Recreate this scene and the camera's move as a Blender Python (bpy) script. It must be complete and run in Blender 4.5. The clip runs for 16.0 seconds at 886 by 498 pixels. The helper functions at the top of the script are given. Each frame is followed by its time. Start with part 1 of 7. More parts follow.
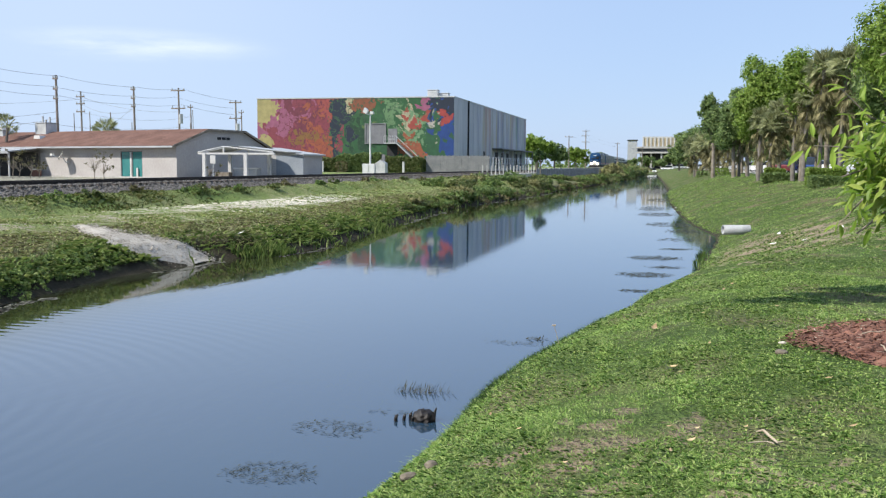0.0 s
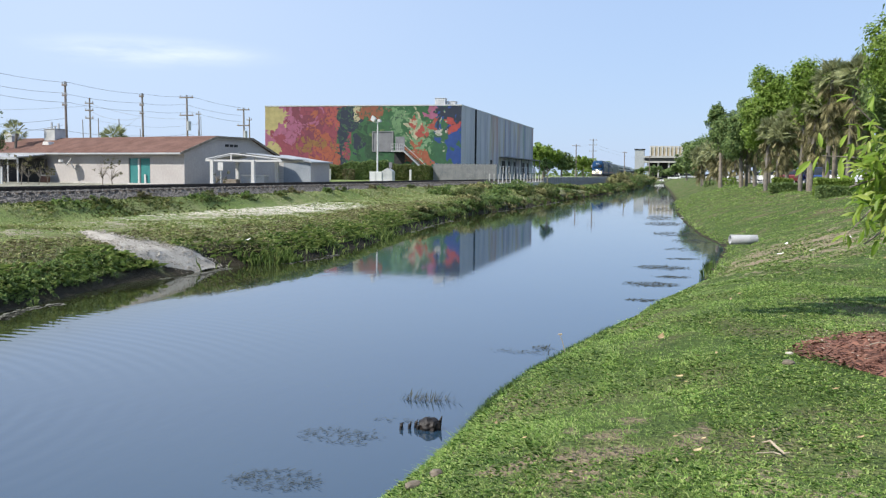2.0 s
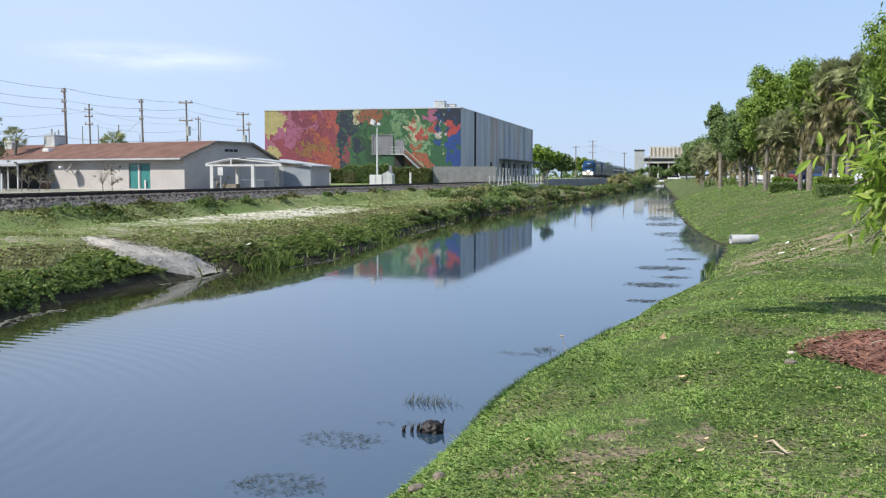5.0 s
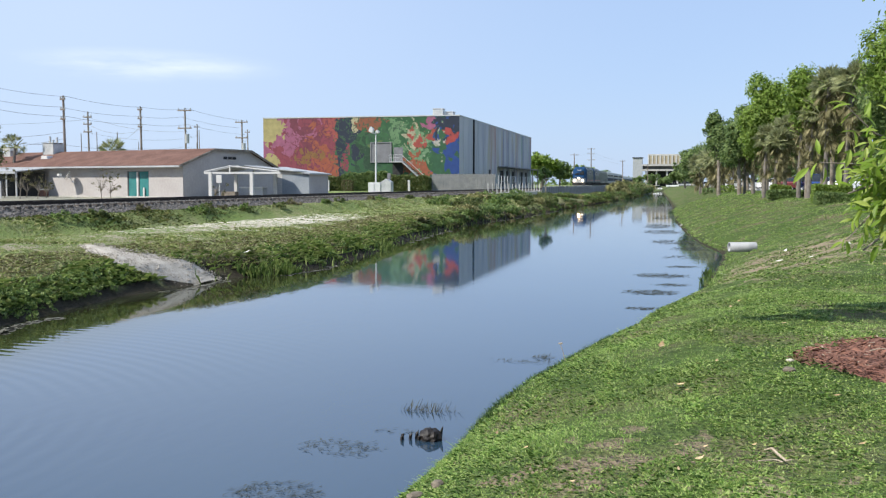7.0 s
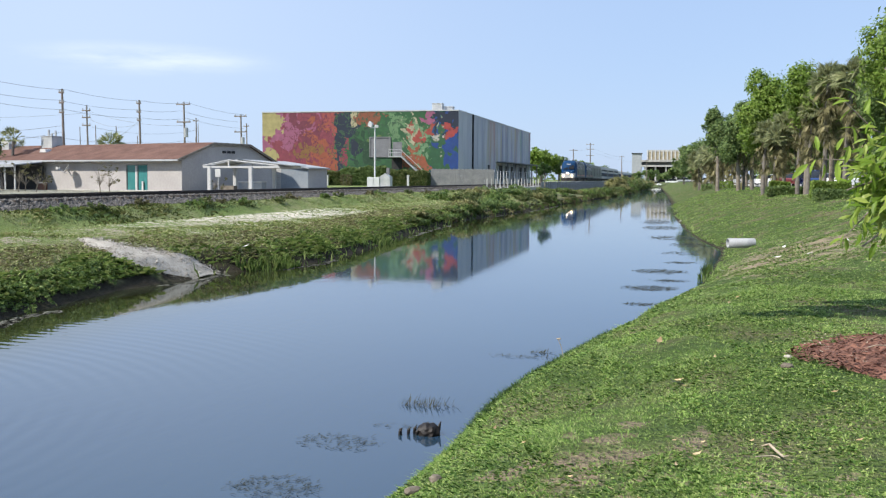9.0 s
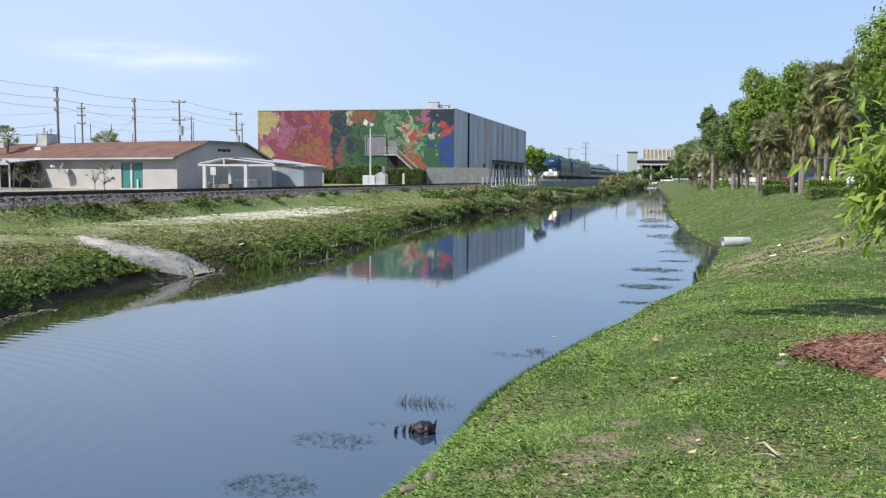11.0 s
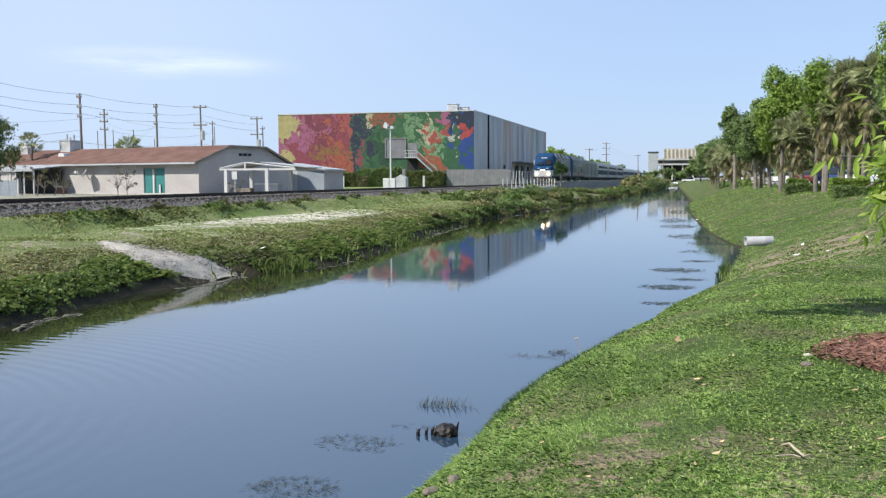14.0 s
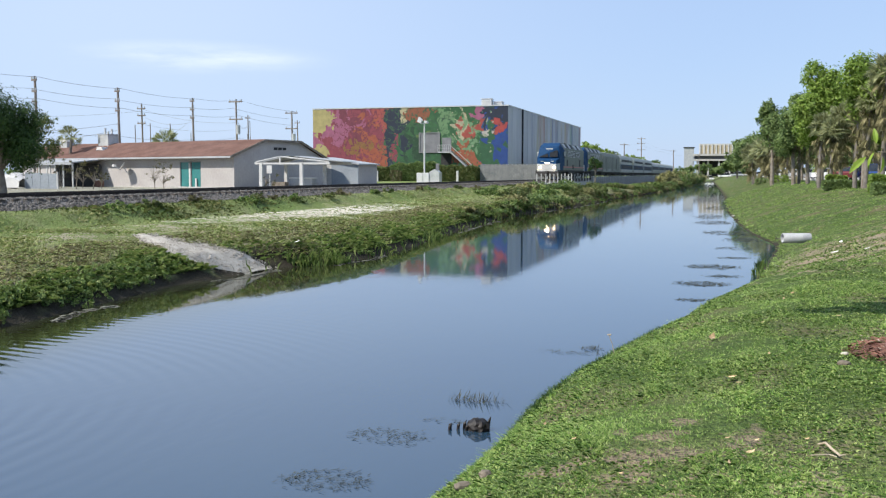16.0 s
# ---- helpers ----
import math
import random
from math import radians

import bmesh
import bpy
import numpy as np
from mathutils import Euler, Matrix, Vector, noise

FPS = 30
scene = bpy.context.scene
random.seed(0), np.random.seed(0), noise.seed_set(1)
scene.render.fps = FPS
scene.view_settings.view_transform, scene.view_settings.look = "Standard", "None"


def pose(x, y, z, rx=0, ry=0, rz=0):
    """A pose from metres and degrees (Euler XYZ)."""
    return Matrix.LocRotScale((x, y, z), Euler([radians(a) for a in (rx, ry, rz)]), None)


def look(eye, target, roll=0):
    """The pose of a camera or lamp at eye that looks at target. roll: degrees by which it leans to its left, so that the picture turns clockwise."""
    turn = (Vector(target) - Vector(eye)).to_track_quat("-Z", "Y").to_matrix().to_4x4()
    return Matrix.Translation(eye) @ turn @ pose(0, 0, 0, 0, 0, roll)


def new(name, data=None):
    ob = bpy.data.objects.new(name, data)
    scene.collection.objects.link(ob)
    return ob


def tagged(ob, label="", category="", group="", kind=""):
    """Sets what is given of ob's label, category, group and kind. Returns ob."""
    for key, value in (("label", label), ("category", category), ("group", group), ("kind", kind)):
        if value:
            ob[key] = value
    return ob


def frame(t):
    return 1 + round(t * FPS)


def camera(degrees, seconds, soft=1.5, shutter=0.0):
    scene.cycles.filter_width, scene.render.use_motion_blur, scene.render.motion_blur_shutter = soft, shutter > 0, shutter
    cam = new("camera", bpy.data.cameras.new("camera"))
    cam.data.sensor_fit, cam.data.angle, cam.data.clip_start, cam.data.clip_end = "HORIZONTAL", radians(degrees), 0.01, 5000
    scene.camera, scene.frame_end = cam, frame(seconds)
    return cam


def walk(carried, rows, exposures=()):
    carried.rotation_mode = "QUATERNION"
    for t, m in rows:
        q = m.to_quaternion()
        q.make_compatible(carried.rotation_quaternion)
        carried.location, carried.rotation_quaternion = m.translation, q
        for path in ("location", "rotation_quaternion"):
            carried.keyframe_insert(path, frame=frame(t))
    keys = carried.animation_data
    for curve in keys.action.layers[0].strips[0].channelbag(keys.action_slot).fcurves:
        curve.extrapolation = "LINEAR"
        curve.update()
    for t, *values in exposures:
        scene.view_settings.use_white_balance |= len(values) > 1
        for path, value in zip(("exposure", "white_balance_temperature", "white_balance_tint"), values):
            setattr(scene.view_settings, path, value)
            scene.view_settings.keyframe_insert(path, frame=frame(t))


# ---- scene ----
cam = camera(49.52, 16.0, soft=1.25)
EYE = 2.8
# seconds, pitch, roll, yaw: the eye stays put while the hand sways and pans
ROWS = [
    (0.0, -4.96, -0.35, 13.43),
    (0.5, -5.51, -0.59, 13.12),
    (1.0, -5.28, -0.29, 13.44),
    (1.5, -4.68, -0.34, 13.72),
    (2.0, -4.48, -0.66, 13.85),
    (2.5, -4.46, -0.95, 13.88),
    (3.0, -4.46, -1.14, 13.79),
    (3.5, -4.33, -0.55, 13.97),
    (4.0, -4.41, -0.18, 13.97),
    (6.5, -3.98, -0.13, 13.78),
    (7.0, -3.87, -0.11, 13.76),
    (7.5, -3.89, -0.19, 13.57),
    (8.0, -3.96, -0.06, 13.57),
    (8.5, -4.08, -0.15, 13.57),
    (9.0, -4.17, -0.34, 13.70),
    (11.5, -4.30, -0.35, 13.37),
    (12.0, -4.36, -0.26, 13.37),
    (12.5, -4.44, -0.22, 13.68),
    (13.0, -4.43, -0.12, 14.18),
    (13.5, -4.28, -0.06, 14.49),
    (14.0, -4.14, 0.18, 14.64),
    (14.5, -3.91, 0.18, 15.23),
    (15.0, -3.93, 0.14, 15.88),
    (15.5, -4.17, 0.06, 16.15),
    (16.0, -4.45, -0.05, 16.64),
]
walk(cam, [(t, pose(0, 0, EYE, 90 + pitch, roll, yaw)) for t, pitch, roll, yaw in ROWS])

# ---- light ----
SUN_X, SUN_Y, SUN_Z = -0.66, -0.52, 0.86
world = bpy.data.worlds.new("sky_world")
scene.world = world
world.use_nodes = True
wn, wl = world.node_tree.nodes, world.node_tree.links
sky = wn.new("ShaderNodeTexSky")
sky.sky_type = "NISHITA"
sky.sun_disc = False
sky.sun_elevation = math.atan2(SUN_Z, math.hypot(SUN_X, SUN_Y))
sky.sun_rotation = math.atan2(SUN_X, SUN_Y)
sky.dust_density, sky.ozone_density, sky.air_density = 0.5, 3.0, 1.0
background = wn["Background"]
background.inputs["Strength"].default_value = 0.12
# milky spring sky: the clear-sky model under thin even haze, with faint cirrus
haze = wn.new("ShaderNodeMix")
haze.data_type = "RGBA"
haze.inputs[0].default_value = 0.78
haze.inputs[7].default_value = (2.95, 3.98, 5.95, 1)
wl.new(sky.outputs[0], haze.inputs[6])
# one faint streak of cirrus low in the west
way = wn.new("ShaderNodeTexCoord").outputs["Generated"]
cirrus_at = wn.new("ShaderNodeMapping")
cirrus_at.inputs["Scale"].default_value = (5.0, 5.0, 30.0)
wl.new(way, cirrus_at.inputs[0])
cirrus = wn.new("ShaderNodeTexNoise")
cirrus.inputs["Scale"].default_value, cirrus.inputs["Detail"].default_value, cirrus.inputs["Roughness"].default_value = 1.7, 7, 0.6
wl.new(cirrus_at.outputs[0], cirrus.inputs["Vector"])
streak = wn.new("ShaderNodeMapping")
streak.vector_type = "TEXTURE"
streak.inputs["Location"].default_value = (0, 0, 0.115)
streak.inputs["Rotation"].default_value = (0, 0, radians(30.7))
streak.inputs["Scale"].default_value = (0.14, 1000.0, 0.018)
wl.new(way, streak.inputs[0])
reach = wn.new("ShaderNodeVectorMath")
reach.operation = "LENGTH"
wl.new(streak.outputs[0], reach.inputs[0])
thick = wn.new("ShaderNodeMapRange")
thick.interpolation_type = "SMOOTHSTEP"
thick.inputs[1].default_value, thick.inputs[2].default_value = 1.1, 0.0
wl.new(reach.outputs["Value"], thick.inputs[0])
thin = wn.new("ShaderNodeMapRange")
thin.inputs[1].default_value, thin.inputs[2].default_value, thin.inputs[4].default_value = 0.34, 0.74, 0.9
wl.new(cirrus.outputs["Fac"], thin.inputs[0])
cover = wn.new("ShaderNodeMath")
cover.operation = "MULTIPLY"
wl.new(thin.outputs[0], cover.inputs[0])
wl.new(thick.outputs[0], cover.inputs[1])
broad = wn.new("ShaderNodeMapping")
broad.vector_type = "TEXTURE"
broad.inputs["Location"].default_value = (0, 0, 0.16)
broad.inputs["Rotation"].default_value = (0, 0, radians(36))
broad.inputs["Scale"].default_value = (0.62, 1000.0, 0.30)
wl.new(way, broad.inputs[0])
far_reach = wn.new("ShaderNodeVectorMath")
far_reach.operation = "LENGTH"
wl.new(broad.outputs[0], far_reach.inputs[0])
film_of_cloud = wn.new("ShaderNodeMapRange")
film_of_cloud.interpolation_type = "SMOOTHSTEP"
film_of_cloud.inputs[1].default_value, film_of_cloud.inputs[2].default_value, film_of_cloud.inputs[4].default_value = 1.0, 0.0, 0.34
wl.new(far_reach.outputs["Value"], film_of_cloud.inputs[0])
both_veils = wn.new("ShaderNodeMath")
both_veils.operation, both_veils.use_clamp = "ADD", True
wl.new(cover.outputs[0], both_veils.inputs[0])
wl.new(film_of_cloud.outputs[0], both_veils.inputs[1])
veil = wn.new("ShaderNodeMix")
veil.data_type = "RGBA"
veil.inputs[7].default_value = (5.5, 6.2, 7.4, 1)
wl.new(both_veils.outputs[0], veil.inputs[0])
wl.new(haze.outputs[2], veil.inputs[6])
wl.new(veil.outputs[2], background.inputs["Color"])

sun_data = bpy.data.lights.new("sun", "SUN")
sun_data.energy, sun_data.angle, sun_data.color = 5.0, radians(0.6), (1.0, 0.95, 0.87)
sun = new("sun", sun_data)
sun.matrix_basis = look((SUN_X * 100, SUN_Y * 100, SUN_Z * 100), (0, 0, 0))
scene.view_settings.exposure = 0.43

# ---- helpers of this scene ----
def fast_mesh(name, verts, faces):
    """A mesh from arrays: verts (N, 3), faces (M, k)."""
    verts, faces = np.asarray(verts, np.float32), np.asarray(faces, np.int32)
    me = bpy.data.meshes.new(name)
    count, k = faces.shape
    me.vertices.add(len(verts))
    me.vertices.foreach_set("co", verts.ravel())
    me.loops.add(count * k)
    me.loops.foreach_set("vertex_index", faces.ravel())
    me.polygons.add(count)
    me.polygons.foreach_set("loop_start", np.arange(0, count * k, k, dtype=np.int32))
    me.polygons.foreach_set("loop_total", np.full(count, k, np.int32))
    me.update(calc_edges=True)
    me.validate()
    return me


class Shape:
    """Collects simple solids into one mesh."""

    def __init__(self):
        self.verts, self.faces = [], []

    def add(self, verts, faces):
        n = len(self.verts)
        self.verts += [tuple(v) for v in verts]
        self.faces += [tuple(i + n for i in f) for f in faces]
        return self

    def box(self, x0, x1, y0, y1, z0, z1, bevel=0.0):
        if bevel:
            b = min(bevel, 0.45 * min(abs(x1 - x0), abs(y1 - y0), abs(z1 - z0)))
            verts = []
            for z, i in ((z0, b), (z0 + b, 0), (z1 - b, 0), (z1, b)):
                verts += [(x0 + i, y0 + i, z), (x1 - i, y0 + i, z), (x1 - i, y1 - i, z), (x0 + i, y1 - i, z)]
            faces = [(3, 2, 1, 0), (12, 13, 14, 15)]
            for r in range(3):
                faces += [(r * 4 + i, r * 4 + (i + 1) % 4, r * 4 + 4 + (i + 1) % 4, r * 4 + 4 + i) for i in range(4)]
            return self.add(verts, faces)
        v = [(x, y, z) for z in (z0, z1) for x, y in ((x0, y0), (x1, y0), (x1, y1), (x0, y1))]
        return self.add(v, [(3, 2, 1, 0), (4, 5, 6, 7), (0, 1, 5, 4), (1, 2, 6, 5), (2, 3, 7, 6), (3, 0, 4, 7)])

    def tube(self, points, radii, sides=8):
        points = [Vector(p) for p in points]
        if not isinstance(radii, (list, tuple)):
            radii = [radii] * len(points)
        verts = []
        for i, p in enumerate(points):
            way = (points[min(i + 1, len(points) - 1)] - points[max(i - 1, 0)]).normalized()
            side = way.cross(Vector((0.13, 0.31, 1)) if abs(way.z) < 0.9 else Vector((1, 0.1, 0))).normalized()
            up = side.cross(way)
            for k in range(sides):
                a = 2 * math.pi * k / sides
                verts.append(p + radii[i] * (math.cos(a) * side + math.sin(a) * up))
        faces = []
        for i in range(len(points) - 1):
            faces += [(i * sides + k, i * sides + (k + 1) % sides, (i + 1) * sides + (k + 1) % sides, (i + 1) * sides + k) for k in range(sides)]
        faces += [tuple(range(sides))[::-1], tuple(range(len(verts) - sides, len(verts)))]
        return self.add(verts, faces)

    def prism(self, outline, axis, a, b):
        """A closed outline of 2D points swept along an axis from a to b."""
        n = len(outline)
        put = {"x": lambda u, v, w: (w, u, v), "y": lambda u, v, w: (u, w, v), "z": lambda u, v, w: (u, v, w)}[axis]
        v = [put(u, w, a) for u, w in outline] + [put(u, w, b) for u, w in outline]
        return self.add(v, [tuple(range(n))[::-1], tuple(range(n, 2 * n))] + [(i, (i + 1) % n, n + (i + 1) % n, n + i) for i in range(n)])

    def quad(self, a, b, c, d):
        return self.add((a, b, c, d), [(0, 1, 2, 3)])

    def wheel(self, x, y, z, r, w, sides=16):
        return self.tube([(x - w / 2, y, z), (x + w / 2, y, z)], r, sides)

    def mesh(self, name):
        me = bpy.data.meshes.new(name)
        me.from_pydata(self.verts, [], self.faces)
        bm = bmesh.new()
        bm.from_mesh(me)
        bmesh.ops.recalc_face_normals(bm, faces=bm.faces)
        bm.to_mesh(me)
        bm.free()
        return me


def thing(name, loc, label, category, group="", kind="", turn=0):
    ob = new(name)
    ob.empty_display_size = 0.2
    ob.matrix_basis = pose(*loc, 0, 0, turn)
    return tagged(ob, label, category, group, kind)


def part(name, shape, material, parent=None, label=""):
    me = shape.mesh(name) if isinstance(shape, Shape) else shape
    me.materials.clear()
    me.materials.append(material)
    ob = new(name, me)
    ob.parent = parent
    if label:
        ob["label"] = label
    return ob


def soften(me):
    me.polygons.foreach_set("use_smooth", np.ones(len(me.polygons), bool))
    return me


# ---- materials ----
def nodes_of(name):
    m = bpy.data.materials.new(name)
    m.use_nodes = True
    return m, m.node_tree.nodes, m.node_tree.links


def mixed(n, l, a, b, factor, how="MIX"):
    """A colour mix; a, b: colours or sockets; factor: number or socket."""
    node = n.new("ShaderNodeMix")
    node.data_type, node.blend_type = "RGBA", how
    for sock, value in ((node.inputs[0], factor), (node.inputs[6], a), (node.inputs[7], b)):
        if isinstance(value, bpy.types.NodeSocket):
            l.new(value, sock)
        elif isinstance(value, (int, float)):
            sock.default_value = value
        else:
            sock.default_value = (*value, 1)
    return node.outputs[2]


def noise_node(n, l, scale, detail=4, vector=None, low=0.35, high=0.65):
    t = n.new("ShaderNodeTexNoise")
    t.inputs["Scale"].default_value, t.inputs["Detail"].default_value = scale, detail
    if vector is not None:
        l.new(vector, t.inputs["Vector"])
    r = n.new("ShaderNodeMapRange")
    r.inputs[1].default_value, r.inputs[2].default_value = low, high
    l.new(t.outputs["Fac"], r.inputs[0])
    return r.outputs[0]


def maths(n, l, how, a, b=0.0, c=None):
    node = n.new("ShaderNodeMath")
    node.operation = how
    for sock, value in zip(node.inputs, (a, b) if c is None else (a, b, c)):
        if isinstance(value, bpy.types.NodeSocket):
            l.new(value, sock)
        else:
            sock.default_value = value
    return node.outputs[0]


def surface(name, c1, c2, scale=1.0, rough=0.8, metal=0.0, bump=0.0, fine=12.0, island=0.0, own=0.0, grime=0.25, spec=0.4):
    """A worn surface: c1 and c2 in patches, a fine grain on top, relief; island / own: brightness that differs from piece to piece."""
    m, n, l = nodes_of(name)
    b = n["Principled BSDF"]
    at = n.new("ShaderNodeTexCoord").outputs["Object"]
    colour = mixed(n, l, c1, c2, noise_node(n, l, scale, 5, at))
    grain = noise_node(n, l, scale * fine, 3, at, 0.3, 0.7)
    shade = n.new("ShaderNodeMapRange")
    shade.inputs[3].default_value, shade.inputs[4].default_value = 1 - grime, 1 + grime * 0.6
    l.new(grain, shade.inputs[0])
    colour = mixed(n, l, colour, shade.outputs[0], 1.0, "MULTIPLY")
    for amount, sock in ((island, lambda: n.new("ShaderNodeNewGeometry").outputs["Random Per Island"]), (own, lambda: n.new("ShaderNodeObjectInfo").outputs["Random"])):
        if amount:
            r = n.new("ShaderNodeMapRange")
            r.inputs[3].default_value, r.inputs[4].default_value = 1 - amount, 1 + amount
            l.new(sock(), r.inputs[0])
            colour = mixed(n, l, colour, r.outputs[0], 1.0, "MULTIPLY")
    l.new(colour, b.inputs["Base Color"])
    b.inputs["Roughness"].default_value, b.inputs["Metallic"].default_value = rough, metal
    b.inputs["Specular IOR Level"].default_value = spec
    if bump:
        bm = n.new("ShaderNodeBump")
        bm.inputs["Strength"].default_value, bm.inputs["Distance"].default_value = min(1, bump * 10), bump
        l.new(grain, bm.inputs["Height"])
        l.new(bm.outputs[0], b.inputs["Normal"])
    return m


def foliage(name, c1, c2, c3, through_light=0.3, rough=0.5):
    """Leaves or blades: each one takes its own tint between three greens, and lets some light through."""
    m, n, l = nodes_of(name)
    b = n["Principled BSDF"]
    rnd = n.new("ShaderNodeNewGeometry").outputs["Random Per Island"]
    ramp = n.new("ShaderNodeValToRGB")
    ramp.color_ramp.elements[0].color, ramp.color_ramp.elements[1].color = (*c1, 1), (*c3, 1)
    ramp.color_ramp.elements.new(0.5).color = (*c2, 1)
    l.new(rnd, ramp.inputs[0])
    at = n.new("ShaderNodeTexCoord").outputs["Object"]
    patch = n.new("ShaderNodeMapRange")
    patch.inputs[3].default_value, patch.inputs[4].default_value = 0.72, 1.25
    l.new(maths(n, l, "ADD", maths(n, l, "MULTIPLY", noise_node(n, l, 0.9, 4, at), 0.55), maths(n, l, "MULTIPLY", noise_node(n, l, 9.0, 2, at), 0.45)), patch.inputs[0])
    colour = mixed(n, l, ramp.outputs[0], patch.outputs[0], 1.0, "MULTIPLY")
    l.new(colour, b.inputs["Base Color"])
    b.inputs["Roughness"].default_value = rough
    b.inputs["Specular IOR Level"].default_value = 0.2
    glow = n.new("ShaderNodeBsdfTranslucent")
    l.new(colour, glow.inputs["Color"])
    both = n.new("ShaderNodeMixShader")
    both.inputs[0].default_value = through_light
    l.new(b.outputs[0], both.inputs[1])
    l.new(glow.outputs[0], both.inputs[2])
    l.new(both.outputs[0], n["Material Output"].inputs[0])
    return m


def emitter(name, colour, strength):
    m, n, l = nodes_of(name)
    b = n["Principled BSDF"]
    b.inputs["Base Color"].default_value = (*colour, 1)
    b.inputs["Emission Color"].default_value = (*colour, 1)
    b.inputs["Emission Strength"].default_value = strength
    return m


def ground_material():
    m, n, l = nodes_of("grass_and_soil")
    b = n["Principled BSDF"]
    where = n.new("ShaderNodeNewGeometry").outputs["Position"]
    xyz = n.new("ShaderNodeSeparateXYZ")
    l.new(where, xyz.inputs[0])
    x, y, z = xyz.outputs
    def ramp(value, a, c):
        r = n.new("ShaderNodeMapRange")
        r.interpolation_type = "SMOOTHSTEP"
        r.inputs[1].default_value, r.inputs[2].default_value = a, c
        l.new(value, r.inputs[0])
        return r.outputs[0]
    big, mid, fine = noise_node(n, l, 0.22, 4, where), noise_node(n, l, 1.7, 5, where), noise_node(n, l, 22, 4, where, 0.3, 0.7)
    lawn = mixed(n, l, mixed(n, l, (0.085, 0.135, 0.034), (0.13, 0.18, 0.052), big), (0.075, 0.12, 0.032), mid)
    lawn = mixed(n, l, lawn, (0.20, 0.165, 0.10), maths(n, l, "MULTIPLY", noise_node(n, l, 0.8, 7, where, 0.48, 0.66), 0.85))
    verge = mixed(n, l, mixed(n, l, (0.215, 0.275, 0.092), (0.30, 0.31, 0.15), mid), (0.185, 0.26, 0.075), big)
    colour = mixed(n, l, verge, lawn, ramp(x, -10, -6))
    # bare pale sand worn into the west verge
    def spot(cx, cy, rx, ry):
        dx = maths(n, l, "DIVIDE", maths(n, l, "SUBTRACT", x, cx), rx)
        dy = maths(n, l, "DIVIDE", maths(n, l, "SUBTRACT", y, cy), ry)
        d = maths(n, l, "SQRT", maths(n, l, "ADD", maths(n, l, "MULTIPLY", dx, dx), maths(n, l, "MULTIPLY", dy, dy)))
        return maths(n, l, "SUBTRACT", 1.0, d)
    ragged = maths(n, l, "MULTIPLY", maths(n, l, "SUBTRACT", noise_node(n, l, 3.6, 9, where, 0.25, 0.75), 0.5), 2.6)
    for cx, cy, rx, ry, tone, edge in ((-16.6, 39, 2.8, 12.5, (0.80, 0.74, 0.62), 0.14), (-16.2, 33, 1.6, 8.0, (0.56, 0.50, 0.40), 0.45), (-16.8, 21, 1.2, 5.0, (0.42, 0.37, 0.28), 0.5), (-16.4, 26, 1.9, 9, (0.42, 0.38, 0.28), 0.62), (2.7, 25.5, 1.8, 4.4, (0.36, 0.285, 0.20), -0.35), (-0.45, 5.95, 0.85, 0.95, (0.25, 0.20, 0.135), 0.30), (0.7, 5.2, 0.6, 0.6, (0.30, 0.25, 0.16), 0.3)):
        mask = ramp(maths(n, l, "ADD", spot(cx, cy, rx, ry), ragged), edge, edge + 0.5)
        colour = mixed(n, l, colour, tone, maths(n, l, "MULTIPLY", mask, ramp(x, -18.7, -18.2)))
    dust = mixed(n, l, (0.36, 0.33, 0.27), (0.46, 0.43, 0.36), mid)
    colour = mixed(n, l, colour, dust, maths(n, l, "MULTIPLY", ramp(x, -25.5, -26.5), maths(n, l, "MULTIPLY", ramp(x, -70, -60), maths(n, l, "MULTIPLY", ramp(y, 92, 84), 0.85))))
    # bare dark soil low on the steep west bank, deepened for shade at its foot
    dry = maths(n, l, "MULTIPLY", maths(n, l, "MULTIPLY", ramp(x, -9, -11), ramp(z, 1.16, 0.98)), noise_node(n, l, 0.9, 6, where, 0.30, 0.55))
    colour = mixed(n, l, colour, (0.225, 0.195, 0.110), maths(n, l, "MULTIPLY", dry, 0.75))
    soil = maths(n, l, "MULTIPLY", maths(n, l, "MULTIPLY", ramp(x, -9, -11), ramp(z, 0.72, 0.42)), noise_node(n, l, 1.1, 6, where, 0.25, 0.5))
    colour = mixed(n, l, colour, (0.034, 0.029, 0.020), soil)
    # wet mud at and under the water line
    wet = ramp(maths(n, l, "ADD", z, maths(n, l, "MULTIPLY", mid, 0.16)), 0.34, 0.10)
    colour = mixed(n, l, colour, (0.055, 0.048, 0.034), wet)
    shade = n.new("ShaderNodeMapRange")
    shade.inputs[3].default_value, shade.inputs[4].default_value = 0.62, 1.22
    l.new(fine, shade.inputs[0])
    colour = mixed(n, l, colour, shade.outputs[0], 1.0, "MULTIPLY")
    l.new(colour, b.inputs["Base Color"])
    b.inputs["Roughness"].default_value = 0.95
    b.inputs["Specular IOR Level"].default_value = 0.15
    bm = n.new("ShaderNodeBump")
    bm.inputs["Strength"].default_value, bm.inputs["Distance"].default_value = 0.9, 0.07
    l.new(maths(n, l, "ADD", fine, mid), bm.inputs["Height"])
    l.new(bm.outputs[0], b.inputs["Normal"])
    return m


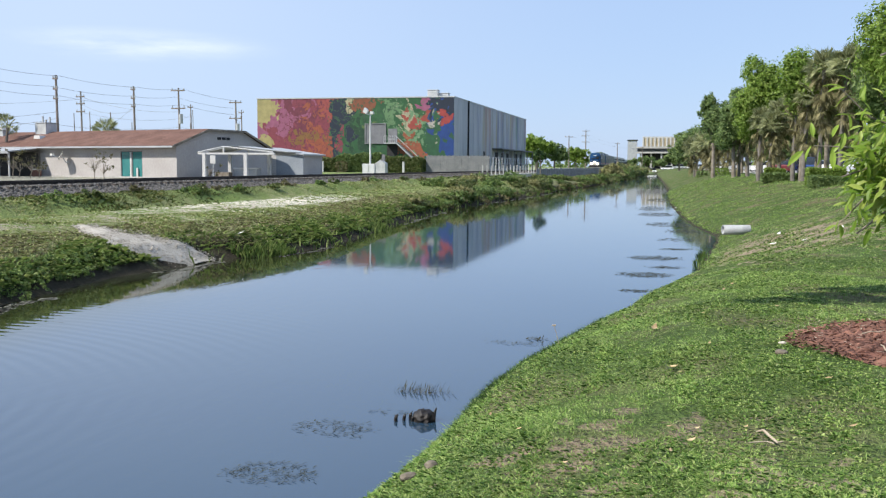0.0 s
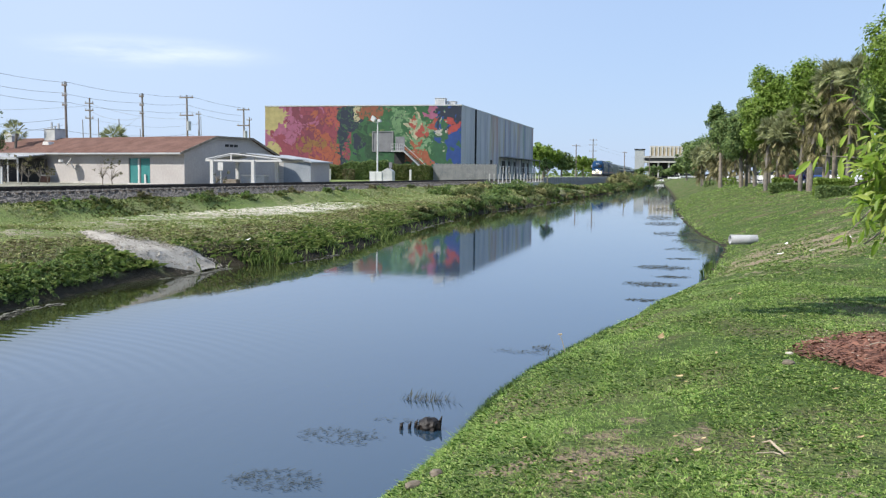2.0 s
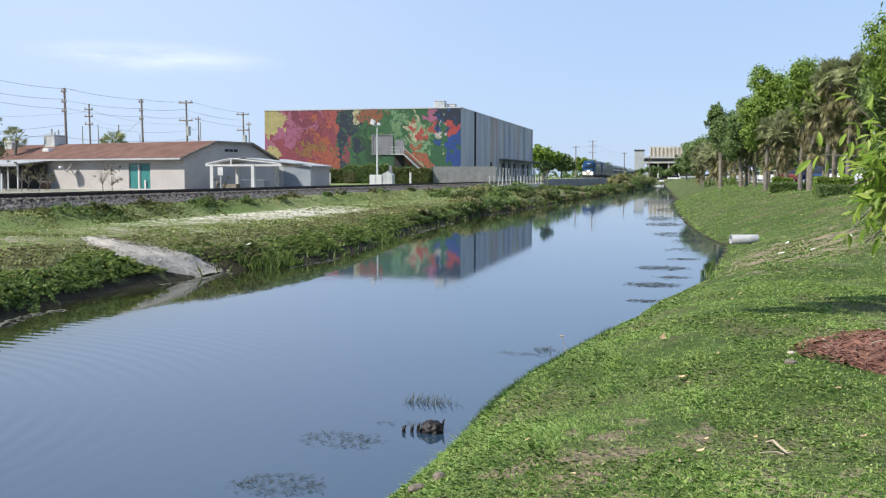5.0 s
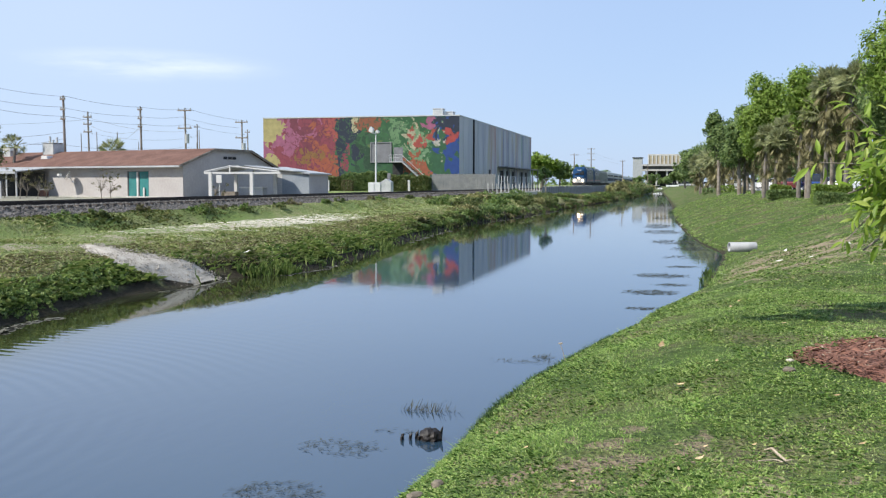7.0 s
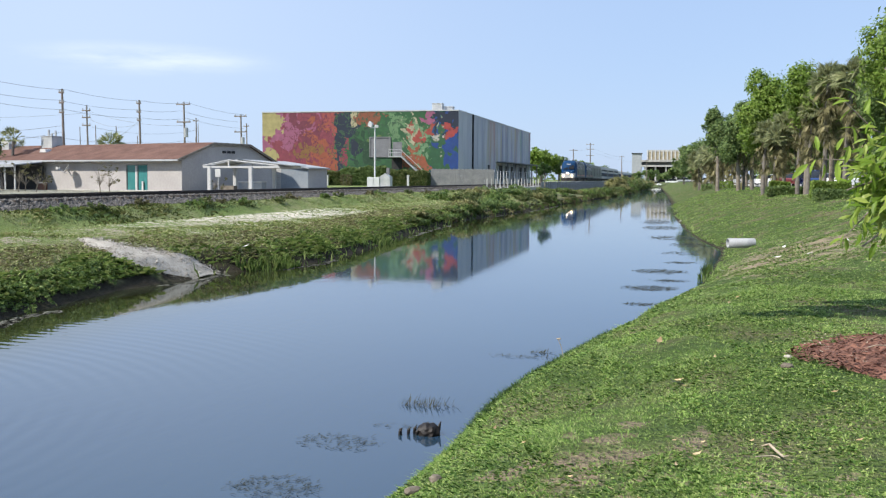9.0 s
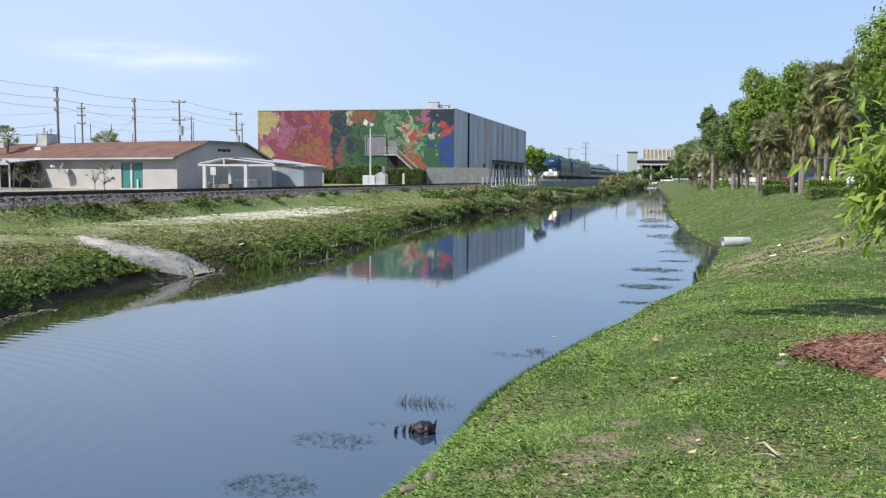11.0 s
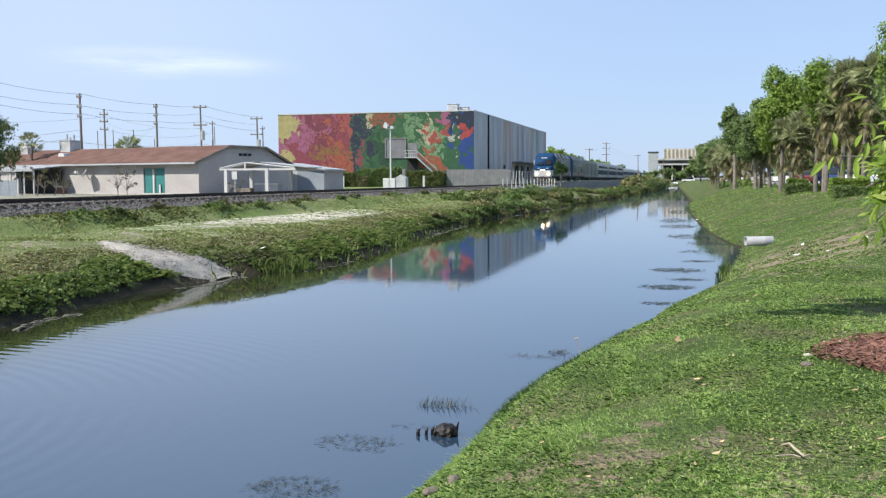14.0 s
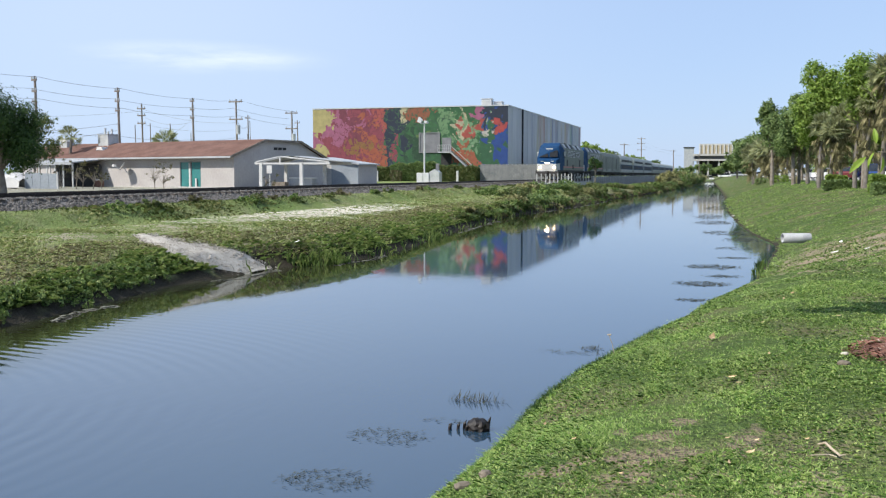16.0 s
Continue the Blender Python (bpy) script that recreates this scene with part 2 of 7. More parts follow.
def water_material():
    m, n, l = nodes_of("canal_water")
    b = n["Principled BSDF"]
    where = n.new("ShaderNodeNewGeometry").outputs["Position"]
    stretch = n.new("ShaderNodeMapping")
    stretch.inputs["Scale"].default_value = (1.0, 0.35, 1.0)
    l.new(where, stretch.inputs[0])
    murk = mixed(n, l, (0.017, 0.038, 0.066), (0.022, 0.045, 0.070), noise_node(n, l, 0.15, 3, where))
    # dark olive painted into the water along the west bank for the bank's reflection
    xyz = n.new("ShaderNodeSeparateXYZ")
    l.new(where, xyz.inputs[0])
    bank_reflection = n.new("ShaderNodeMapRange")
    bank_reflection.interpolation_type = "SMOOTHSTEP"
    bank_reflection.inputs[1].default_value, bank_reflection.inputs[2].default_value = -9.0, -11.0
    l.new(xyz.outputs[0], bank_reflection.inputs[0])
    l.new(mixed(n, l, murk, (0.024, 0.028, 0.012), bank_reflection.outputs[0]), b.inputs["Base Color"])
    b.inputs["Roughness"].default_value = 0.04
    b.inputs["IOR"].default_value = 2.03
    # breeze: ruffled and calm stretches, and low even ripples
    calm = noise_node(n, l, 0.11, 3, stretch.outputs[0], 0.38, 0.62)
    ripple = n.new("ShaderNodeTexNoise")
    ripple.inputs["Scale"].default_value, ripple.inputs["Detail"].default_value = 5.0, 2.0
    turned = n.new("ShaderNodeMapping")
    turned.inputs["Rotation"].default_value = (0, 0, radians(35))
    turned.inputs["Scale"].default_value = (1.0, 0.28, 1.0)
    l.new(where, turned.inputs[0])
    l.new(turned.outputs[0], ripple.inputs["Vector"])
    ring = n.new("ShaderNodeTexWave")
    ring.wave_type, ring.rings_direction = "RINGS", "Z"
    ring.inputs["Scale"].default_value, ring.inputs["Distortion"].default_value, ring.inputs["Detail"].default_value = 1.1, 1.6, 2.0
    moved = n.new("ShaderNodeMapping")
    moved.inputs["Location"].default_value = (11.5, -7.5, 0)
    l.new(where, moved.inputs[0])
    l.new(moved.outputs[0], ring.inputs["Vector"])
    near = n.new("ShaderNodeMapRange")
    near.interpolation_type = "SMOOTHSTEP"
    near.inputs[1].default_value, near.inputs[2].default_value = 19, 10
    l.new(xyz.outputs[1], near.inputs[0])
    west = n.new("ShaderNodeMapRange")
    west.interpolation_type = "SMOOTHSTEP"
    west.inputs[1].default_value, west.inputs[2].default_value = -4.5, -8.0
    l.new(xyz.outputs[0], west.inputs[0])
    swell = maths(n, l, "MULTIPLY", maths(n, l, "MULTIPLY", maths(n, l, "MULTIPLY", ring.outputs["Fac"], west.outputs[0]), near.outputs[0]), 1.3)
    height = maths(n, l, "ADD", maths(n, l, "MULTIPLY", ripple.outputs["Fac"], maths(n, l, "ADD", maths(n, l, "MULTIPLY", calm, 0.8), 0.12)), swell)
    bm = n.new("ShaderNodeBump")
    bm.inputs["Strength"].default_value, bm.inputs["Distance"].default_value = 0.16, 0.010
    l.new(height, bm.inputs["Height"])
    l.new(bm.outputs[0], b.inputs["Normal"])
    return m


GRASS = ground_material()
WATER = water_material()
BLADE = foliage("lawn_blades", (0.070, 0.150, 0.024), (0.21, 0.34, 0.070), (0.44, 0.52, 0.19), 0.38, 0.55)
CLOVER = foliage("creeping_leaves", (0.058, 0.125, 0.028), (0.16, 0.27, 0.056), (0.38, 0.46, 0.15), 0.3, 0.45)
DRY_BLADE = foliage("verge_blades", (0.21, 0.29, 0.088), (0.325, 0.38, 0.15), (0.48, 0.465, 0.26), 0.25, 0.7)
WEED = foliage("bank_weed", (0.060, 0.115, 0.030), (0.14, 0.215, 0.055), (0.27, 0.33, 0.11), 0.3)
SHRUB = foliage("shrub_leaves", (0.060, 0.095, 0.028), (0.125, 0.16, 0.05), (0.215, 0.22, 0.09), 0.3)
REED = foliage("dry_reed", (0.085, 0.09, 0.038), (0.15, 0.14, 0.066), (0.23, 0.20, 0.11), 0.25, 0.7)
BANK_DRY = foliage("dead_tangle", (0.15, 0.155, 0.075), (0.25, 0.235, 0.13), (0.38, 0.34, 0.215), 0.15, 0.8)
PALE_REED = foliage("pale_reed", (0.14, 0.155, 0.055), (0.25, 0.245, 0.10), (0.36, 0.33, 0.17), 0.3, 0.7)
OAK = foliage("oak_leaves", (0.088, 0.142, 0.050), (0.165, 0.24, 0.082), (0.265, 0.34, 0.125), 0.45)
BRIGHT = foliage("bright_leaves", (0.125, 0.205, 0.034), (0.20, 0.30, 0.054), (0.31, 0.40, 0.10), 0.45)
PALM = foliage("palm_fronds", (0.19, 0.215, 0.10), (0.29, 0.315, 0.155), (0.40, 0.41, 0.23), 0.4)
DEAD_PALM = foliage("dead_fronds", (0.13, 0.125, 0.058), (0.215, 0.20, 0.098), (0.33, 0.29, 0.16), 0.25, 0.8)
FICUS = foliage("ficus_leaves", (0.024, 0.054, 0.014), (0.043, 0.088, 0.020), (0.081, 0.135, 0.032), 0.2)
BRANCH_LEAF = foliage("glossy_leaves", (0.11, 0.20, 0.020), (0.21, 0.32, 0.040), (0.42, 0.48, 0.12), 0.45, 0.4)
BARK = surface("bark", (0.16, 0.13, 0.10), (0.26, 0.23, 0.19), 3, 0.9, bump=0.02)
PALM_BARK = surface("palm_bark", (0.13, 0.115, 0.10), (0.20, 0.18, 0.155), 4, 0.9, bump=0.02)
STUCCO = surface("white_stucco", (0.365, 0.34, 0.325), (0.42, 0.395, 0.38), 0.5, 0.9, bump=0.004, grime=0.08)
TRIM = surface("white_trim", (0.48, 0.47, 0.455), (0.56, 0.55, 0.53), 1.2, 0.6, grime=0.1)
SHINGLE = surface("red_brown_shingle", (0.115, 0.060, 0.045), (0.16, 0.088, 0.068), 0.9, 0.95, bump=0.01, grime=0.25, island=0.18)
TEAL = surface("teal_glass_tint", (0.035, 0.17, 0.17), (0.05, 0.21, 0.20), 0.8, 0.12, spec=0.6, grime=0.1)
DARK = surface("dark_void", (0.02, 0.02, 0.022), (0.035, 0.034, 0.033), 2, 0.8)
GALV = surface("galvanised_metal", (0.42, 0.43, 0.43), (0.55, 0.55, 0.54), 1.5, 0.5, metal=0.35, grime=0.2)
AWNING = surface("grey_awning", (0.30, 0.315, 0.33), (0.38, 0.39, 0.40), 1, 0.6, grime=0.12)
POLE_WOOD = surface("weathered_pole", (0.17, 0.14, 0.115), (0.26, 0.22, 0.19), 1.5, 0.9, bump=0.01)
WIRE = surface("cable", (0.18, 0.18, 0.19), (0.24, 0.24, 0.25), 1, 0.6)
BALLAST = surface("ballast_bed", (0.15, 0.135, 0.12), (0.24, 0.22, 0.20), 5, 0.95, bump=0.05)
STONE = surface("ballast_stone", (0.105, 0.097, 0.089), (0.185, 0.172, 0.158), 3, 0.9, island=0.4)
RAMP_STONE = surface("pale_rubble", (0.31, 0.285, 0.24), (0.43, 0.395, 0.34), 3, 0.95, island=0.3)
RAIL_STEEL = surface("rusty_rail", (0.022, 0.017, 0.015), (0.045, 0.032, 0.026), 6, 0.7, metal=0.2)
TIE = surface("oiled_tie", (0.06, 0.05, 0.04), (0.11, 0.09, 0.075), 3, 0.9)
BLUE_GREY = surface("flat_blue_grey", (0.23, 0.26, 0.29), (0.29, 0.315, 0.34), 0.8, 0.8, grime=0.12)
PIPE_GREY = surface("stained_pipe", (0.24, 0.25, 0.26), (0.36, 0.365, 0.37), 2.5, 0.8, bump=0.004)
CONCRETE = surface("concrete", (0.38, 0.37, 0.35), (0.50, 0.48, 0.45), 0.8, 0.9, bump=0.006)
PALE_WALL = surface("pale_far_wall", (0.40, 0.39, 0.36), (0.50, 0.48, 0.45), 0.3, 0.9)
OCHRE = surface("ochre_band", (0.36, 0.30, 0.20), (0.42, 0.36, 0.25), 0.4, 0.9)
WHITE_METAL = surface("white_painted_metal", (0.52, 0.53, 0.53), (0.60, 0.60, 0.59), 1.5, 0.45, grime=0.12)
FENCE_GREY = surface("grey_fence", (0.15, 0.155, 0.16), (0.21, 0.21, 0.21), 1.2, 0.8, grime=0.2)
MULCH = surface("red_mulch", (0.15, 0.066, 0.046), (0.22, 0.108, 0.074), 5, 0.95, bump=0.03, island=0.5)
DRY_LEAF = surface("dry_leaf", (0.40, 0.27, 0.13), (0.55, 0.41, 0.24), 8, 0.8, own=0.3)
DRIFTWOOD = surface("bleached_wood", (0.34, 0.27, 0.19), (0.46, 0.38, 0.28), 9, 0.85)
LITTER = surface("white_litter", (0.72, 0.70, 0.66), (0.82, 0.80, 0.77), 9, 0.7)
PAVING = surface("pale_concrete_paving", (0.36, 0.345, 0.32), (0.44, 0.43, 0.395), 0.4, 0.95)
TYRE = surface("black_rubber", (0.02, 0.02, 0.02), (0.035, 0.035, 0.035), 4, 0.85)
GLASS_DARK = surface("dark_window", (0.015, 0.02, 0.025), (0.03, 0.035, 0.04), 2, 0.08, spec=0.7)
WATER_WEED = surface("dark_water_weed", (0.014, 0.018, 0.010), (0.036, 0.040, 0.022), 8, 0.7, island=0.4)
SHUTTER = surface("dull_shutter", (0.15, 0.15, 0.16), (0.20, 0.20, 0.21), 1.0, 0.8, grime=0.15)
WET_STONE = surface("weathered_wet_stone", (0.12, 0.10, 0.075), (0.21, 0.175, 0.13), 9, 0.9, bump=0.02)
SCUM = surface("grey_scum", (0.12, 0.12, 0.095), (0.19, 0.185, 0.15), 7, 0.9, island=0.25)
POST_WHITE = surface("weathered_white_concrete", (0.32, 0.32, 0.31), (0.44, 0.44, 0.42), 1.5, 0.85, own=0.25)
SLATE = surface("slate_blue_panel", (0.165, 0.172, 0.185), (0.225, 0.23, 0.24), 0.7, 0.7, grime=0.25)
SODDEN = surface("sodden_husk", (0.008, 0.006, 0.005), (0.022, 0.016, 0.012), 12, 0.5, bump=0.02)

# ---- ground, water, banks ----
# y, x of the water line on each side of the canal
WEST_EDGE = ((-60, -12.0), (15, -12.75), (18.3, -13.1), (21, -13.4), (23, -13.1), (24.5, -12.95), (25.9, -13.05), (27.3, -11.9), (31, -11.5), (36.5, -11.9), (44, -12.9), (52, -13.5), (60, -14.0), (69, -14.0), (78, -13.3), (90, -12.8), (112, -12.7), (130, -11.8), (175, -10.4), (215, -9.3), (300, -9.0), (370, -8.2), (400, -7.0))
EAST_EDGE = ((-60, -2.6), (6.2, -2.40), (7.3, -2.28), (8.3, -2.20), (9.6, -2.20), (11, -2.06), (12.7, -1.74), (14.5, -1.36), (15.9, -1.06), (17.3, -0.90), (19.9, -0.70), (21.3, -0.42), (23.5, 0.08), (26, 0.62), (28.2, 0.82), (32, 1.2), (36.9, 1.6), (39.9, 1.78), (42.2, 1.55), (46, 1.12), (50.6, 0.8), (58.3, 0.42), (70.7, -0.05), (90, -0.45), (124, -0.7), (200, -2.3), (338, -5.5), (400, -6.8))


def step(a, b, v):
    s = np.clip((v - a) / (b - a), 0, 1)
    return s * s * (3 - 2 * s)


def line(rows, v):
    return np.interp(v, [r[0] for r in rows], [r[1] for r in rows])


def ground_height(x, y):
    x, y = np.asarray(x, float), np.asarray(y, float)
    xl, xr = line(WEST_EDGE, y), line(EAST_EDGE, y)
    lumps = 0.035 * np.sin(1.9 * x + 0.6 * np.sin(1.3 * y)) * np.sin(1.6 * y + 0.8) + 0.02 * np.sin(4.3 * x + 1) * np.sin(3.7 * y)
    w = np.maximum(xl - x, 0)
    west = np.interp(w, (0, 0.35, 0.8, 1.5, 2.6, 5.0), (0, 0.26, 0.60, 0.88, 1.07, 1.2)) + 0.52 * step(-18.5, -19.9, x)
    low = step(128, 142, y) * step(-19.3, -18.8, x)
    west = west + step(60, 110, y) * step(1.5, 3.0, w) * (1 - 0.75 * step(85, 100, y) * step(-19.3, -18.8, x)) * (1.7 - np.minimum(west, 1.7))
    west = west * (1 - 0.58 * low * step(0.5, 2.0, w))
    west = west + lumps * step(0.1, 1.2, w) * step(9, 6, w)
    e = np.maximum(x - xr, 0)
    near = np.interp(e, (0, 0.4, 0.9, 1.6, 2.4, 3.4), (0, 0.50, 0.74, 0.98, 1.14, 1.2))
    far = np.interp(e, (0, 0.5, 1.2, 2.6, 4.2, 6.0, 9.0), (0, 0.20, 0.56, 1.02, 1.52, 1.92, 2.08))
    t = step(14, 24, y)
    east = near * (1 - t) + far * t + lumps * 0.8 * step(0.2, 1.0, e) * step(14, 8, e)
    deep = -0.9 * step(0, 1.2, np.minimum(x - xl, xr - x))
    return np.where(w > 0, west, np.where(e > 0, east, deep))


def on_ramp(x, y):
    """Whether a place lies on the rubble that is washed down the west bank."""
    low = np.interp(x, (-15.85, -15.38, -14.22, -13.81, -13.48, -12.95), (23.1, 22.65, 22.15, 22.6, 23.05, 24.1))
    high = np.interp(x, (-15.85, -15.1, -14.64, -13.99, -13.53, -12.95), (23.4, 23.6, 23.75, 24.65, 25.4, 25.95))
    return (x > -15.9) & (x < -12.9) & (y > low) & (y < high)


def build_ground():
    xs = sorted({-2500, -900, -400, -200, -120, -80, -60, -45, -35, -30, -27, -25, 12, 15, 19, 25, 35, 50, 80, 140, 300, 900, 2500} | {round(-24 + 0.24 * i, 2) for i in range(145)})
    ys = [-200, -60, -30, -12, -6, -2] + [0.25 * i for i in range(160)] + [40 + 0.7 * i for i in range(90)] + [103 + 4 * i for i in range(80)] + [440, 520, 700, 1000, 1600, 2600, 4000]
    gx, gy = np.meshgrid(np.array(xs, float), np.array(ys, float))
    v = np.stack([gx, gy, ground_height(gx, gy)], -1).reshape(-1, 3)
    n = len(xs)
    i, j = np.meshgrid(np.arange(n - 1), np.arange(len(ys) - 1))
    a = (j * n + i).ravel()
    ob = part("ground", soften(fast_mesh("ground", v, np.stack([a, a + 1, a + n + 1, a + n], 1))), GRASS)
    tagged(ob, "grassy canal banks with worn bare patches", "ground", kind="structure")
    water = Shape().box(-17, 5, -70, 402, -0.35, 0)
    tagged(part("water", water, WATER), "calm blue-grey canal water with faint ripples", "water", kind="structure")


build_ground()


# ---- railway ----
TRACK_X, RAIL_TOP = -22.0, 2.18


def build_railway():
    bed = Shape().prism([(-25.2, 1.60), (-24.1, 2.02), (-20.9, 2.02), (-19.9, 1.60)], "y", -120, 900)
    tagged(part("ballast_bed", bed, BALLAST), "grey crushed stone ballast under the track", "ballast", kind="structure")
    rng = np.random.default_rng(4)
    n = 15000
    y = 22 + 120 * rng.random(n) ** 1.6
    s = rng.random(n)
    x, z = -19.9 - 1.35 * s, 1.62 + 0.42 * np.minimum(1, s * 1.35)
    r = rng.uniform(0.02, 0.052, n)
    corner = np.array([(1, 0, 0), (-1, 0, 0), (0, 1, 0), (0, -1, 0), (0, 0, 1), (0, 0, -1)], float)
    v = (corner[None] * rng.uniform(0.6, 1.3, (n, 6, 1)) + rng.normal(0, 0.25, (n, 6, 3))) * r[:, None, None] + np.stack([x, y, z], 1)[:, None]
    tri = np.array([(0, 2, 4), (2, 1, 4), (1, 3, 4), (3, 0, 4), (2, 0, 5), (1, 2, 5), (3, 1, 5), (0, 3, 5)])
    faces = (tri[None] + 6 * np.arange(n)[:, None, None]).reshape(-1, 3)
    tagged(part("ballast_stones", fast_mesh("ballast_stones", v.reshape(-1, 3), faces), STONE), "loose grey ballast stones beside the track", "stones", kind="stuff")
    ties = Shape()
    for i in range(340):
        ties.box(TRACK_X - 1.3, TRACK_X + 1.3, 18 + 0.55 * i, 18.23 + 0.55 * i, 1.9, 2.035)
    tagged(part("railway_ties", ties, TIE), "dark oiled wooden railway ties in ballast", "ties", kind="stuff")
    for side in (-0.75, 0.75):
        x = TRACK_X + side
        rail = Shape().prism([(x - 0.07, 2.03), (x + 0.07, 2.03), (x + 0.07, 2.05), (x + 0.015, 2.075), (x + 0.015, 2.13), (x + 0.037, 2.14), (x + 0.037, 2.18), (x - 0.037, 2.18), (x - 0.037, 2.14), (x - 0.015, 2.13), (x - 0.015, 2.075), (x - 0.07, 2.05)], "y", -120, 900)
        tagged(part("rail", rail, RAIL_STEEL), "rust-brown steel rail with a worn top", "rail", "rails of the track")


build_railway()


def wpart(name, shape, material, parent, label=""):
    """A part given in world metres, under a thing that is not turned."""
    root = parent.parent or parent
    shape.verts = [tuple(Vector(v) - root.location) for v in shape.verts]
    return part(name, shape, material, parent, label)


def build_mural_mesh(x0, x1, z0, z1, y):
    """The painted front: coloured shapes that flow from yellow and magenta through green to blue."""
    nu, nv = 290, 104
    def blob(u, v, cu, cv, ru, rv):
        return 1 - math.hypot((u - cu) / ru, (v - cv) / rv)
    def field(u, v, scale, seed):
        return noise.noise((u * scale * 4.2, v * scale * 1.5, seed)) + 0.6 * noise.noise((u * scale * 10, v * scale * 3.6, seed + 7)) + 0.3 * noise.noise((u * scale * 22, v * scale * 8, seed + 9))
    # colour, centre u, v, reach u, v, grain, threshold, seed
    rose, pink, orange, green, navy, gold = (0.38, 0.06, 0.10), (0.51, 0.14, 0.27), (0.52, 0.12, 0.05), (0.026, 0.155, 0.045), (0.017, 0.032, 0.07), (0.61, 0.51, 0.19)
    pinks = (
        (rose, 0.24, 0.55, 0.17, 0.75, 3.0, 0.28, 1),
        (pink, 0.17, 0.80, 0.12, 0.30, 5.0, 0.42, 2),
        (pink, 0.06, 0.60, 0.075, 0.22, 3.0, 0.30, 3),
        (rose, 0.08, 0.55, 0.03, 0.12, 5.0, 0.42, 4),
        ((0.27, 0.045, 0.085), 0.27, 0.78, 0.12, 0.30, 4.5, 0.50, 5),
        ((0.55, 0.10, 0.085), 0.37, 0.85, 0.05, 0.22, 4.5, 0.48, 6),
        (orange, 0.32, 0.45, 0.10, 0.45, 5.5, 0.52, 7),
        ((0.36, 0.17, 0.035), 0.25, 0.40, 0.10, 0.16, 4.0, 0.38, 8),
        (orange, 0.34, 0.18, 0.10, 0.25, 5.0, 0.44, 9),
        (rose, 0.14, 0.30, 0.09, 0.25, 4.0, 0.40, 10),
    )
    reds = (
        (gold, 0.05, 0.86, 0.085, 0.20, 3.0, 0.28, 11),
        (gold, 0.035, 0.33, 0.045, 0.15, 3.5, 0.40, 12),
        (navy, 0.43, 0.80, 0.050, 0.24, 3.5, 0.38, 13),
        (navy, 0.49, 0.58, 0.055, 0.20, 3.5, 0.40, 14),
        (navy, 0.405, 0.62, 0.025, 0.40, 4.0, 0.42, 15),
        (navy, 0.44, 0.13, 0.050, 0.12, 4.0, 0.40, 16),
        ((0.66, 0.58, 0.33), 0.485, 0.93, 0.020, 0.14, 2.5, 0.30, 17),
        ((0.40, 0.12, 0.05), 0.57, 0.94, 0.08, 0.12, 4.0, 0.38, 18),
    )
    leaves = (
        ((0.19, 0.38, 0.155), 0.69, 0.80, 0.06, 0.34, 6.5, 0.52, 19),
        ((0.015, 0.085, 0.03), 0.55, 0.45, 0.10, 0.40, 4.0, 0.60, 20),
        ((0.16, 0.26, 0.06), 0.60, 0.65, 0.05, 0.20, 6.0, 0.58, 21),
        ((0.56, 0.09, 0.06), 0.85, 0.75, 0.10, 0.18, 5.5, 0.44, 22),
        ((0.62, 0.58, 0.36), 0.77, 0.72, 0.06, 0.32, 10.0, 0.70, 23),
        ((0.50, 0.13, 0.05), 0.79, 0.30, 0.07, 0.24, 4.0, 0.38, 24),
        ((0.22, 0.42, 0.20), 0.80, 0.50, 0.07, 0.36, 10.0, 0.72, 25),
    )
    blooms = (
        (pink, 0.88, 0.94, 0.07, 0.10, 5.0, 0.40, 26),
        (navy, 0.945, 0.88, 0.07, 0.20, 4.0, 0.34, 27),
        ((0.013, 0.08, 0.36), 0.955, 0.35, 0.080, 0.62, 5.0, 0.40, 28),
        ((0.03, 0.16, 0.06), 0.91, 0.40, 0.045, 0.36, 4.5, 0.44, 29),
        ((0.58, 0.07, 0.06), 0.955, 0.77, 0.035, 0.10, 5.0, 0.36, 30),
        ((0.012, 0.03, 0.16), 0.90, 0.10, 0.06, 0.16, 4.0, 0.42, 31),
        ((0.66, 0.62, 0.55), 0.90, 0.62, 0.030, 0.12, 9.0, 0.70, 32),
    )
    layers = pinks + reds + leaves + blooms
    me_verts = np.array([(x0 + (x1 - x0) * i / nu, y, z0 + (z1 - z0) * j / nv) for j in range(nv + 1) for i in range(nu + 1)])
    i, j = np.meshgrid(np.arange(nu), np.arange(nv))
    a = (j * (nu + 1) + i).ravel()
    me = fast_mesh("mural_face", me_verts, np.stack([a, a + 1, a + nu + 2, a + nu + 1], 1))
    tint = np.ones((nu * nv, 4), np.float32)
    for k in range(nu * nv):
        u, v = (k % nu + 0.5) / nu, (k // nu + 0.5) / nv
        wu = u + 0.018 * noise.noise((u * 22, v * 8, 3.3)) + 0.008 * noise.noise((u * 60, v * 22, 5.3))
        if wu < 0.385:
            c = gold if wu < 0.15 else rose
        elif wu < 0.87:
            c = green if field(u, v, 3.0, 40) < 0.18 else (0.04, 0.185, 0.055)
        else:
            c = (0.018, 0.095, 0.25) if field(u, v, 4.0, 44) > -0.1 else (0.025, 0.14, 0.06)
        su = u + 0.022 * noise.noise((u * 17, v * 6, 11.1))
        sv = v + 0.075 * noise.noise((u * 17, v * 6, 21.7))
        for colour, cu, cv, ru, rv, grain, limit, seed in layers:
            b = blob(u, v, cu, cv, ru, rv)
            if b > -0.25 and 0.55 * b + 0.72 * field(su, sv, grain, seed * 3.7) + 0.30 > limit:
                c = colour
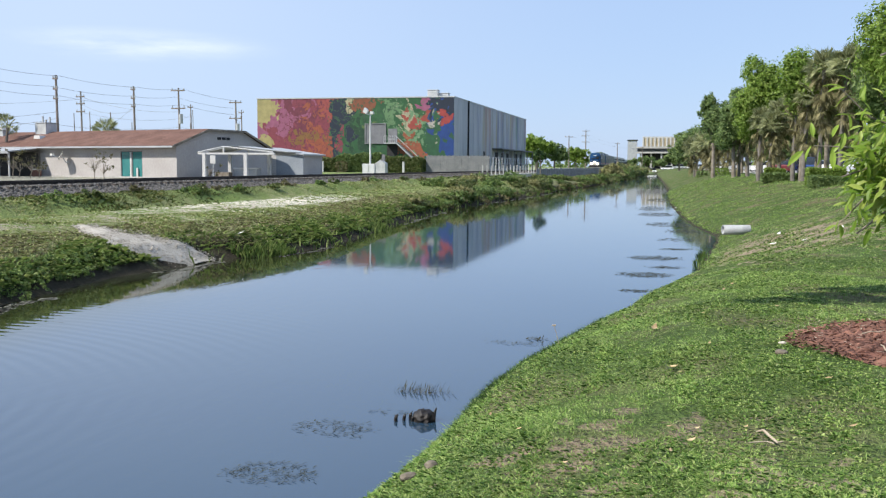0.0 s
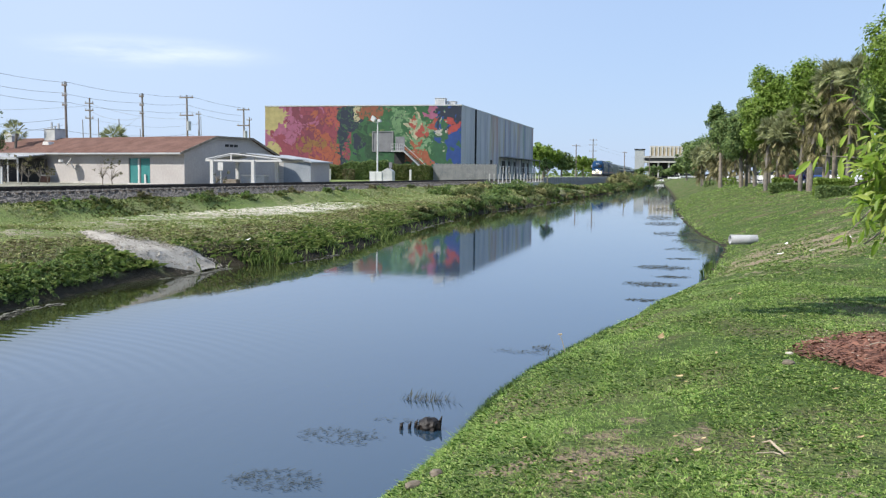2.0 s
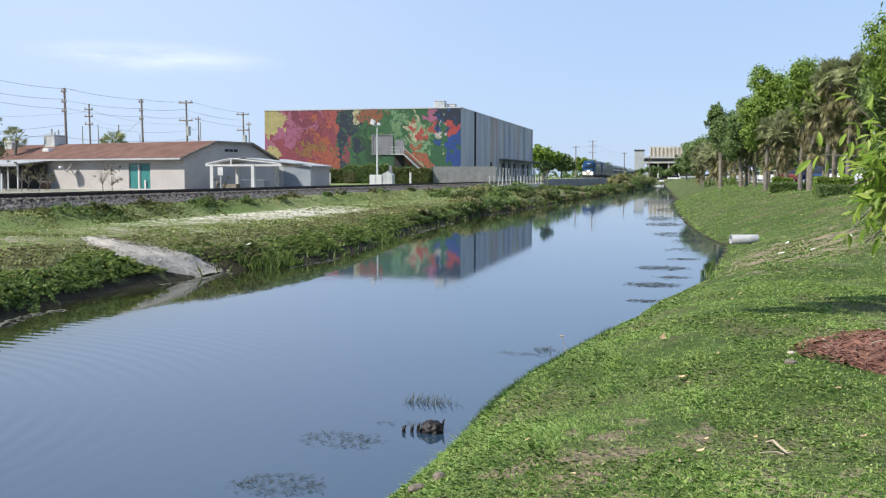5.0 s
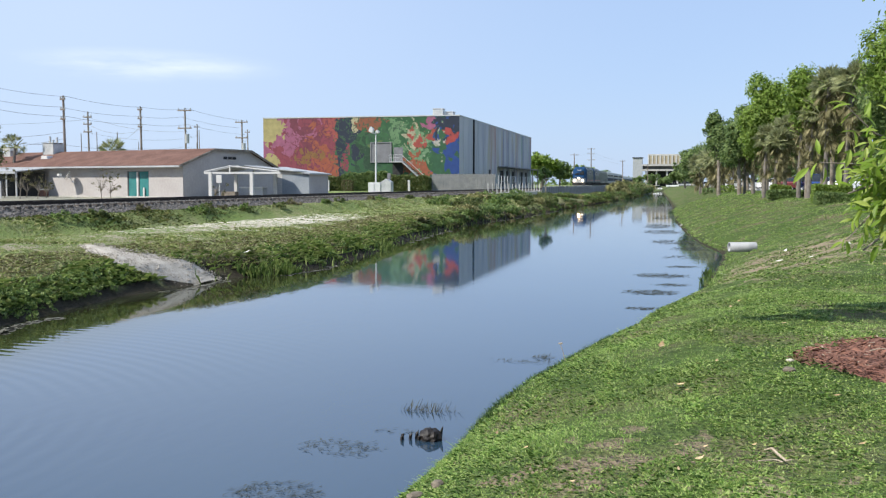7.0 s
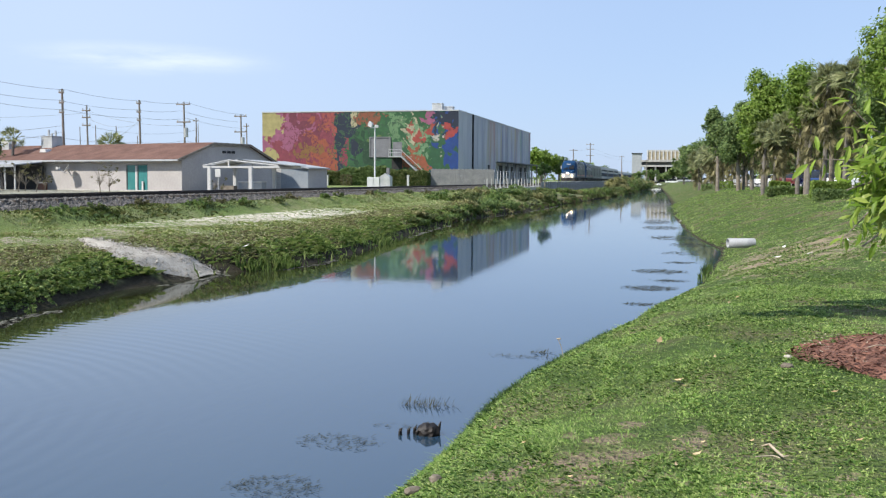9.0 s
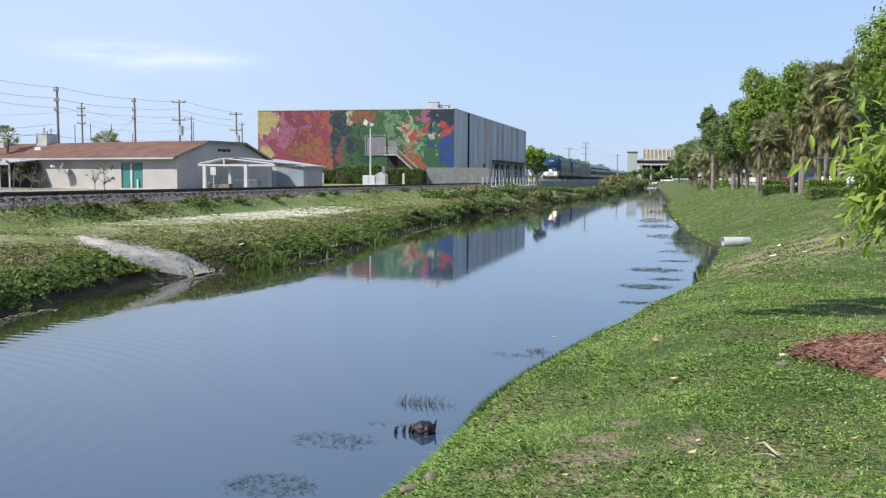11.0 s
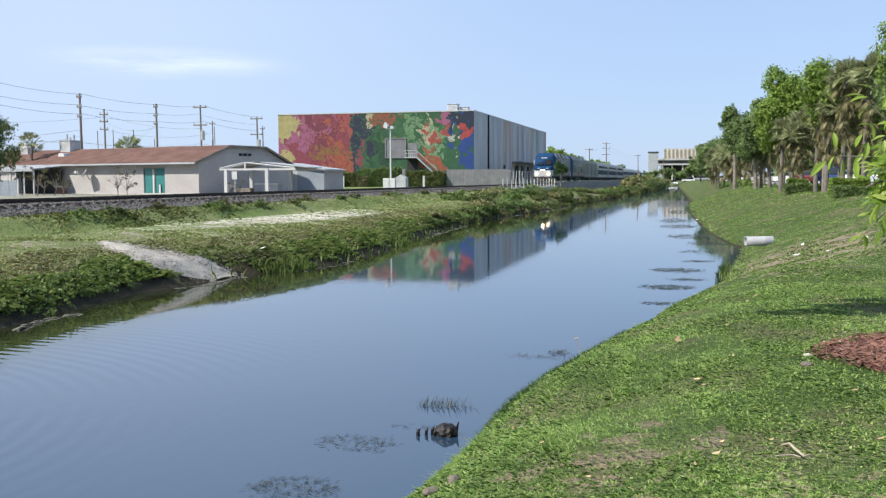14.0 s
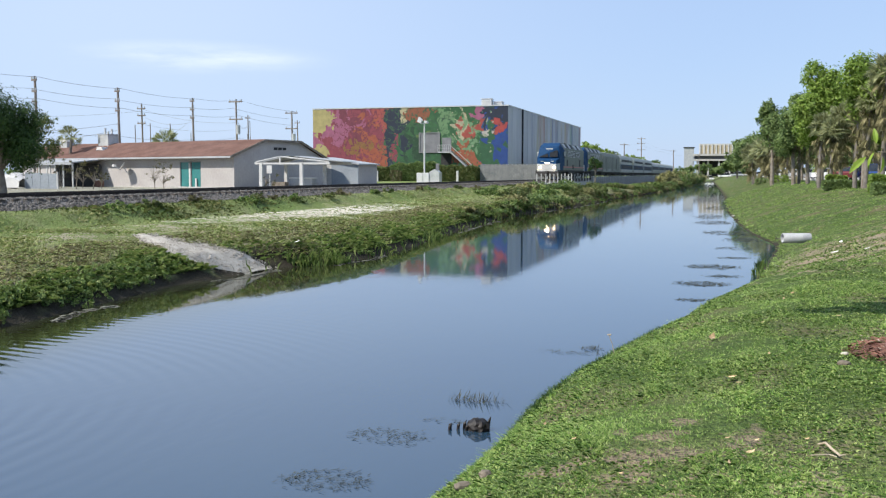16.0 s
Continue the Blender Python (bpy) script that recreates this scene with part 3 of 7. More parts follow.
        # brushed veins and flecks over the flat colours
        vein = abs(noise.noise((su * 34, sv * 12, 31.0)) + 0.4 * noise.noise((su * 80, sv * 28, 33.0)))
        if vein < 0.055 and 0.1 < u < 0.37 and c[0] > 0.3 and not (c[1] > 0.4):
            c = (0.27, 0.045, 0.085)
        elif vein < 0.05 and 0.37 < u < 0.75:
            c = (0.05, 0.14, 0.07)
        elif 0.64 < u < 0.93 and v > 0.35 and noise.noise((su * 75, sv * 26, 41.0)) > 0.50:
            c = (0.50, 0.52, 0.36) if noise.noise((u * 30, v * 10, 43.0)) > 0 else (0.10, 0.30, 0.12)
        dull = 0.2126 * c[0] + 0.7152 * c[1] + 0.0722 * c[2]
        tint[k, :3] = [0.50 * (0.92 * q + 0.08 * dull) for q in c]
    layer = me.color_attributes.new("mural_paint", "FLOAT_COLOR", "CORNER")
    layer.data.foreach_set("color", np.repeat(tint, 4, axis=0).ravel())
    return me


def mural_material():
    m, n, l = nodes_of("mural_paint")
    b = n["Principled BSDF"]
    paint = n.new("ShaderNodeVertexColor")
    paint.layer_name = "mural_paint"
    at = n.new("ShaderNodeTexCoord").outputs["Object"]
    shade = n.new("ShaderNodeMapRange")
    shade.inputs[3].default_value, shade.inputs[4].default_value = 0.85, 1.1
    l.new(noise_node(n, l, 1.4, 5, at), shade.inputs[0])
    l.new(mixed(n, l, paint.outputs[0], shade.outputs[0], 1.0, "MULTIPLY"), b.inputs["Base Color"])
    b.inputs["Roughness"].default_value = 0.7
    return m


def tinted_siding():
    """Metal siding with faint green, red, ochre and blue tints in upright streaks."""
    m, n, l = nodes_of("streaked_siding")
    b = n["Principled BSDF"]
    where = n.new("ShaderNodeNewGeometry").outputs["Position"]
    tall = n.new("ShaderNodeMapping")
    tall.inputs["Scale"].default_value = (1.0, 1.0, 0.22)
    l.new(where, tall.inputs[0])
    colour = mixed(n, l, (0.40, 0.42, 0.45), (0.49, 0.50, 0.51), noise_node(n, l, 0.5, 5, tall.outputs[0]))
    xyz = n.new("ShaderNodeSeparateXYZ")
    l.new(where, xyz.inputs[0])
    painted = n.new("ShaderNodeMapRange")
    painted.interpolation_type = "SMOOTHSTEP"
    painted.inputs[1].default_value, painted.inputs[2].default_value, painted.inputs[4].default_value = 158, 176, 0.75
    l.new(xyz.outputs[1], painted.inputs[0])
    for tone, scale, offset in (((0.22, 0.34, 0.25), 0.16, 0), ((0.42, 0.27, 0.22), 0.21, 40), ((0.42, 0.38, 0.22), 0.30, 90), ((0.25, 0.27, 0.38), 0.24, 150)):
        shift = n.new("ShaderNodeMapping")
        shift.inputs["Location"].default_value = (offset, offset, 0)
        l.new(tall.outputs[0], shift.inputs[0])
        colour = mixed(n, l, colour, tone, maths(n, l, "MULTIPLY", noise_node(n, l, scale, 6, shift.outputs[0], 0.52, 0.66), painted.outputs[0]))
    l.new(colour, b.inputs["Base Color"])
    b.inputs["Roughness"].default_value, b.inputs["Specular IOR Level"].default_value = 0.75, 0.15
    return m


SIDING = tinted_siding()


def build_mural_building():
    x0, x1, y0, y1, z0, z1 = -66.6, -33.5, 147.5, 223.0, 1.7, 13.62
    b = thing("warehouse", (x1, y0, z0), "large flat-roofed warehouse with a bright painted mural front", "warehouse")
    core = wpart("core", Shape().box(x0 + 0.1, x1 - 0.25, y0 + 0.12, y1 - 0.1, z0, z1 - 0.45), FENCE_GREY, b)
    front = build_mural_mesh(x0 - x1, 0.0, 0.0, z1 - z0 - 0.15, 0.0)
    part("mural", front, mural_material(), b, "painted mural of pink, orange, green and blue shapes")
    for k in range(25):
        a = y0 + 0.05 + k * 3.02
        w = wpart("wall_panel", Shape().box(x1 - 0.25, x1 + (0.02 if k % 2 else 0.0), a, a + 2.99, z0, z1 - 0.12), SIDING, b)
        for r in range(4):
            wpart("rib", Shape().box(x1, x1 + 0.022, a + 0.3 + 0.75 * r, a + 0.36 + 0.75 * r, z0 + 0.2, z1 - 0.2), SIDING, w)
    wpart("cornice", Shape().box(x0 - 0.06, x1 + 0.08, y0 - 0.06, y0 + 0.14, z1 - 0.17, z1).box(x1 - 0.12, x1 + 0.08, y0 + 0.14, y1, z1 - 0.17, z1), GALV, b)
    wpart("roof", Shape().box(x0 + 0.12, x1 - 0.26, y0 + 0.14, y1 - 0.1, z1 - 0.45, z1 - 0.25), CONCRETE, b)
    wpart("downpipe", Shape().tube([(x1 + 0.14, 157.8, z0), (x1 + 0.14, 157.8, z1 - 0.1)], 0.16), DARK, b)
    # big shuttered opening, landing, door and stair on the front
    win = wpart("shutter", Shape().box(-47.9, -44.75, y0 - 0.06, y0 + 0.02, 6.36, 9.3), SHUTTER, b, "grey roll-down shutter")
    wpart("shutter_frame", Shape().box(-48.1, -47.9, y0 - 0.14, y0, 6.2, 9.45).box(-44.75, -44.55, y0 - 0.14, y0, 6.2, 9.45).box(-47.9, -44.75, y0 - 0.14, y0, 9.3, 9.45).box(-47.9, -44.75, y0 - 0.14, y0, 6.2, 6.36), FENCE_GREY, win)
    wpart("landing", Shape().box(-44.5, -42.4, y0 - 1.5, y0 - 0.02, 6.2, 6.36), GALV, b)
    wpart("door", Shape().box(-44.2, -42.7, y0 - 0.05, y0 + 0.02, 6.36, 8.6), SHUTTER, b, "grey upper steel door")
    # near-black sheet in place of the unlit inside of a bay
    wpart("dark_bay", Shape().box(-44.4, -42.65, y0 - 0.04, y0 + 0.02, 4.3, 6.15), DARK, b)
    rail = Shape()
    for k in range(7):
        rail.tube([(-44.5 + 0.35 * k, y0 - 1.45, 6.36), (-44.5 + 0.35 * k, y0 - 1.45, 7.4)], 0.03, 5)
    for z in (6.9, 7.4):
        rail.tube([(-44.5, y0 - 1.45, z), (-42.4, y0 - 1.45, z)], 0.035, 5)
    wpart("landing_rail", rail, GALV, b)
    for k in range(13):
        t = k / 13
        wpart("tread", Shape().box(-42.4 + 5.0 * t, -42.05 + 5.0 * t, y0 - 1.5, y0 - 0.3, 6.25 - 4.4 * t, 6.3 - 4.4 * t), GALV, b)
    wpart("stringer", Shape().tube([(-42.4, y0 - 1.5, 6.25), (-37.4, y0 - 1.5, 1.8)], 0.11, 6).tube([(-42.4, y0 - 0.3, 6.25), (-37.4, y0 - 0.3, 1.8)], 0.11, 6), GALV, b)
    wpart("handrail", Shape().tube([(-42.4, y0 - 1.5, 7.3), (-37.4, y0 - 1.5, 2.85)], 0.05, 6), GALV, b)
    # loading side: canopy, posts, and near-black sheets for the shade inside the openings
    wpart("canopy", Shape().box(x1 + 0.08, x1 + 2.0, 180, 221.5, 5.95, 6.15), FENCE_GREY, b)
    for y in (171.5, 183, 190, 196.5, 207, 214):
        wpart("dark_opening", Shape().box(x1 - 0.02, x1 + 0.09, y, y + (1.5 if y < 175 else 3.2), z0 + 0.5, 5.4), DARK, b)
    for y in (182, 188.5, 195.5, 205, 213, 221):
        wpart("canopy_post", Shape().box(x1 + 1.75, x1 + 1.95, y, y + 0.2, z0, 5.9), FENCE_GREY, b)
    for xa, xb, ya, za, zb in ((-38.3, -36.7, 149.5, 13.38, 14.75), (-36.5, -35.2, 150.4, 13.38, 14.3)):
        ac = thing("rooftop_unit", (xa, ya, 13.38), "beige boxy air-conditioning unit on the warehouse roof", "air conditioner", "rooftop units")
        wpart("casing", Shape().box(xa, xb, ya, ya + 1.5, za + 0.1, zb, 0.05), WHITE_METAL, ac)
        wpart("feet", Shape().box(xa + 0.1, xa + 0.3, ya, ya + 1.5, za, za + 0.1).box(xb - 0.3, xb - 0.1, ya, ya + 1.5, za, za + 0.1), GALV, ac)
        wpart("grille", Shape().box(xa + 0.15, xb - 0.15, ya - 0.02, ya + 0.02, za + 0.35, zb - 0.25), GALV, ac)
        wpart("hood", Shape().box(xa - 0.08, xb + 0.08, ya - 0.08, ya + 1.58, zb, zb + 0.07), WHITE_METAL, ac)


build_mural_building()


def build_yard():
    # lamp on a white pole with a cabinet at its foot
    lamp = thing("yard_lamp", (-32.0, 100, 1.74), "tall white floodlight pole beside the track", "lamp post")
    wpart("pole", Shape().tube([(-32.0, 100, 1.74), (-32.0, 100, 8.5)], [0.10, 0.07], 10), WHITE_METAL, lamp)
    wpart("arm", Shape().box(-32.45, -31.7, 99.95, 100.05, 8.25, 8.33), WHITE_METAL, lamp)
    wpart("floodlight", Shape().prism([(-32.75, 8.5), (-32.35, 8.3), (-32.2, 8.7), (-32.55, 9.0)], "y", 99.7, 100.2), WHITE_METAL, lamp)
    wpart("floodlight", Shape().prism([(-31.95, 8.3), (-31.6, 8.3), (-31.6, 8.55), (-31.9, 8.6)], "y", 99.7, 100.2), WHITE_METAL, lamp)
    cab = thing("signal_cabinet", (-31.5, 99, 1.74), "white trackside signal cabinet with a grey hooded top", "cabinet")
    wpart("body", Shape().box(-32.4, -31.05, 98.5, 99.6, 1.9, 2.95, 0.03), WHITE_METAL, cab)
    wpart("hood", Shape().prism([(-31.05, 1.9), (-29.9, 1.9), (-29.9, 3.0), (-30.45, 3.35), (-31.05, 3.0)], "y", 98.6, 99.6), GALV, cab)
    wpart("door_seam", Shape().box(-31.75, -31.7, 98.47, 98.5, 2.0, 2.9), GALV, cab)
    wpart("footing", Shape().box(-32.5, -29.8, 98.4, 99.7, 1.7, 1.9), CONCRETE, cab)
    wpart("mast", Shape().box(-30.4, -30.05, 99.0, 99.2, 3.3, 3.95), SHUTTER, cab)
    # tall board fence in front of the warehouse side, with a return along the track
    fence = thing("board_fence", (-36.0, 140, 1.7), "tall pale grey board fence along the yard", "fence")
    for k in range(48):
        x = -36.0 + 0.2 * k
        wpart("board", Shape().box(x, x + 0.185, 140 + 0.02 * (k % 2), 140.06 + 0.02 * (k % 2), 1.72, 4.28 + 0.06 * math.sin(k * 2.3)), FENCE_GREY, fence)
    for z in (2.2, 3.8):
        wpart("rail", Shape().box(-36, -26.4, 140.09, 140.16, z, z + 0.1), FENCE_GREY, fence)
    for k in range(16):
        y = 140.3 + 2.6 * k
        wpart("post", Shape().box(-26.45, -26.35, y, y + 0.1, 1.72, 4.1), GALV, fence)
    for z in (2.4, 3.2, 4.05):
        wpart("wire_rail", Shape().tube([(-26.4, 140.3, z), (-26.4, 179.4, z)], 0.025, 5), GALV, fence)
    # white posts between the track and the canal
    ledge = Shape()
    for k in range(10):
        ledge.box(-19.25, -18.85, 96 + 4.1 * k, 100.06 + 4.1 * k, 0.6, 1.86 - 0.02 * (k % 2), 0.03)
    tagged(part("ledge", ledge, CONCRETE), "low grey concrete ledge below the railway", "ledge", kind="structure")
    row = thing("post_fence", (-19.0, 98, 1.84), "row of short white concrete posts on a ledge beside the canal", "fence")
    for k in range(16):
        y = 97 + 2.5 * k
        wpart("post", Shape().box(-19.07, -18.95, y, y + 0.12, 1.82, 2.86 + 0.06 * math.sin(3 * k), 0.02), POST_WHITE, row)
    panels = thing("panel_fence", (-19.0, 137, 0.7), "dull blue-grey panel fence below the railway", "fence")
    for k in range(66):
        y = 137.2 + 2.25 * k
        wpart("panel", Shape().box(-19.04, -18.98, y, y + 2.15, 0.55, 2.46 + 0.05 * math.sin(2 * k)), SLATE, panels)
        wpart("post", Shape().box(-19.07, -18.95, y + 2.15, y + 2.25, 0.5, 2.56), GALV, panels)


build_yard()


def build_house():
    """The house stands turned to the track; its own x runs along the front wall from the near corner, its y into the house."""
    g, turn = 1.70, -17
    corner = (-35.84, 65.0, g)
    h = thing("house", corner, "low white stucco house with a reddish-brown shingle roof", "house", turn=turn)
    x0, d = -27.0, 10.3
    eave, ridge = 2.46, 3.72
    # front wall round the sliding door, end wall with its clipped gable, back wall
    part("front_wall", Shape().box(x0, -6.0, 0, 0.2, -0.05, eave).box(-3.6, 0, 0, 0.2, -0.05, eave).box(-6.0, -3.6, 0, 0.2, 2.08, eave), STUCCO, h)
    part("end_wall", Shape().prism([(0.2, -0.05), (d, -0.05), (d, 2.35), (7.3, 3.62), (3.2, 3.64), (0.2, eave)], "x", -0.2, 0), STUCCO, h)
    part("back_wall", Shape().box(x0, -0.2, d - 0.2, d, -0.05, 2.35), STUCCO, h)
    part("far_wall", Shape().box(x0, x0 + 0.2, 0.2, d - 0.2, -0.05, 2.35), STUCCO, h)
    up = [(-0.55, 2.36), (3.2, 3.68), (7.3, 3.66), (d + 0.4, 2.28)]
    roof = part("roof", Shape().prism(up + [(y, z + 0.13) for y, z in up[::-1]], "x", x0 - 0.3, 0.2), SHINGLE, h, "reddish-brown shingle roof")
    for k in range(15):
        t = (k + 0.5) / 15.5
        y, z = -0.55 + 3.75 * t, 2.49 + 1.32 * t
        part("shingle_course", Shape().box(x0 - 0.29, 0.19, y, y + 0.04, z - 0.02, z + 0.016), SHINGLE, roof)
    part("fascia", Shape().box(x0 - 0.3, 0.2, -0.60, -0.55, 2.31, 2.44), AWNING, h)
    rake = Shape()
    for (ya, za), (yb, zb) in zip(up, up[1:]):
        rake.prism([(ya, za - 0.06), (yb, zb - 0.06), (yb, zb + 0.12), (ya, za + 0.12)], "x", 0.2, 0.25)
    part("rake_board", rake, BARK, h)
    door = part("sliding_door", Shape().box(-6.0, -3.6, 0.08, 0.12, 0.0, 2.08), TEAL, h, "teal-tinted sliding glass door")
    part("door_frame", Shape().box(-6.0, -5.93, 0.02, 0.08, 0, 2.08).box(-3.67, -3.6, 0.02, 0.08, 0, 2.08).box(-5.93, -3.67, 0.02, 0.08, 2.01, 2.08).box(-4.82, -4.72, 0.02, 0.08, 0, 2.01), FENCE_GREY, door)
    part("curtain_strip", Shape().box(-5.0, -4.85, 0.03, 0.075, 0.05, 1.98), TRIM, door)
    part("screen_rail", Shape().box(-4.25, -4.08, -0.03, 0.02, 0, 0.78), TRIM, door)
    part("plinth", Shape().box(x0, 0.03, -0.05, 0, -0.1, 0.12), CONCRETE, h)
    for k in range(3):
        part("gable_vent", Shape().box(0, 0.04, 4.3 + 0.5 * k, 4.68 + 0.5 * k, 3.0, 3.2), DARK, h)
    # porch before the far half of the front
    porch = part("porch_roof", Shape().prism([(-3.1, 1.98), (-0.56, 2.24), (-0.56, 2.31), (-3.1, 2.07)], "x", -21.5, -15.3), AWNING, h, "flat pale metal porch roof")
    for x in (-21.4, -18.5, -15.5):
        part("porch_post", Shape().box(x, x + 0.1, -3.0, -2.9, 0, 2.02), TRIM, porch)
    part("porch_valance", Shape().box(-21.5, -15.3, -3.15, -3.1, 1.85, 2.07), AWNING, porch)
    # near-black sheet that stands for the shade under the porch
    part("porch_shade", Shape().box(-21.4, -15.4, -0.5, -0.3, 0, 1.95), DARK, porch)
    for k in range(5):
        part("screen_slat", Shape().box(-21.2 + 1.1 * k, -21.05 + 1.1 * k, -2.96, -2.92, 0, 1.8), GALV, porch)
    turned = Matrix.Translation(corner) @ Matrix.Rotation(radians(turn), 4, "Z")
    def spot(name, x, y, z, label, category, group=""):
        at = turned @ Vector((x, y, z))
        return thing(name, tuple(at), label, category, group, turn=turn)
    # rooftop units stand on the upper roof
    ac = spot("rooftop_unit", -19.4, 2.5, 3.56, "pale metal air-conditioning unit on the house roof", "air conditioner", "house roof units")
    part("casing", Shape().box(0, 1.4, 0, 1.1, -0.12, 0.98, 0.05), GALV, ac)
    part("cap", Shape().box(-0.04, 1.44, -0.04, 1.14, 0.98, 1.03), GALV, ac)
    for x, top in ((0.25, 1.6), (0.65, 1.3), (1.15, 1.5)):
        part("vent_pipe", Shape().tube([(x, 0.6, 0.95), (x, 0.6, top)], 0.09), GALV, ac)
    low = spot("rooftop_unit", -24.4, 2.2, 3.36, "small pale vent unit low on the shingles", "air conditioner", "house roof units")
    part("casing", Shape().box(0, 0.95, 0, 0.8, -0.2, 0.62, 0.05), GALV, low)
    part("cowl", Shape().prism([(-0.1, 0.62), (1.05, 0.62), (0.8, 0.95), (0.15, 0.95)], "y", -0.05, 0.85), TRIM, low)
    vent = spot("skylight", -17.5, 1.5, 3.24, "small white domed roof vent on the shingles", "roof vent")
    part("dome", Shape().prism([(-0.45, -0.1), (0.45, -0.1), (0.32, 0.16), (-0.32, 0.2)], "y", -0.3, 0.3), TRIM, vent)
    # satellite dish
    dish = spot("satellite_dish", -12.1, -0.6, 1.68, "white satellite dish on the front wall", "satellite dish")
    bowl = Shape()
    c = Vector((0, 0, 0))
    n = Vector((-0.55, -0.75, 0.55)).normalized()
    a = n.cross(Vector((0, 0, 1))).normalized()
    b = n.cross(a)
    rings = [(0.0, 0.0), (0.2, 0.02), (0.34, 0.07), (0.42, 0.12)]
    verts = [c + n * e + r * (math.cos(k * math.pi / 7) * a * 1.1 + math.sin(k * math.pi / 7) * b) for r, e in rings[1:] for k in range(14)] + [c]
    bowl.add(verts, [(r * 14 + k, r * 14 + (k + 1) % 14, r * 14 + 14 + (k + 1) % 14, r * 14 + 14 + k) for r in range(2) for k in range(14)] + [(42, k, (k + 1) % 14) for k in range(14)])
    part("reflector", bowl, TRIM, dish)
    part("mount", Shape().tube([(0.3, 0.6, -0.55), (0.3, 0.15, -0.5), (0.06, 0.02, -0.05)], 0.04, 6), GALV, dish)
    part("feed_arm", Shape().tube([(0.0, -0.05, -0.35), (-0.45, -0.5, 0.05)], 0.025, 6).box(-0.62, -0.35, -0.62, -0.4, 0.0, 0.2), TRIM, dish)
    pot = spot("barrel", -14.7, -1.0, 0.0, "reddish plastic barrel by the front wall", "barrel")
    part("drum", Shape().tube([(0, 0, -0.1), (0, 0, 0.2), (0, 0, 0.5), (0, 0, 0.58)], [0.34, 0.38, 0.38, 0.35], 14), SHINGLE, pot)
    part("rim", Shape().tube([(0, 0, 0.57), (0, 0, 0.64)], 0.40, 14), TRIM, pot)
    # low annexe behind the open shelter
    an = thing("annexe", (-33.0, 76.0, g), "low annexe with white siding and a blue-grey end", "annexe")
    wpart("wall", Shape().prism([(-34.2, g - 0.05), (-30.2, g - 0.05), (-30.2, 3.58), (-32.6, 3.92), (-34.2, 4.15)], "y", 76.0, 80.5), STUCCO, an)
    wpart("roof", Shape().prism([(-34.2, 4.17), (-32.6, 3.94), (-30.0, 3.58), (-30.0, 3.70), (-32.6, 4.06), (-34.2, 4.29)], "y", 75.7, 80.8), AWNING, an)
    # right end in even blue-grey instead of the white siding
    wpart("end_panel", Shape().box(-32.6, -30.16, 75.9, 76.0, g, 3.56), BLUE_GREY, an, "blue-grey end panel")
    for k in range(10):
        wpart("siding_board", Shape().box(-34.1, -32.62, 75.95, 76.0, 1.85 + 0.2 * k, 2.03 + 0.2 * k), TRIM, an)
    # open shelter beside the end wall
    s = thing("open_shelter", (-30.7, 63.3, g), "white open carport shelter on posts beside the house", "carport")
    for x in (-32.7, -29.5):
        for y in (63.3, 67.4):
            wpart("post", Shape().box(x - 0.12, x + 0.12, y - 0.12, y + 0.12, g - 0.05, 3.62), TRIM, s)
    for y in (63.3, 67.4):
        wpart("beam", Shape().box(-33.2, -27.3, y - 0.05, y + 0.05, 3.50, 3.63), TRIM, s)
        wpart("rafter", Shape().tube([(-33.2, y, 3.65), (-31.2, y, 4.05), (-27.4, y, 3.66)], 0.055, 4), TRIM, s)
        wpart("king_post", Shape().box(-31.25, -31.15, y - 0.04, y + 0.04, 3.62, 4.03), TRIM, s)
    wpart("roof_sheet", Shape().prism([(-31.2, 4.10), (-27.3, 3.69), (-27.3, 3.74), (-31.2, 4.16)], "y", 65.6, 68.3), AWNING, s)
    wpart("roof_sheet", Shape().prism([(-33.3, 3.70), (-31.2, 4.12), (-31.2, 4.17), (-33.3, 3.75)], "y", 64.8, 68.3), AWNING, s)
    crate = thing("storage_chest", (-30.9, 66.5, g), "pale grey storage chest under the shelter", "chest")
    wpart("body", Shape().box(-31.8, -30.0, 66.2, 67.0, g, 2.45, 0.03), AWNING, crate)
    wpart("lid", Shape().box(-31.85, -29.95, 66.15, 67.05, 2.45, 2.56, 0.02), TRIM, crate)
    tub = thing("planter", (-32.2, 65.6, g), "brown wooden planter trough by the end wall", "planter")
    wpart("trough", Shape().box(-32.9, -31.8, 65.3, 65.9, g, 2.2, 0.03), BARK, tub)
    wpart("soil", Shape().box(-32.83, -31.87, 65.37, 65.83, 2.17, 2.215), TIE, tub)
    sign = thing("sign_post", (-31.2, 61.7, g), "small white blank-backed sign on a grey post", "sign")
    wpart("post", Shape().tube([(-31.2, 61.7, g - 0.1), (-31.2, 61.7, 3.36)], 0.05), GALV, sign)
    wpart("plate", Shape().box(-31.4, -31.0, 61.6, 61.64, 2.85, 3.41), TRIM, sign)
    # yard before the porch: tarpaulin over a trailer, and a low painted screen
    tarp = thing("covered_trailer", (-51, 59, g), "low trailer under a crumpled white tarpaulin beside the house", "trailer")
    bm = Shape()
    rng = np.random.default_rng(17)
    cols = [[(-54.5 + 0.48 * i + rng.normal(0, 0.03), y, g + 0.1 + z * (0.75 + 0.25 * math.sin(i * 1.3 + 0.6) * math.sin(0.5 * i)) + (rng.normal(0, 0.03) if z else 0)) for y, z in ((58.3, 0), (58.35, 0.85), (58.8, 1.15), (59.6, 1.2), (60.1, 0.85), (60.2, 0))] for i in range(11)]
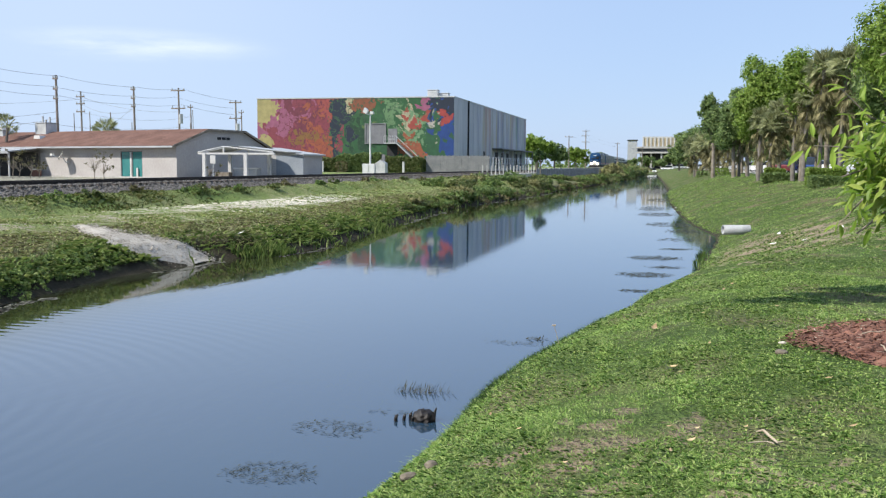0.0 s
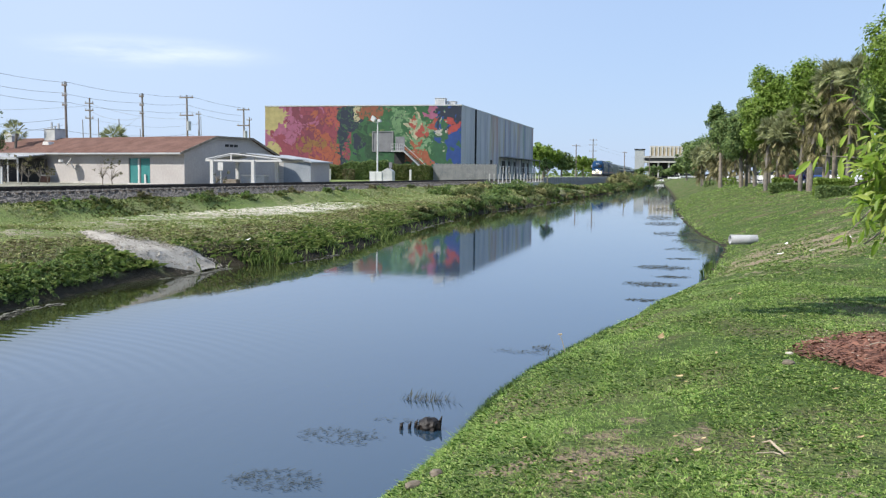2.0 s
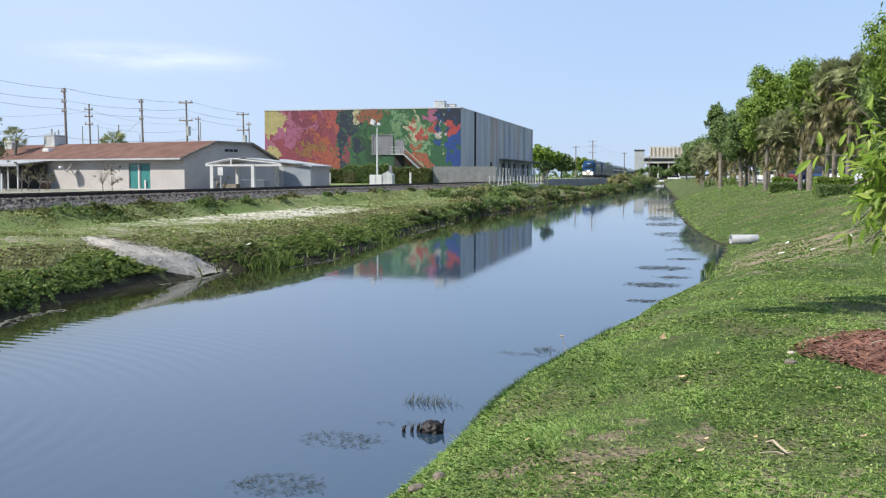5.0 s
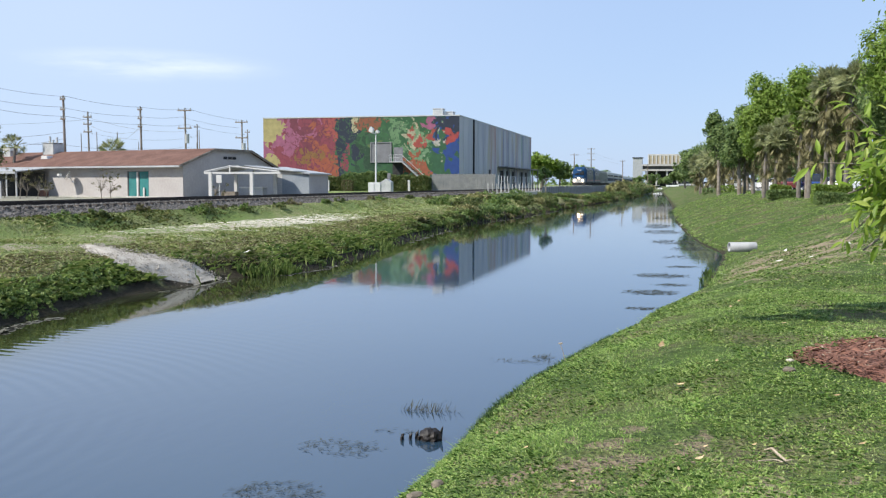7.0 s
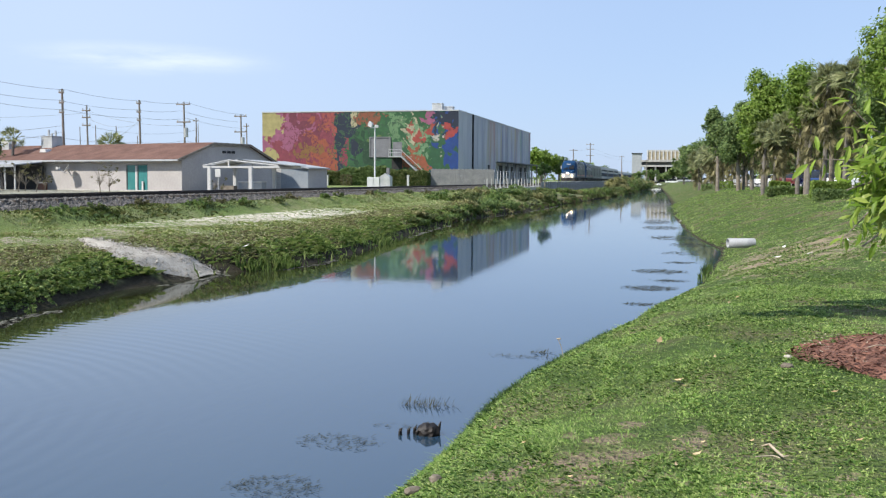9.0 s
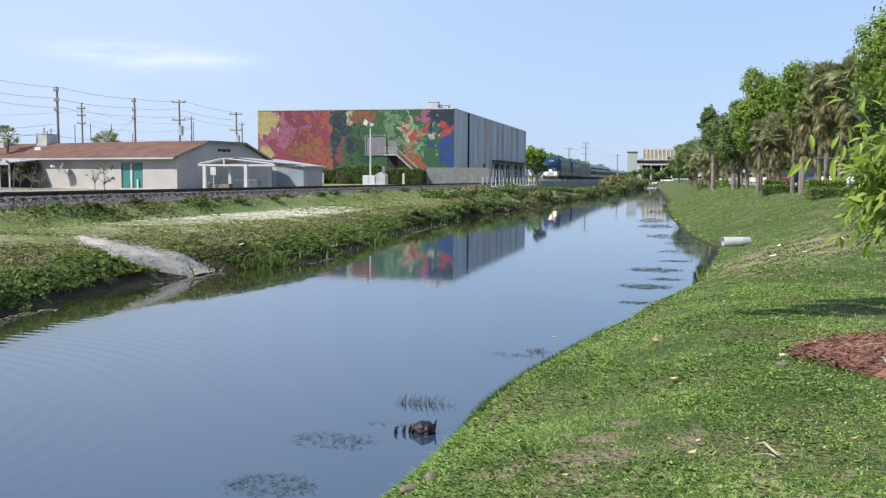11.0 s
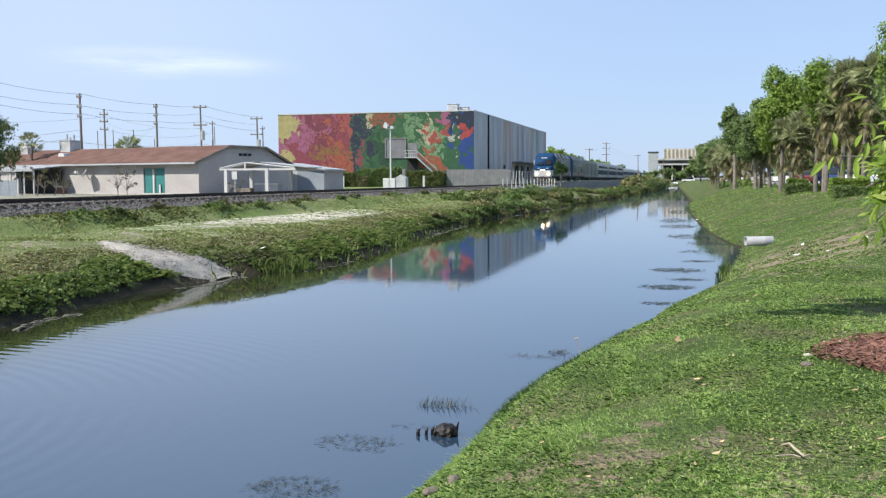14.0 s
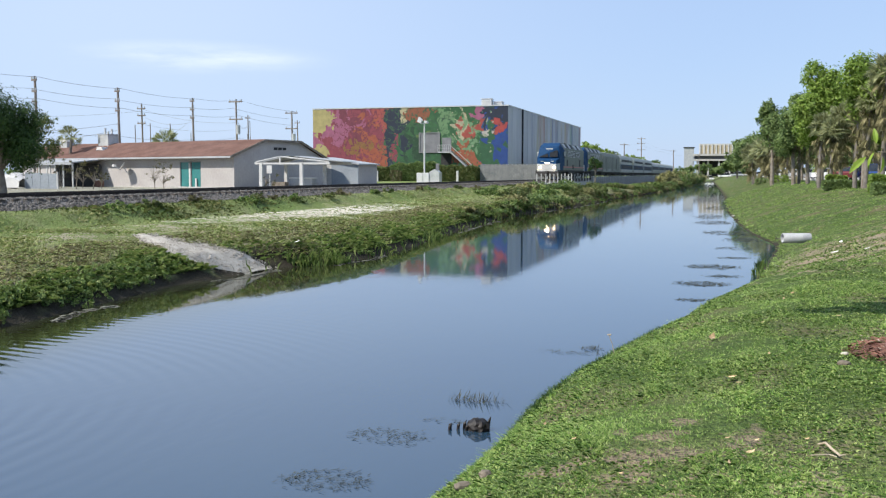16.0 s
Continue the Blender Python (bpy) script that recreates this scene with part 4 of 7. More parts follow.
    for p, r in zip(cols, cols[1:]):
        for j in range(5):
            bm.quad(p[j], r[j], r[j + 1], p[j + 1])
    wpart("tarpaulin", bm, TRIM, tarp)
    for x in (-53, -50.4):
        wpart("wheel", Shape().tube([(x, 58.5, g + 0.27), (x, 58.8, g + 0.27)], 0.3, 14), TYRE, tarp)
    screen = thing("yard_screen", (-48.3, 59, g), "low blue-grey painted screen standing in the yard", "screen")
    for k in range(4):
        wpart("panel", Shape().box(-49.7 + 0.7 * k, -49.02 + 0.7 * k, 58.97, 59.03, g - 0.05, 2.9 - 0.03 * k), BLUE_GREY, screen)
    for x in (-49.72, -46.9):
        wpart("post", Shape().box(x, x + 0.08, 58.95, 59.05, g - 0.05, 2.95), TRIM, screen)


build_house()


# ---- poles and wires ----
def utility_pole(x, y, top, arms, transformer=False, radius=0.15, base=1.6):
    p = thing("utility_pole", (x, y, base), "weathered wooden utility pole" + (" with cross-arms" if arms else "") + (" and a grey transformer" if transformer else " against the sky"), "utility pole", "utility poles")
    h = top - base
    part("pole", Shape().tube([(0.12, 0, 0), (0.06, 0, h * 0.5), (0, 0, h)], [radius * 1.25, radius, radius * 0.8], 8), POLE_WOOD, p)
    for drop, half in arms:
        a = part("cross_arm", Shape().box(-half, half, -0.17, -0.05, h - drop - 0.07, h - drop + 0.07), POLE_WOOD, p)
        for s in (-0.85, 0.0, 0.85):
            part("insulator", Shape().tube([(s * half, -0.11, h - drop + 0.07), (s * half, -0.11, h - drop + 0.28)], 0.06, 6), GALV, a)
    if transformer:
        part("transformer", Shape().tube([(0.32, -0.1, h - 4.2), (0.32, -0.1, h - 3.1)], 0.24, 10), GALV, p)
    return p


STREET = ((-58.3, 56, 11.2), (-57.6, 70, 11.2), (-56.4, 80, 11.03), (-57.4, 95, 11.2), (-57.5, 105, 11.8), (-57.3, 120, 11.35))
for i, (x, y, top) in enumerate(STREET):
    utility_pole(x, y, top, ((0.35, 0.26), (1.3, 0.24), (2.2, 0.24)) if i < 4 else ((0.3, 0.9), (2.4, 0.9)), i in (4, 5), 0.125)
BACK = ((-88.7, 92, 10.6), (-74.0, 110, 12.0), (-79.9, 150, 12.9), (-75.3, 160, 12.5))
for i, (x, y, top) in enumerate(BACK):
    utility_pole(x, y, top, ((0.7, 0.6), (1.6, 0.6), (2.6, 0.6)) if i == 1 else ((0.5, 0.5),), False, 0.12)
for x, y, top in ((-88.7, 130, 10.4), (-86.0, 130, 10.6), (-69.8, 110, 9.3), (-80.6, 152, 12.1), (-85, 140, 9.5), (-72, 135, 9.0), (-69, 128, 7.6)):
    utility_pole(x, y, top, (), False, 0.075)
utility_pole(-29.5, 280, 11.7, ((0.4, 1.2),), False, 0.16)
utility_pole(-28.2, 320, 14.8, ((0.4, 1.3), (2.0, 1.3), (4.0, 1.3)), False, 0.18)
utility_pole(-18.5, 330, 11.0, ((0.4, 0.9),), False, 0.15)
utility_pole(-13.0, 420, 11.5, ((0.4, 0.9),), False, 0.15)


def cable(a, b, sag, radius=0.014):
    a, b = Vector(a), Vector(b)
    points = [a.lerp(b, k / 10) - Vector((0, 0, sag * 4 * (k / 10) * (1 - k / 10))) for k in range(11)]
    ob = part("power_cable", Shape().tube(points, radius, 4), WIRE)
    tagged(ob, "thin sagging overhead power cable between poles", "cable", "power cables")


for (xa, ya, za), (xb, yb, zb) in zip(STREET, STREET[1:]):
    for drop, off in ((0.1, 0.45), (1.05, -0.4), (1.95, 0.4), (4.6, 0.0)):
        cable((xa + off, ya, za - drop), (xb + off, yb, zb - drop), 0.12 + 0.006 * (yb - ya))
for (xa, ya, za), (xb, yb, zb), sag in (((-56.4, 80, 7.6), (-62, 62, 6.4), 0.5), ((-56.4, 80, 7.0), (-75, 78, 6.0), 0.6), ((-74, 110, 10.4), (-57.4, 95, 8.6), 0.7), ((-74, 110, 11.3), (-57.5, 105, 9.0), 0.6),
        ((-57.5, 105, 9.4), (-79.9, 150, 11.4), 0.9), ((-57.3, 120, 9.0), (-75.3, 160, 11.0), 0.6), ((-88.7, 92, 9.8), (-74, 110, 11.0), 0.5), ((-57.4, 95, 9.0), (-86, 130, 8.5), 0.9), ((-74, 110, 9.3), (-80, 150, 10.8), 0.8),
        ((-57.6, 70, 6.2), (-88.7, 92, 6.8), 0.6), ((-29.5, 280, 11.2), (-28.2, 320, 13.8), 0.6), ((-28.2, 320, 13.9), (-18.5, 330, 10.5), 0.7), ((-28.2, 320, 12.3), (-13.0, 420, 10.8), 1.4)):
    cable((xa, ya, za), (xb, yb, zb), sag)


# ---- plants ----
def leaf_cloud(lobes, count, size, rng, flat=0.5, hollow=0.45):
    """Many small leaves in rounded lobes (x, y, z, rx, ry, rz), thicker towards the outside, in uneven tufts."""
    lobes = np.asarray(lobes, float)
    share = lobes[:, 3] * lobes[:, 4] * lobes[:, 5]
    tufts = max(6, count // 16)
    pick = rng.choice(len(lobes), tufts, p=share / share.sum())
    d = rng.normal(size=(tufts, 3))
    d /= np.linalg.norm(d, axis=1)[:, None]
    r = (hollow + (1 - hollow) * rng.random(tufts) ** 0.6) * rng.uniform(0.8, 1.12, tufts)
    tuft = lobes[pick, :3] + d * r[:, None] * lobes[pick, 3:]
    k = rng.integers(0, tufts, count)
    spread = lobes[pick[k], 3:].min(1) * 0.17
    centre = tuft[k] + rng.normal(size=(count, 3)) * spread[:, None]
    normal = d[k] * 1.0 + rng.normal(size=(count, 3)) * flat + np.array([0, 0, 0.35])
    normal /= np.linalg.norm(normal, axis=1)[:, None]
    side = np.cross(normal, rng.normal(size=(count, 3)))
    side /= np.linalg.norm(side, axis=1)[:, None]
    along = np.cross(normal, side)
    s = size * rng.uniform(0.6, 1.35, count)[:, None]
    v = np.stack([centre - along * s, centre + side * s * 0.45, centre + along * s - normal * s * 0.3, centre - side * s * 0.45], 1)
    return v.reshape(-1, 3), np.arange(count * 4).reshape(-1, 4)


def leaf_mesh(name, lobes, count, size, seed, flat=0.5, hollow=0.45):
    return fast_mesh(name, *leaf_cloud(lobes, count, size, np.random.default_rng(seed), flat, hollow))


def crown_lobes(rng, rx, ry, rz, z, n):
    """An uneven crown: smaller lobes set about a main body."""
    out = [(0, 0, z, rx * 0.62, ry * 0.62, rz * 0.66)]
    for _ in range(n):
        a, b = rng.uniform(0, 2 * math.pi), rng.uniform(-0.75, 0.95)
        c = math.sqrt(1 - b * b)
        f = rng.uniform(0.28, 0.5)
        out.append((rx * 0.68 * c * math.cos(a), ry * 0.68 * c * math.sin(a), z + rz * 0.72 * b, rx * f, ry * f, rz * f * 0.9))
    return out


def tree(name, loc, height, rx, rz, material, label, seed, leaves=5000, size=0.16, trunk=0.16, lobes=9, category="tree", group="", ry=None):
    rng = np.random.default_rng(seed)
    t = thing(name, loc, label, category, group)
    z = height - rz
    body = crown_lobes(rng, rx, ry or rx, rz, z, lobes)
    wood = Shape()
    lean = rng.uniform(-0.2, 0.2, 2)
    fork = max(0.5, z - rz * 0.75)
    wood.tube([(0, 0, -0.15), (lean[0] * 0.3, lean[1] * 0.3, fork * 0.5), (lean[0], lean[1], fork), (lean[0], lean[1], z)], [trunk * 1.25, trunk, trunk * 0.85, trunk * 0.4], 8)
    for lx, ly, lz, *_ in body[1:]:
        wood.tube([(lean[0], lean[1], fork * rng.uniform(0.8, 1.0)), (lx * 0.5, ly * 0.5, (fork + lz) / 2 + 0.1), (lx, ly, lz)], [trunk * 0.5, trunk * 0.32, trunk * 0.12], 5)
    part("trunk", wood, BARK, t)
    part("crown", leaf_mesh("crown", body, leaves, size, seed + 1), material, t)
    return t


def palm(loc, height, crown, seed, label, dead=14, trunk=0.19, leafy=26):
    """A fan palm: ringed trunk, arching stalks with split fans, a skirt of dead fronds."""
    rng = np.random.default_rng(seed)
    p = thing("palm", loc, label, "palm tree", "palms")
    top = height - crown * 0.45
    lean = rng.uniform(-0.25, 0.25, 2)
    steps = 9
    part("trunk", Shape().tube([(lean[0] * (k / steps) ** 2, lean[1] * (k / steps) ** 2, top * k / steps - 0.1) for k in range(steps + 1)], [trunk * (1.15 if k == 0 else 1.0 + 0.08 * (k % 2) - 0.1 * k / steps) for k in range(steps + 1)], 9), PALM_BARK, p)
    def fans(n, low, high, reach, droop, skirt=0.0):
        v, f = [], []
        for _ in range(n):
            a, e = rng.uniform(0, 2 * math.pi), rng.uniform(low, high)
            way = np.array([math.cos(a) * math.cos(e), math.sin(a) * math.cos(e), math.sin(e)]) * rng.uniform(0.75, 1.15)
            root = np.array([lean[0], lean[1], top - skirt * rng.random() ** 1.3])
            hub = root + way * reach * 0.5 + np.array([0, 0, -droop * 0.25])
            side = np.cross(way, (0, 0, 1))
            side /= np.linalg.norm(side) + 1e-6
            roll = rng.uniform(-1.2, 1.2)
            over = np.cross(side, way) / (np.linalg.norm(way) + 1e-6)
            side = side * math.cos(roll) + over * math.sin(roll)
            v += [root - side * 0.02, root + side * 0.02, hub + side * 0.02, hub - side * 0.02]
            f.append((len(v) - 4, len(v) - 3, len(v) - 2, len(v) - 1))
            for s in np.linspace(-1.35, 1.35, 19):
                d = way * math.cos(s) + side * math.sin(s)
                w = np.cross(d, way + (0, 0, 0.2))
                w = w / (np.linalg.norm(w) + 1e-6) * reach * 0.022 + side * 0.008
                mid = hub + d * reach * 0.33
                tip = hub + d * reach * rng.uniform(0.5, 0.62) + np.array([0, 0, -droop * rng.uniform(0.25, 0.6)])
                v += [hub, mid + w, tip, mid - w]
                f.append((len(v) - 4, len(v) - 3, len(v) - 2, len(v) - 1))
        return fast_mesh("fronds", np.array(v), np.array(f))
    part("fronds", fans(int(leafy * 1.25), -0.6, 1.5, crown, crown * 0.14), PALM, p)
    if dead:
        part("dead_fronds", fans(int(dead * 1.2), -1.4, -0.5, crown * 0.8, crown * 0.4, 0.55 * top), DEAD_PALM, p, "dry brown hanging fronds")
    return p


def hedge(x0, x1, y0, y1, z0, z1, seed, label, count, size=0.07, material=None, category="hedge"):
    h = thing("hedge", ((x0 + x1) / 2, (y0 + y1) / 2, z0), label, category, "hedges")
    rng = np.random.default_rng(seed)
    n = max(2, int((x1 - x0) / 0.5))
    w, d, t = (x1 - x0) / 2, (y1 - y0) / 2, z1 - z0
    stems = [(-w + (k + 0.5) * 2 * w / n, rng.uniform(-0.15, 0.15) * d, t * rng.uniform(0.46, 0.54), 1.35 * w / n, d, t * rng.uniform(0.46, 0.56)) for k in range(n)]
    # clipped: leaves crowd to the faces of a block with soft corners
    c = rng.uniform(-1, 1, (count, 3))
    face = rng.integers(0, 3, count)
    c[np.arange(count), face] = np.sign(c[np.arange(count), face]) * rng.uniform(0.8, 1.05, count)
    c *= 1 - 0.10 * np.clip(np.sort(np.abs(c), 1)[:, 1:2] - 0.7, 0, 1)
    c[:, 2] = np.maximum(c[:, 2], -0.98) * (1 + 0.10 * np.sin(c[:, 0] * w * 3.1 + seed))
    centre = c * np.array([w, d, t / 2]) + np.array([0, 0, t / 2])
    v, f = leaf_cloud([(0, 0, 0, 0.001, 0.001, 0.001)], count, size, rng)
    v = (v.reshape(-1, 4, 3) - v.reshape(-1, 4, 3).mean(1, keepdims=True) + centre[:, None]).reshape(-1, 3)
    part("foliage", fast_mesh("foliage", v, f), material or SHRUB, h)
    for lx, ly, *_ in stems:
        part("stem", Shape().tube([(lx, ly, -0.05), (lx + 0.05, ly, t * 0.6)], 0.03, 5), BARK, h)
    return h


# west side trees
tree("ficus_tree", (-39.6, 45, 1.7), 6.9, 2.25, 3.15, FICUS, "dense dark green ficus tree with a grey trunk", 11, 30000, 0.075, 0.32, lobes=14)
tree("bare_tree", (-50.9, 61.5, 1.7), 5.8, 2.1, 2.2, SHRUB, "thin half-bare tree with sparse leaves beside the porch", 12, 2600, 0.12, 0.08, lobes=13)
palm((-55.5, 71.5, 1.7), 4.9, 1.2, 13, "small palm behind the house roof", 0, 0.12, 16)
palm((-64.3, 100, 1.7), 5.5, 1.8, 14, "bushy palm showing above the house roof", 0, 0.2, 34)
for x0, x1, z1, seed, mat in ((-56.2, -54.0, 3.5, 20, REED), (-53.6, -50.2, 3.8, 21, SHRUB), (-49.9, -46.4, 4.3, 22, OAK), (-46.6, -43.0, 4.5, 23, OAK), (-42.6, -39.6, 4.0, 24, SHRUB), (-39.4, -36.4, 3.9, 25, SHRUB)):
    hedge(x0, x1, 139.0, 141.2, 1.7, z1, seed, "tall clipped green hedge in front of the mural wall", 9000, 0.2, mat)
for x, z1, seed in ((-53.5, 3.4, 26), (-49.5, 3.3, 27)):
    hedge(x, x + 1.6, 137.5, 138.6, 1.7, z1, seed, "reddish dry shrub before the tall hedge", 700, 0.13, REED, "shrub")
for k, (x, y, h) in enumerate(((-51.4, 60.8, 2.6), (-49.2, 62.4, 2.3), (-47.0, 62.0, 1.9), (-44.6, 61.0, 1.6), (-30.5, 60.0, 1.3), (-38.1, 58.0, 2.3), (-37.0, 57.4, 1.9), (-44.5, 58.0, 2.6), (-43.4, 58.4, 2.2))):
    tree("twiggy_bush", (x, y, 1.7), h, 0.9, h * 0.42, REED, "thin twiggy bush with few leaves before the house", 300 + k, 130, 0.07, 0.03, lobes=14, category="bush", group="bushes by the house")
for x in (-51.2, -38.6):
    marker = thing("marker_post", (x, 136.6, 1.7), "short white-painted post before the tall hedge", "post", "white posts by the hedge")
    part("shaft", Shape().box(-0.14, 0.14, -0.14, 0.14, -0.1, 1.55, 0.03), TRIM, marker)
    part("cap", Shape().box(-0.17, 0.17, -0.17, 0.17, 1.55, 1.63, 0.02), TRIM, marker)
# beyond the warehouse
for x, y, h, rx, rz, mat, seed in ((-35.5, 258, 10.2, 5.0, 3.6, BRIGHT, 30), (-31.5, 262, 7.6, 3.5, 2.8, OAK, 31), (-29.3, 300, 7.4, 4.2, 3.0, BRIGHT, 32), (-39.0, 280, 9.0, 5.0, 3.5, OAK, 33), (-26.5, 340, 6.0, 4.0, 2.5, OAK, 34), (-60, 330, 8, 9, 3.5, OAK, 35)):
    tree("tree", (x, y, 1.7), h, rx, rz, mat, "leafy green tree behind the warehouse yard", seed, 3200, 0.42, 0.25, lobes=10, group="trees behind the yard")
tree("small_tree", (-15.6, 116, float(ground_height(-15.6, 116)) - 0.03), 3.8, 1.35, 0.95, FICUS, "small round dark young tree on the canal bank", 36, 900, 0.17, 0.07, lobes=8)
# shrubs and reeds along the west bank
rng_bank = np.random.default_rng(77)
for k in range(150):
    y = 50 + 1.75 * k * (1 + 0.004 * k) * 0.62
    edge = float(line(WEST_EDGE, y))
    x = edge - (rng_bank.uniform(0.4, 3.2) if y > 215 else rng_bank.uniform(0.4, 3.6 if y > 90 else 4.2))
    if y < 66:
        x = edge - rng_bank.uniform(0.3, 1.0)
    r = rng_bank.uniform(0.5, 1.0) * (0.6 if y < 66 else 1) * (1 + y / (500 if y < 130 else 260))
    tall = 1.3 if y > 230 else ((0.62 if y > 135 else 0.4) if y > 112 else (0.9 if y > 95 else 0.7))
    mat, lab = ((SHRUB, "low green shrub on the canal bank"), (PALE_REED, "pale dry shrub on the canal bank") if k % 3 == 0 else (SHRUB, "olive shrub on the canal bank"), (WEED, "bright green weedy shrub on the canal bank"), (OAK, "dark green shrub on the canal bank"))[k * 7 % 4]
    s = thing("shrub", (x, y, float(ground_height(x, y)) - 0.05), lab, "shrub", "shrubs on the bank")
    part("foliage", leaf_mesh("foliage", [(0, 0, r * 0.5 * tall, r, r * 1.4, r * 0.55 * tall), (0.3 * r, 0.8 * r, r * 0.35 * tall, r * 0.7, r * 0.8, r * 0.4 * tall), (-0.4 * r, -0.9 * r, r * 0.4 * tall, r * 0.6, r * 0.8, r * 0.45 * tall)], 1100, 0.045 + 0.0007 * y, 400 + k, 0.6, 0.3), mat, s)
for k in range(76):
    y = 58 + 1.9 * k + 0.008 * k * k
    x = float(line(WEST_EDGE, y)) - rng_bank.uniform(0.1, 0.5)
    r = rng_bank.uniform(0.35, 0.6) * (1 + y / 220)
    s = thing("waterside_weed", (x, y, float(ground_height(x, y)) - 0.05), "low dark green weeds at the water's edge", "weeds", "weeds at the water's edge")
    part("foliage", leaf_mesh("foliage", [(0, 0, 0.10, r, r * 1.8, 0.20), (-0.4 * r, r, 0.18, r * 0.8, r, 0.22)], 300, 0.06 + 0.0008 * y, 900 + k, 0.6, 0.2), (SHRUB, WEED, REED)[k * 5 % 3], s)
for x, y, r, h, seed in ((-12.9, 196, 1.5, 2.3, 60), (-12.2, 207, 1.7, 2.9, 61), (-12.8, 226, 1.8, 2.4, 62), (-12.5, 262, 2.6, 3.0, 63), (-11.0, 285, 2.6, 2.8, 64), (-9.5, 310, 2.6, 2.4, 65), (-13.2, 245, 2.0, 3.0, 66)):
    s = thing("reed_clump", (x, y, 0.4), "tall pale reed clump leaning over the water", "reeds", "reed clumps")
    part("foliage", leaf_mesh("foliage", [(0, 0, h * 0.5, r, r * 1.5, h * 0.55), (0.5, 2, h * 0.35, r * 0.8, r, h * 0.4)], 1500, 0.3, seed, 0.7, 0.3), PALE_REED if seed != 66 else SHRUB, s)

# far end: station building, its deck and tower
far = thing("station_building", (-8, 600, 1.7), "pale far concrete station with columns and a side tower", "building")
wpart("tower", Shape().box(-27.4, -21.8, 600, 606, 1.7, 18.8), AWNING, far)
wpart("tower_cap", Shape().box(-27.8, -21.4, 599.6, 606.4, 18.8, 19.3), DARK, far)
wpart("upper_block", Shape().box(-18.6, 4.2, 602, 612, 15, 21.2), PALE_WALL, far)
for k in range(10):
    wpart("pilaster", Shape().box(-18.6 + 2.35 * k, -17.9 + 2.35 * k, 601.3, 602, 15, 20.9), TRIM, far)
    wpart("ochre_panel", Shape().box(-17.8 + 2.35 * k, -16.4 + 2.35 * k, 601.8, 602, 15.3, 20.2), OCHRE, far)
for z in (11.0, 14.0):
    wpart("deck", Shape().box(-21.8, 14, 599, 612, z, z + 1.0), CONCRETE, far)
# grey wall set in as the shadow between the two decks
wpart("deck_shadow_wall", Shape().box(-21.6, 14, 603, 611.8, 12.0, 14.0), FENCE_GREY, far)
for k in range(6):
    wpart("column", Shape().box(-20 + 6.2 * k, -19 + 6.2 * k, 600, 601.4, 1.7, 11), CONCRETE, far)
# near-black block set in as the shade beneath the deck
wpart("under_deck_shade", Shape().box(-19, 12, 606, 611, 1.7, 11), DARK, far)
for x, y, h, rx, seed in ((-13, 470, 7.0, 5.5, 70), (-6, 500, 6.0, 5, 71), (-19, 450, 5.5, 4.5, 72), (4, 480, 6.5, 5, 73)):
    tree("tree", (x, y, 1.7), h, rx, 2.8, OAK, "dark round tree before the far station", seed, 1500, 0.6, 0.3, lobes=8, group="far trees")
# a low line of woods and roofs closes the distance
woods = []
rng_far = np.random.default_rng(9)
for k in range(150):
    woods.append((-900 + 13 * k + rng_far.uniform(-5, 5), 900 + rng_far.uniform(-30, 30), 3.0, 10, 8, rng_far.uniform(3, 6.5)))
tagged(part("far_woods", leaf_mesh("far_woods", woods, 30000, 1.5, 91), OAK), "low distant line of trees on the horizon", "woods", kind="stuff")

# ---- east side: parking strip, trees, hedges, cars ----
road = Shape()
for k in range(30):
    ya, yb = 84 + 12 * k, 96 + 12 * k
    road.quad((9.6, ya, 2.14), (40, ya, 2.14), (40, yb, 2.14), (9.6, yb, 2.14))
tagged(part("parking_lot", road, PAVING), "pale sunlit parking lot beyond the trees", "parking lot", kind="structure")
kerb = Shape().box(9.35, 9.6, 84, 444, 1.9, 2.24)
tagged(part("kerb", kerb, CONCRETE), "pale concrete kerb along the parking lot", "kerb", kind="structure")


def car(loc, turn, paint, label, tall=1.5, length=4.6):
    c = thing("parked_car", loc, label, "car", "parked cars", turn=turn)
    h = length / 2
    body = Shape().prism([(-h, 0.35), (h, 0.35), (h, 0.75), (h * 0.92, 0.92), (h * 0.45, 1.0), (-h * 0.85, 1.02), (-h, 0.85)], "x", -0.88, 0.88)
    part("body", body, paint, c)
    cabin = part("cabin", Shape().prism([(h * 0.5, 0.98), (h * 0.2, tall), (-h * 0.65, tall), (-h * 0.88, 1.0)], "x", -0.78, 0.78), GLASS_DARK, c)
    part("roof", Shape().box(-0.74, 0.74, -h * 0.62, h * 0.17, tall, tall + 0.05), paint, cabin)
    for x in (-0.82, 0.82):
        for y in (-h * 0.6, h * 0.6):
            w = part("wheel", Shape().wheel(x, y, 0.33, 0.33, 0.2), TYRE, c)
            part("hub", Shape().wheel(x * 1.12, y, 0.33, 0.18, 0.04, 10), GALV, w)
    for x in (-0.65, 0.65):
        part("tail_lamp", Shape().box(x - 0.15, x + 0.15, -h - 0.02, -h + 0.03, 0.65, 0.82), SHINGLE, c)
        part("headlamp", Shape().box(x - 0.18, x + 0.18, h - 0.03, h + 0.02, 0.6, 0.76), TRIM, c)
    return c


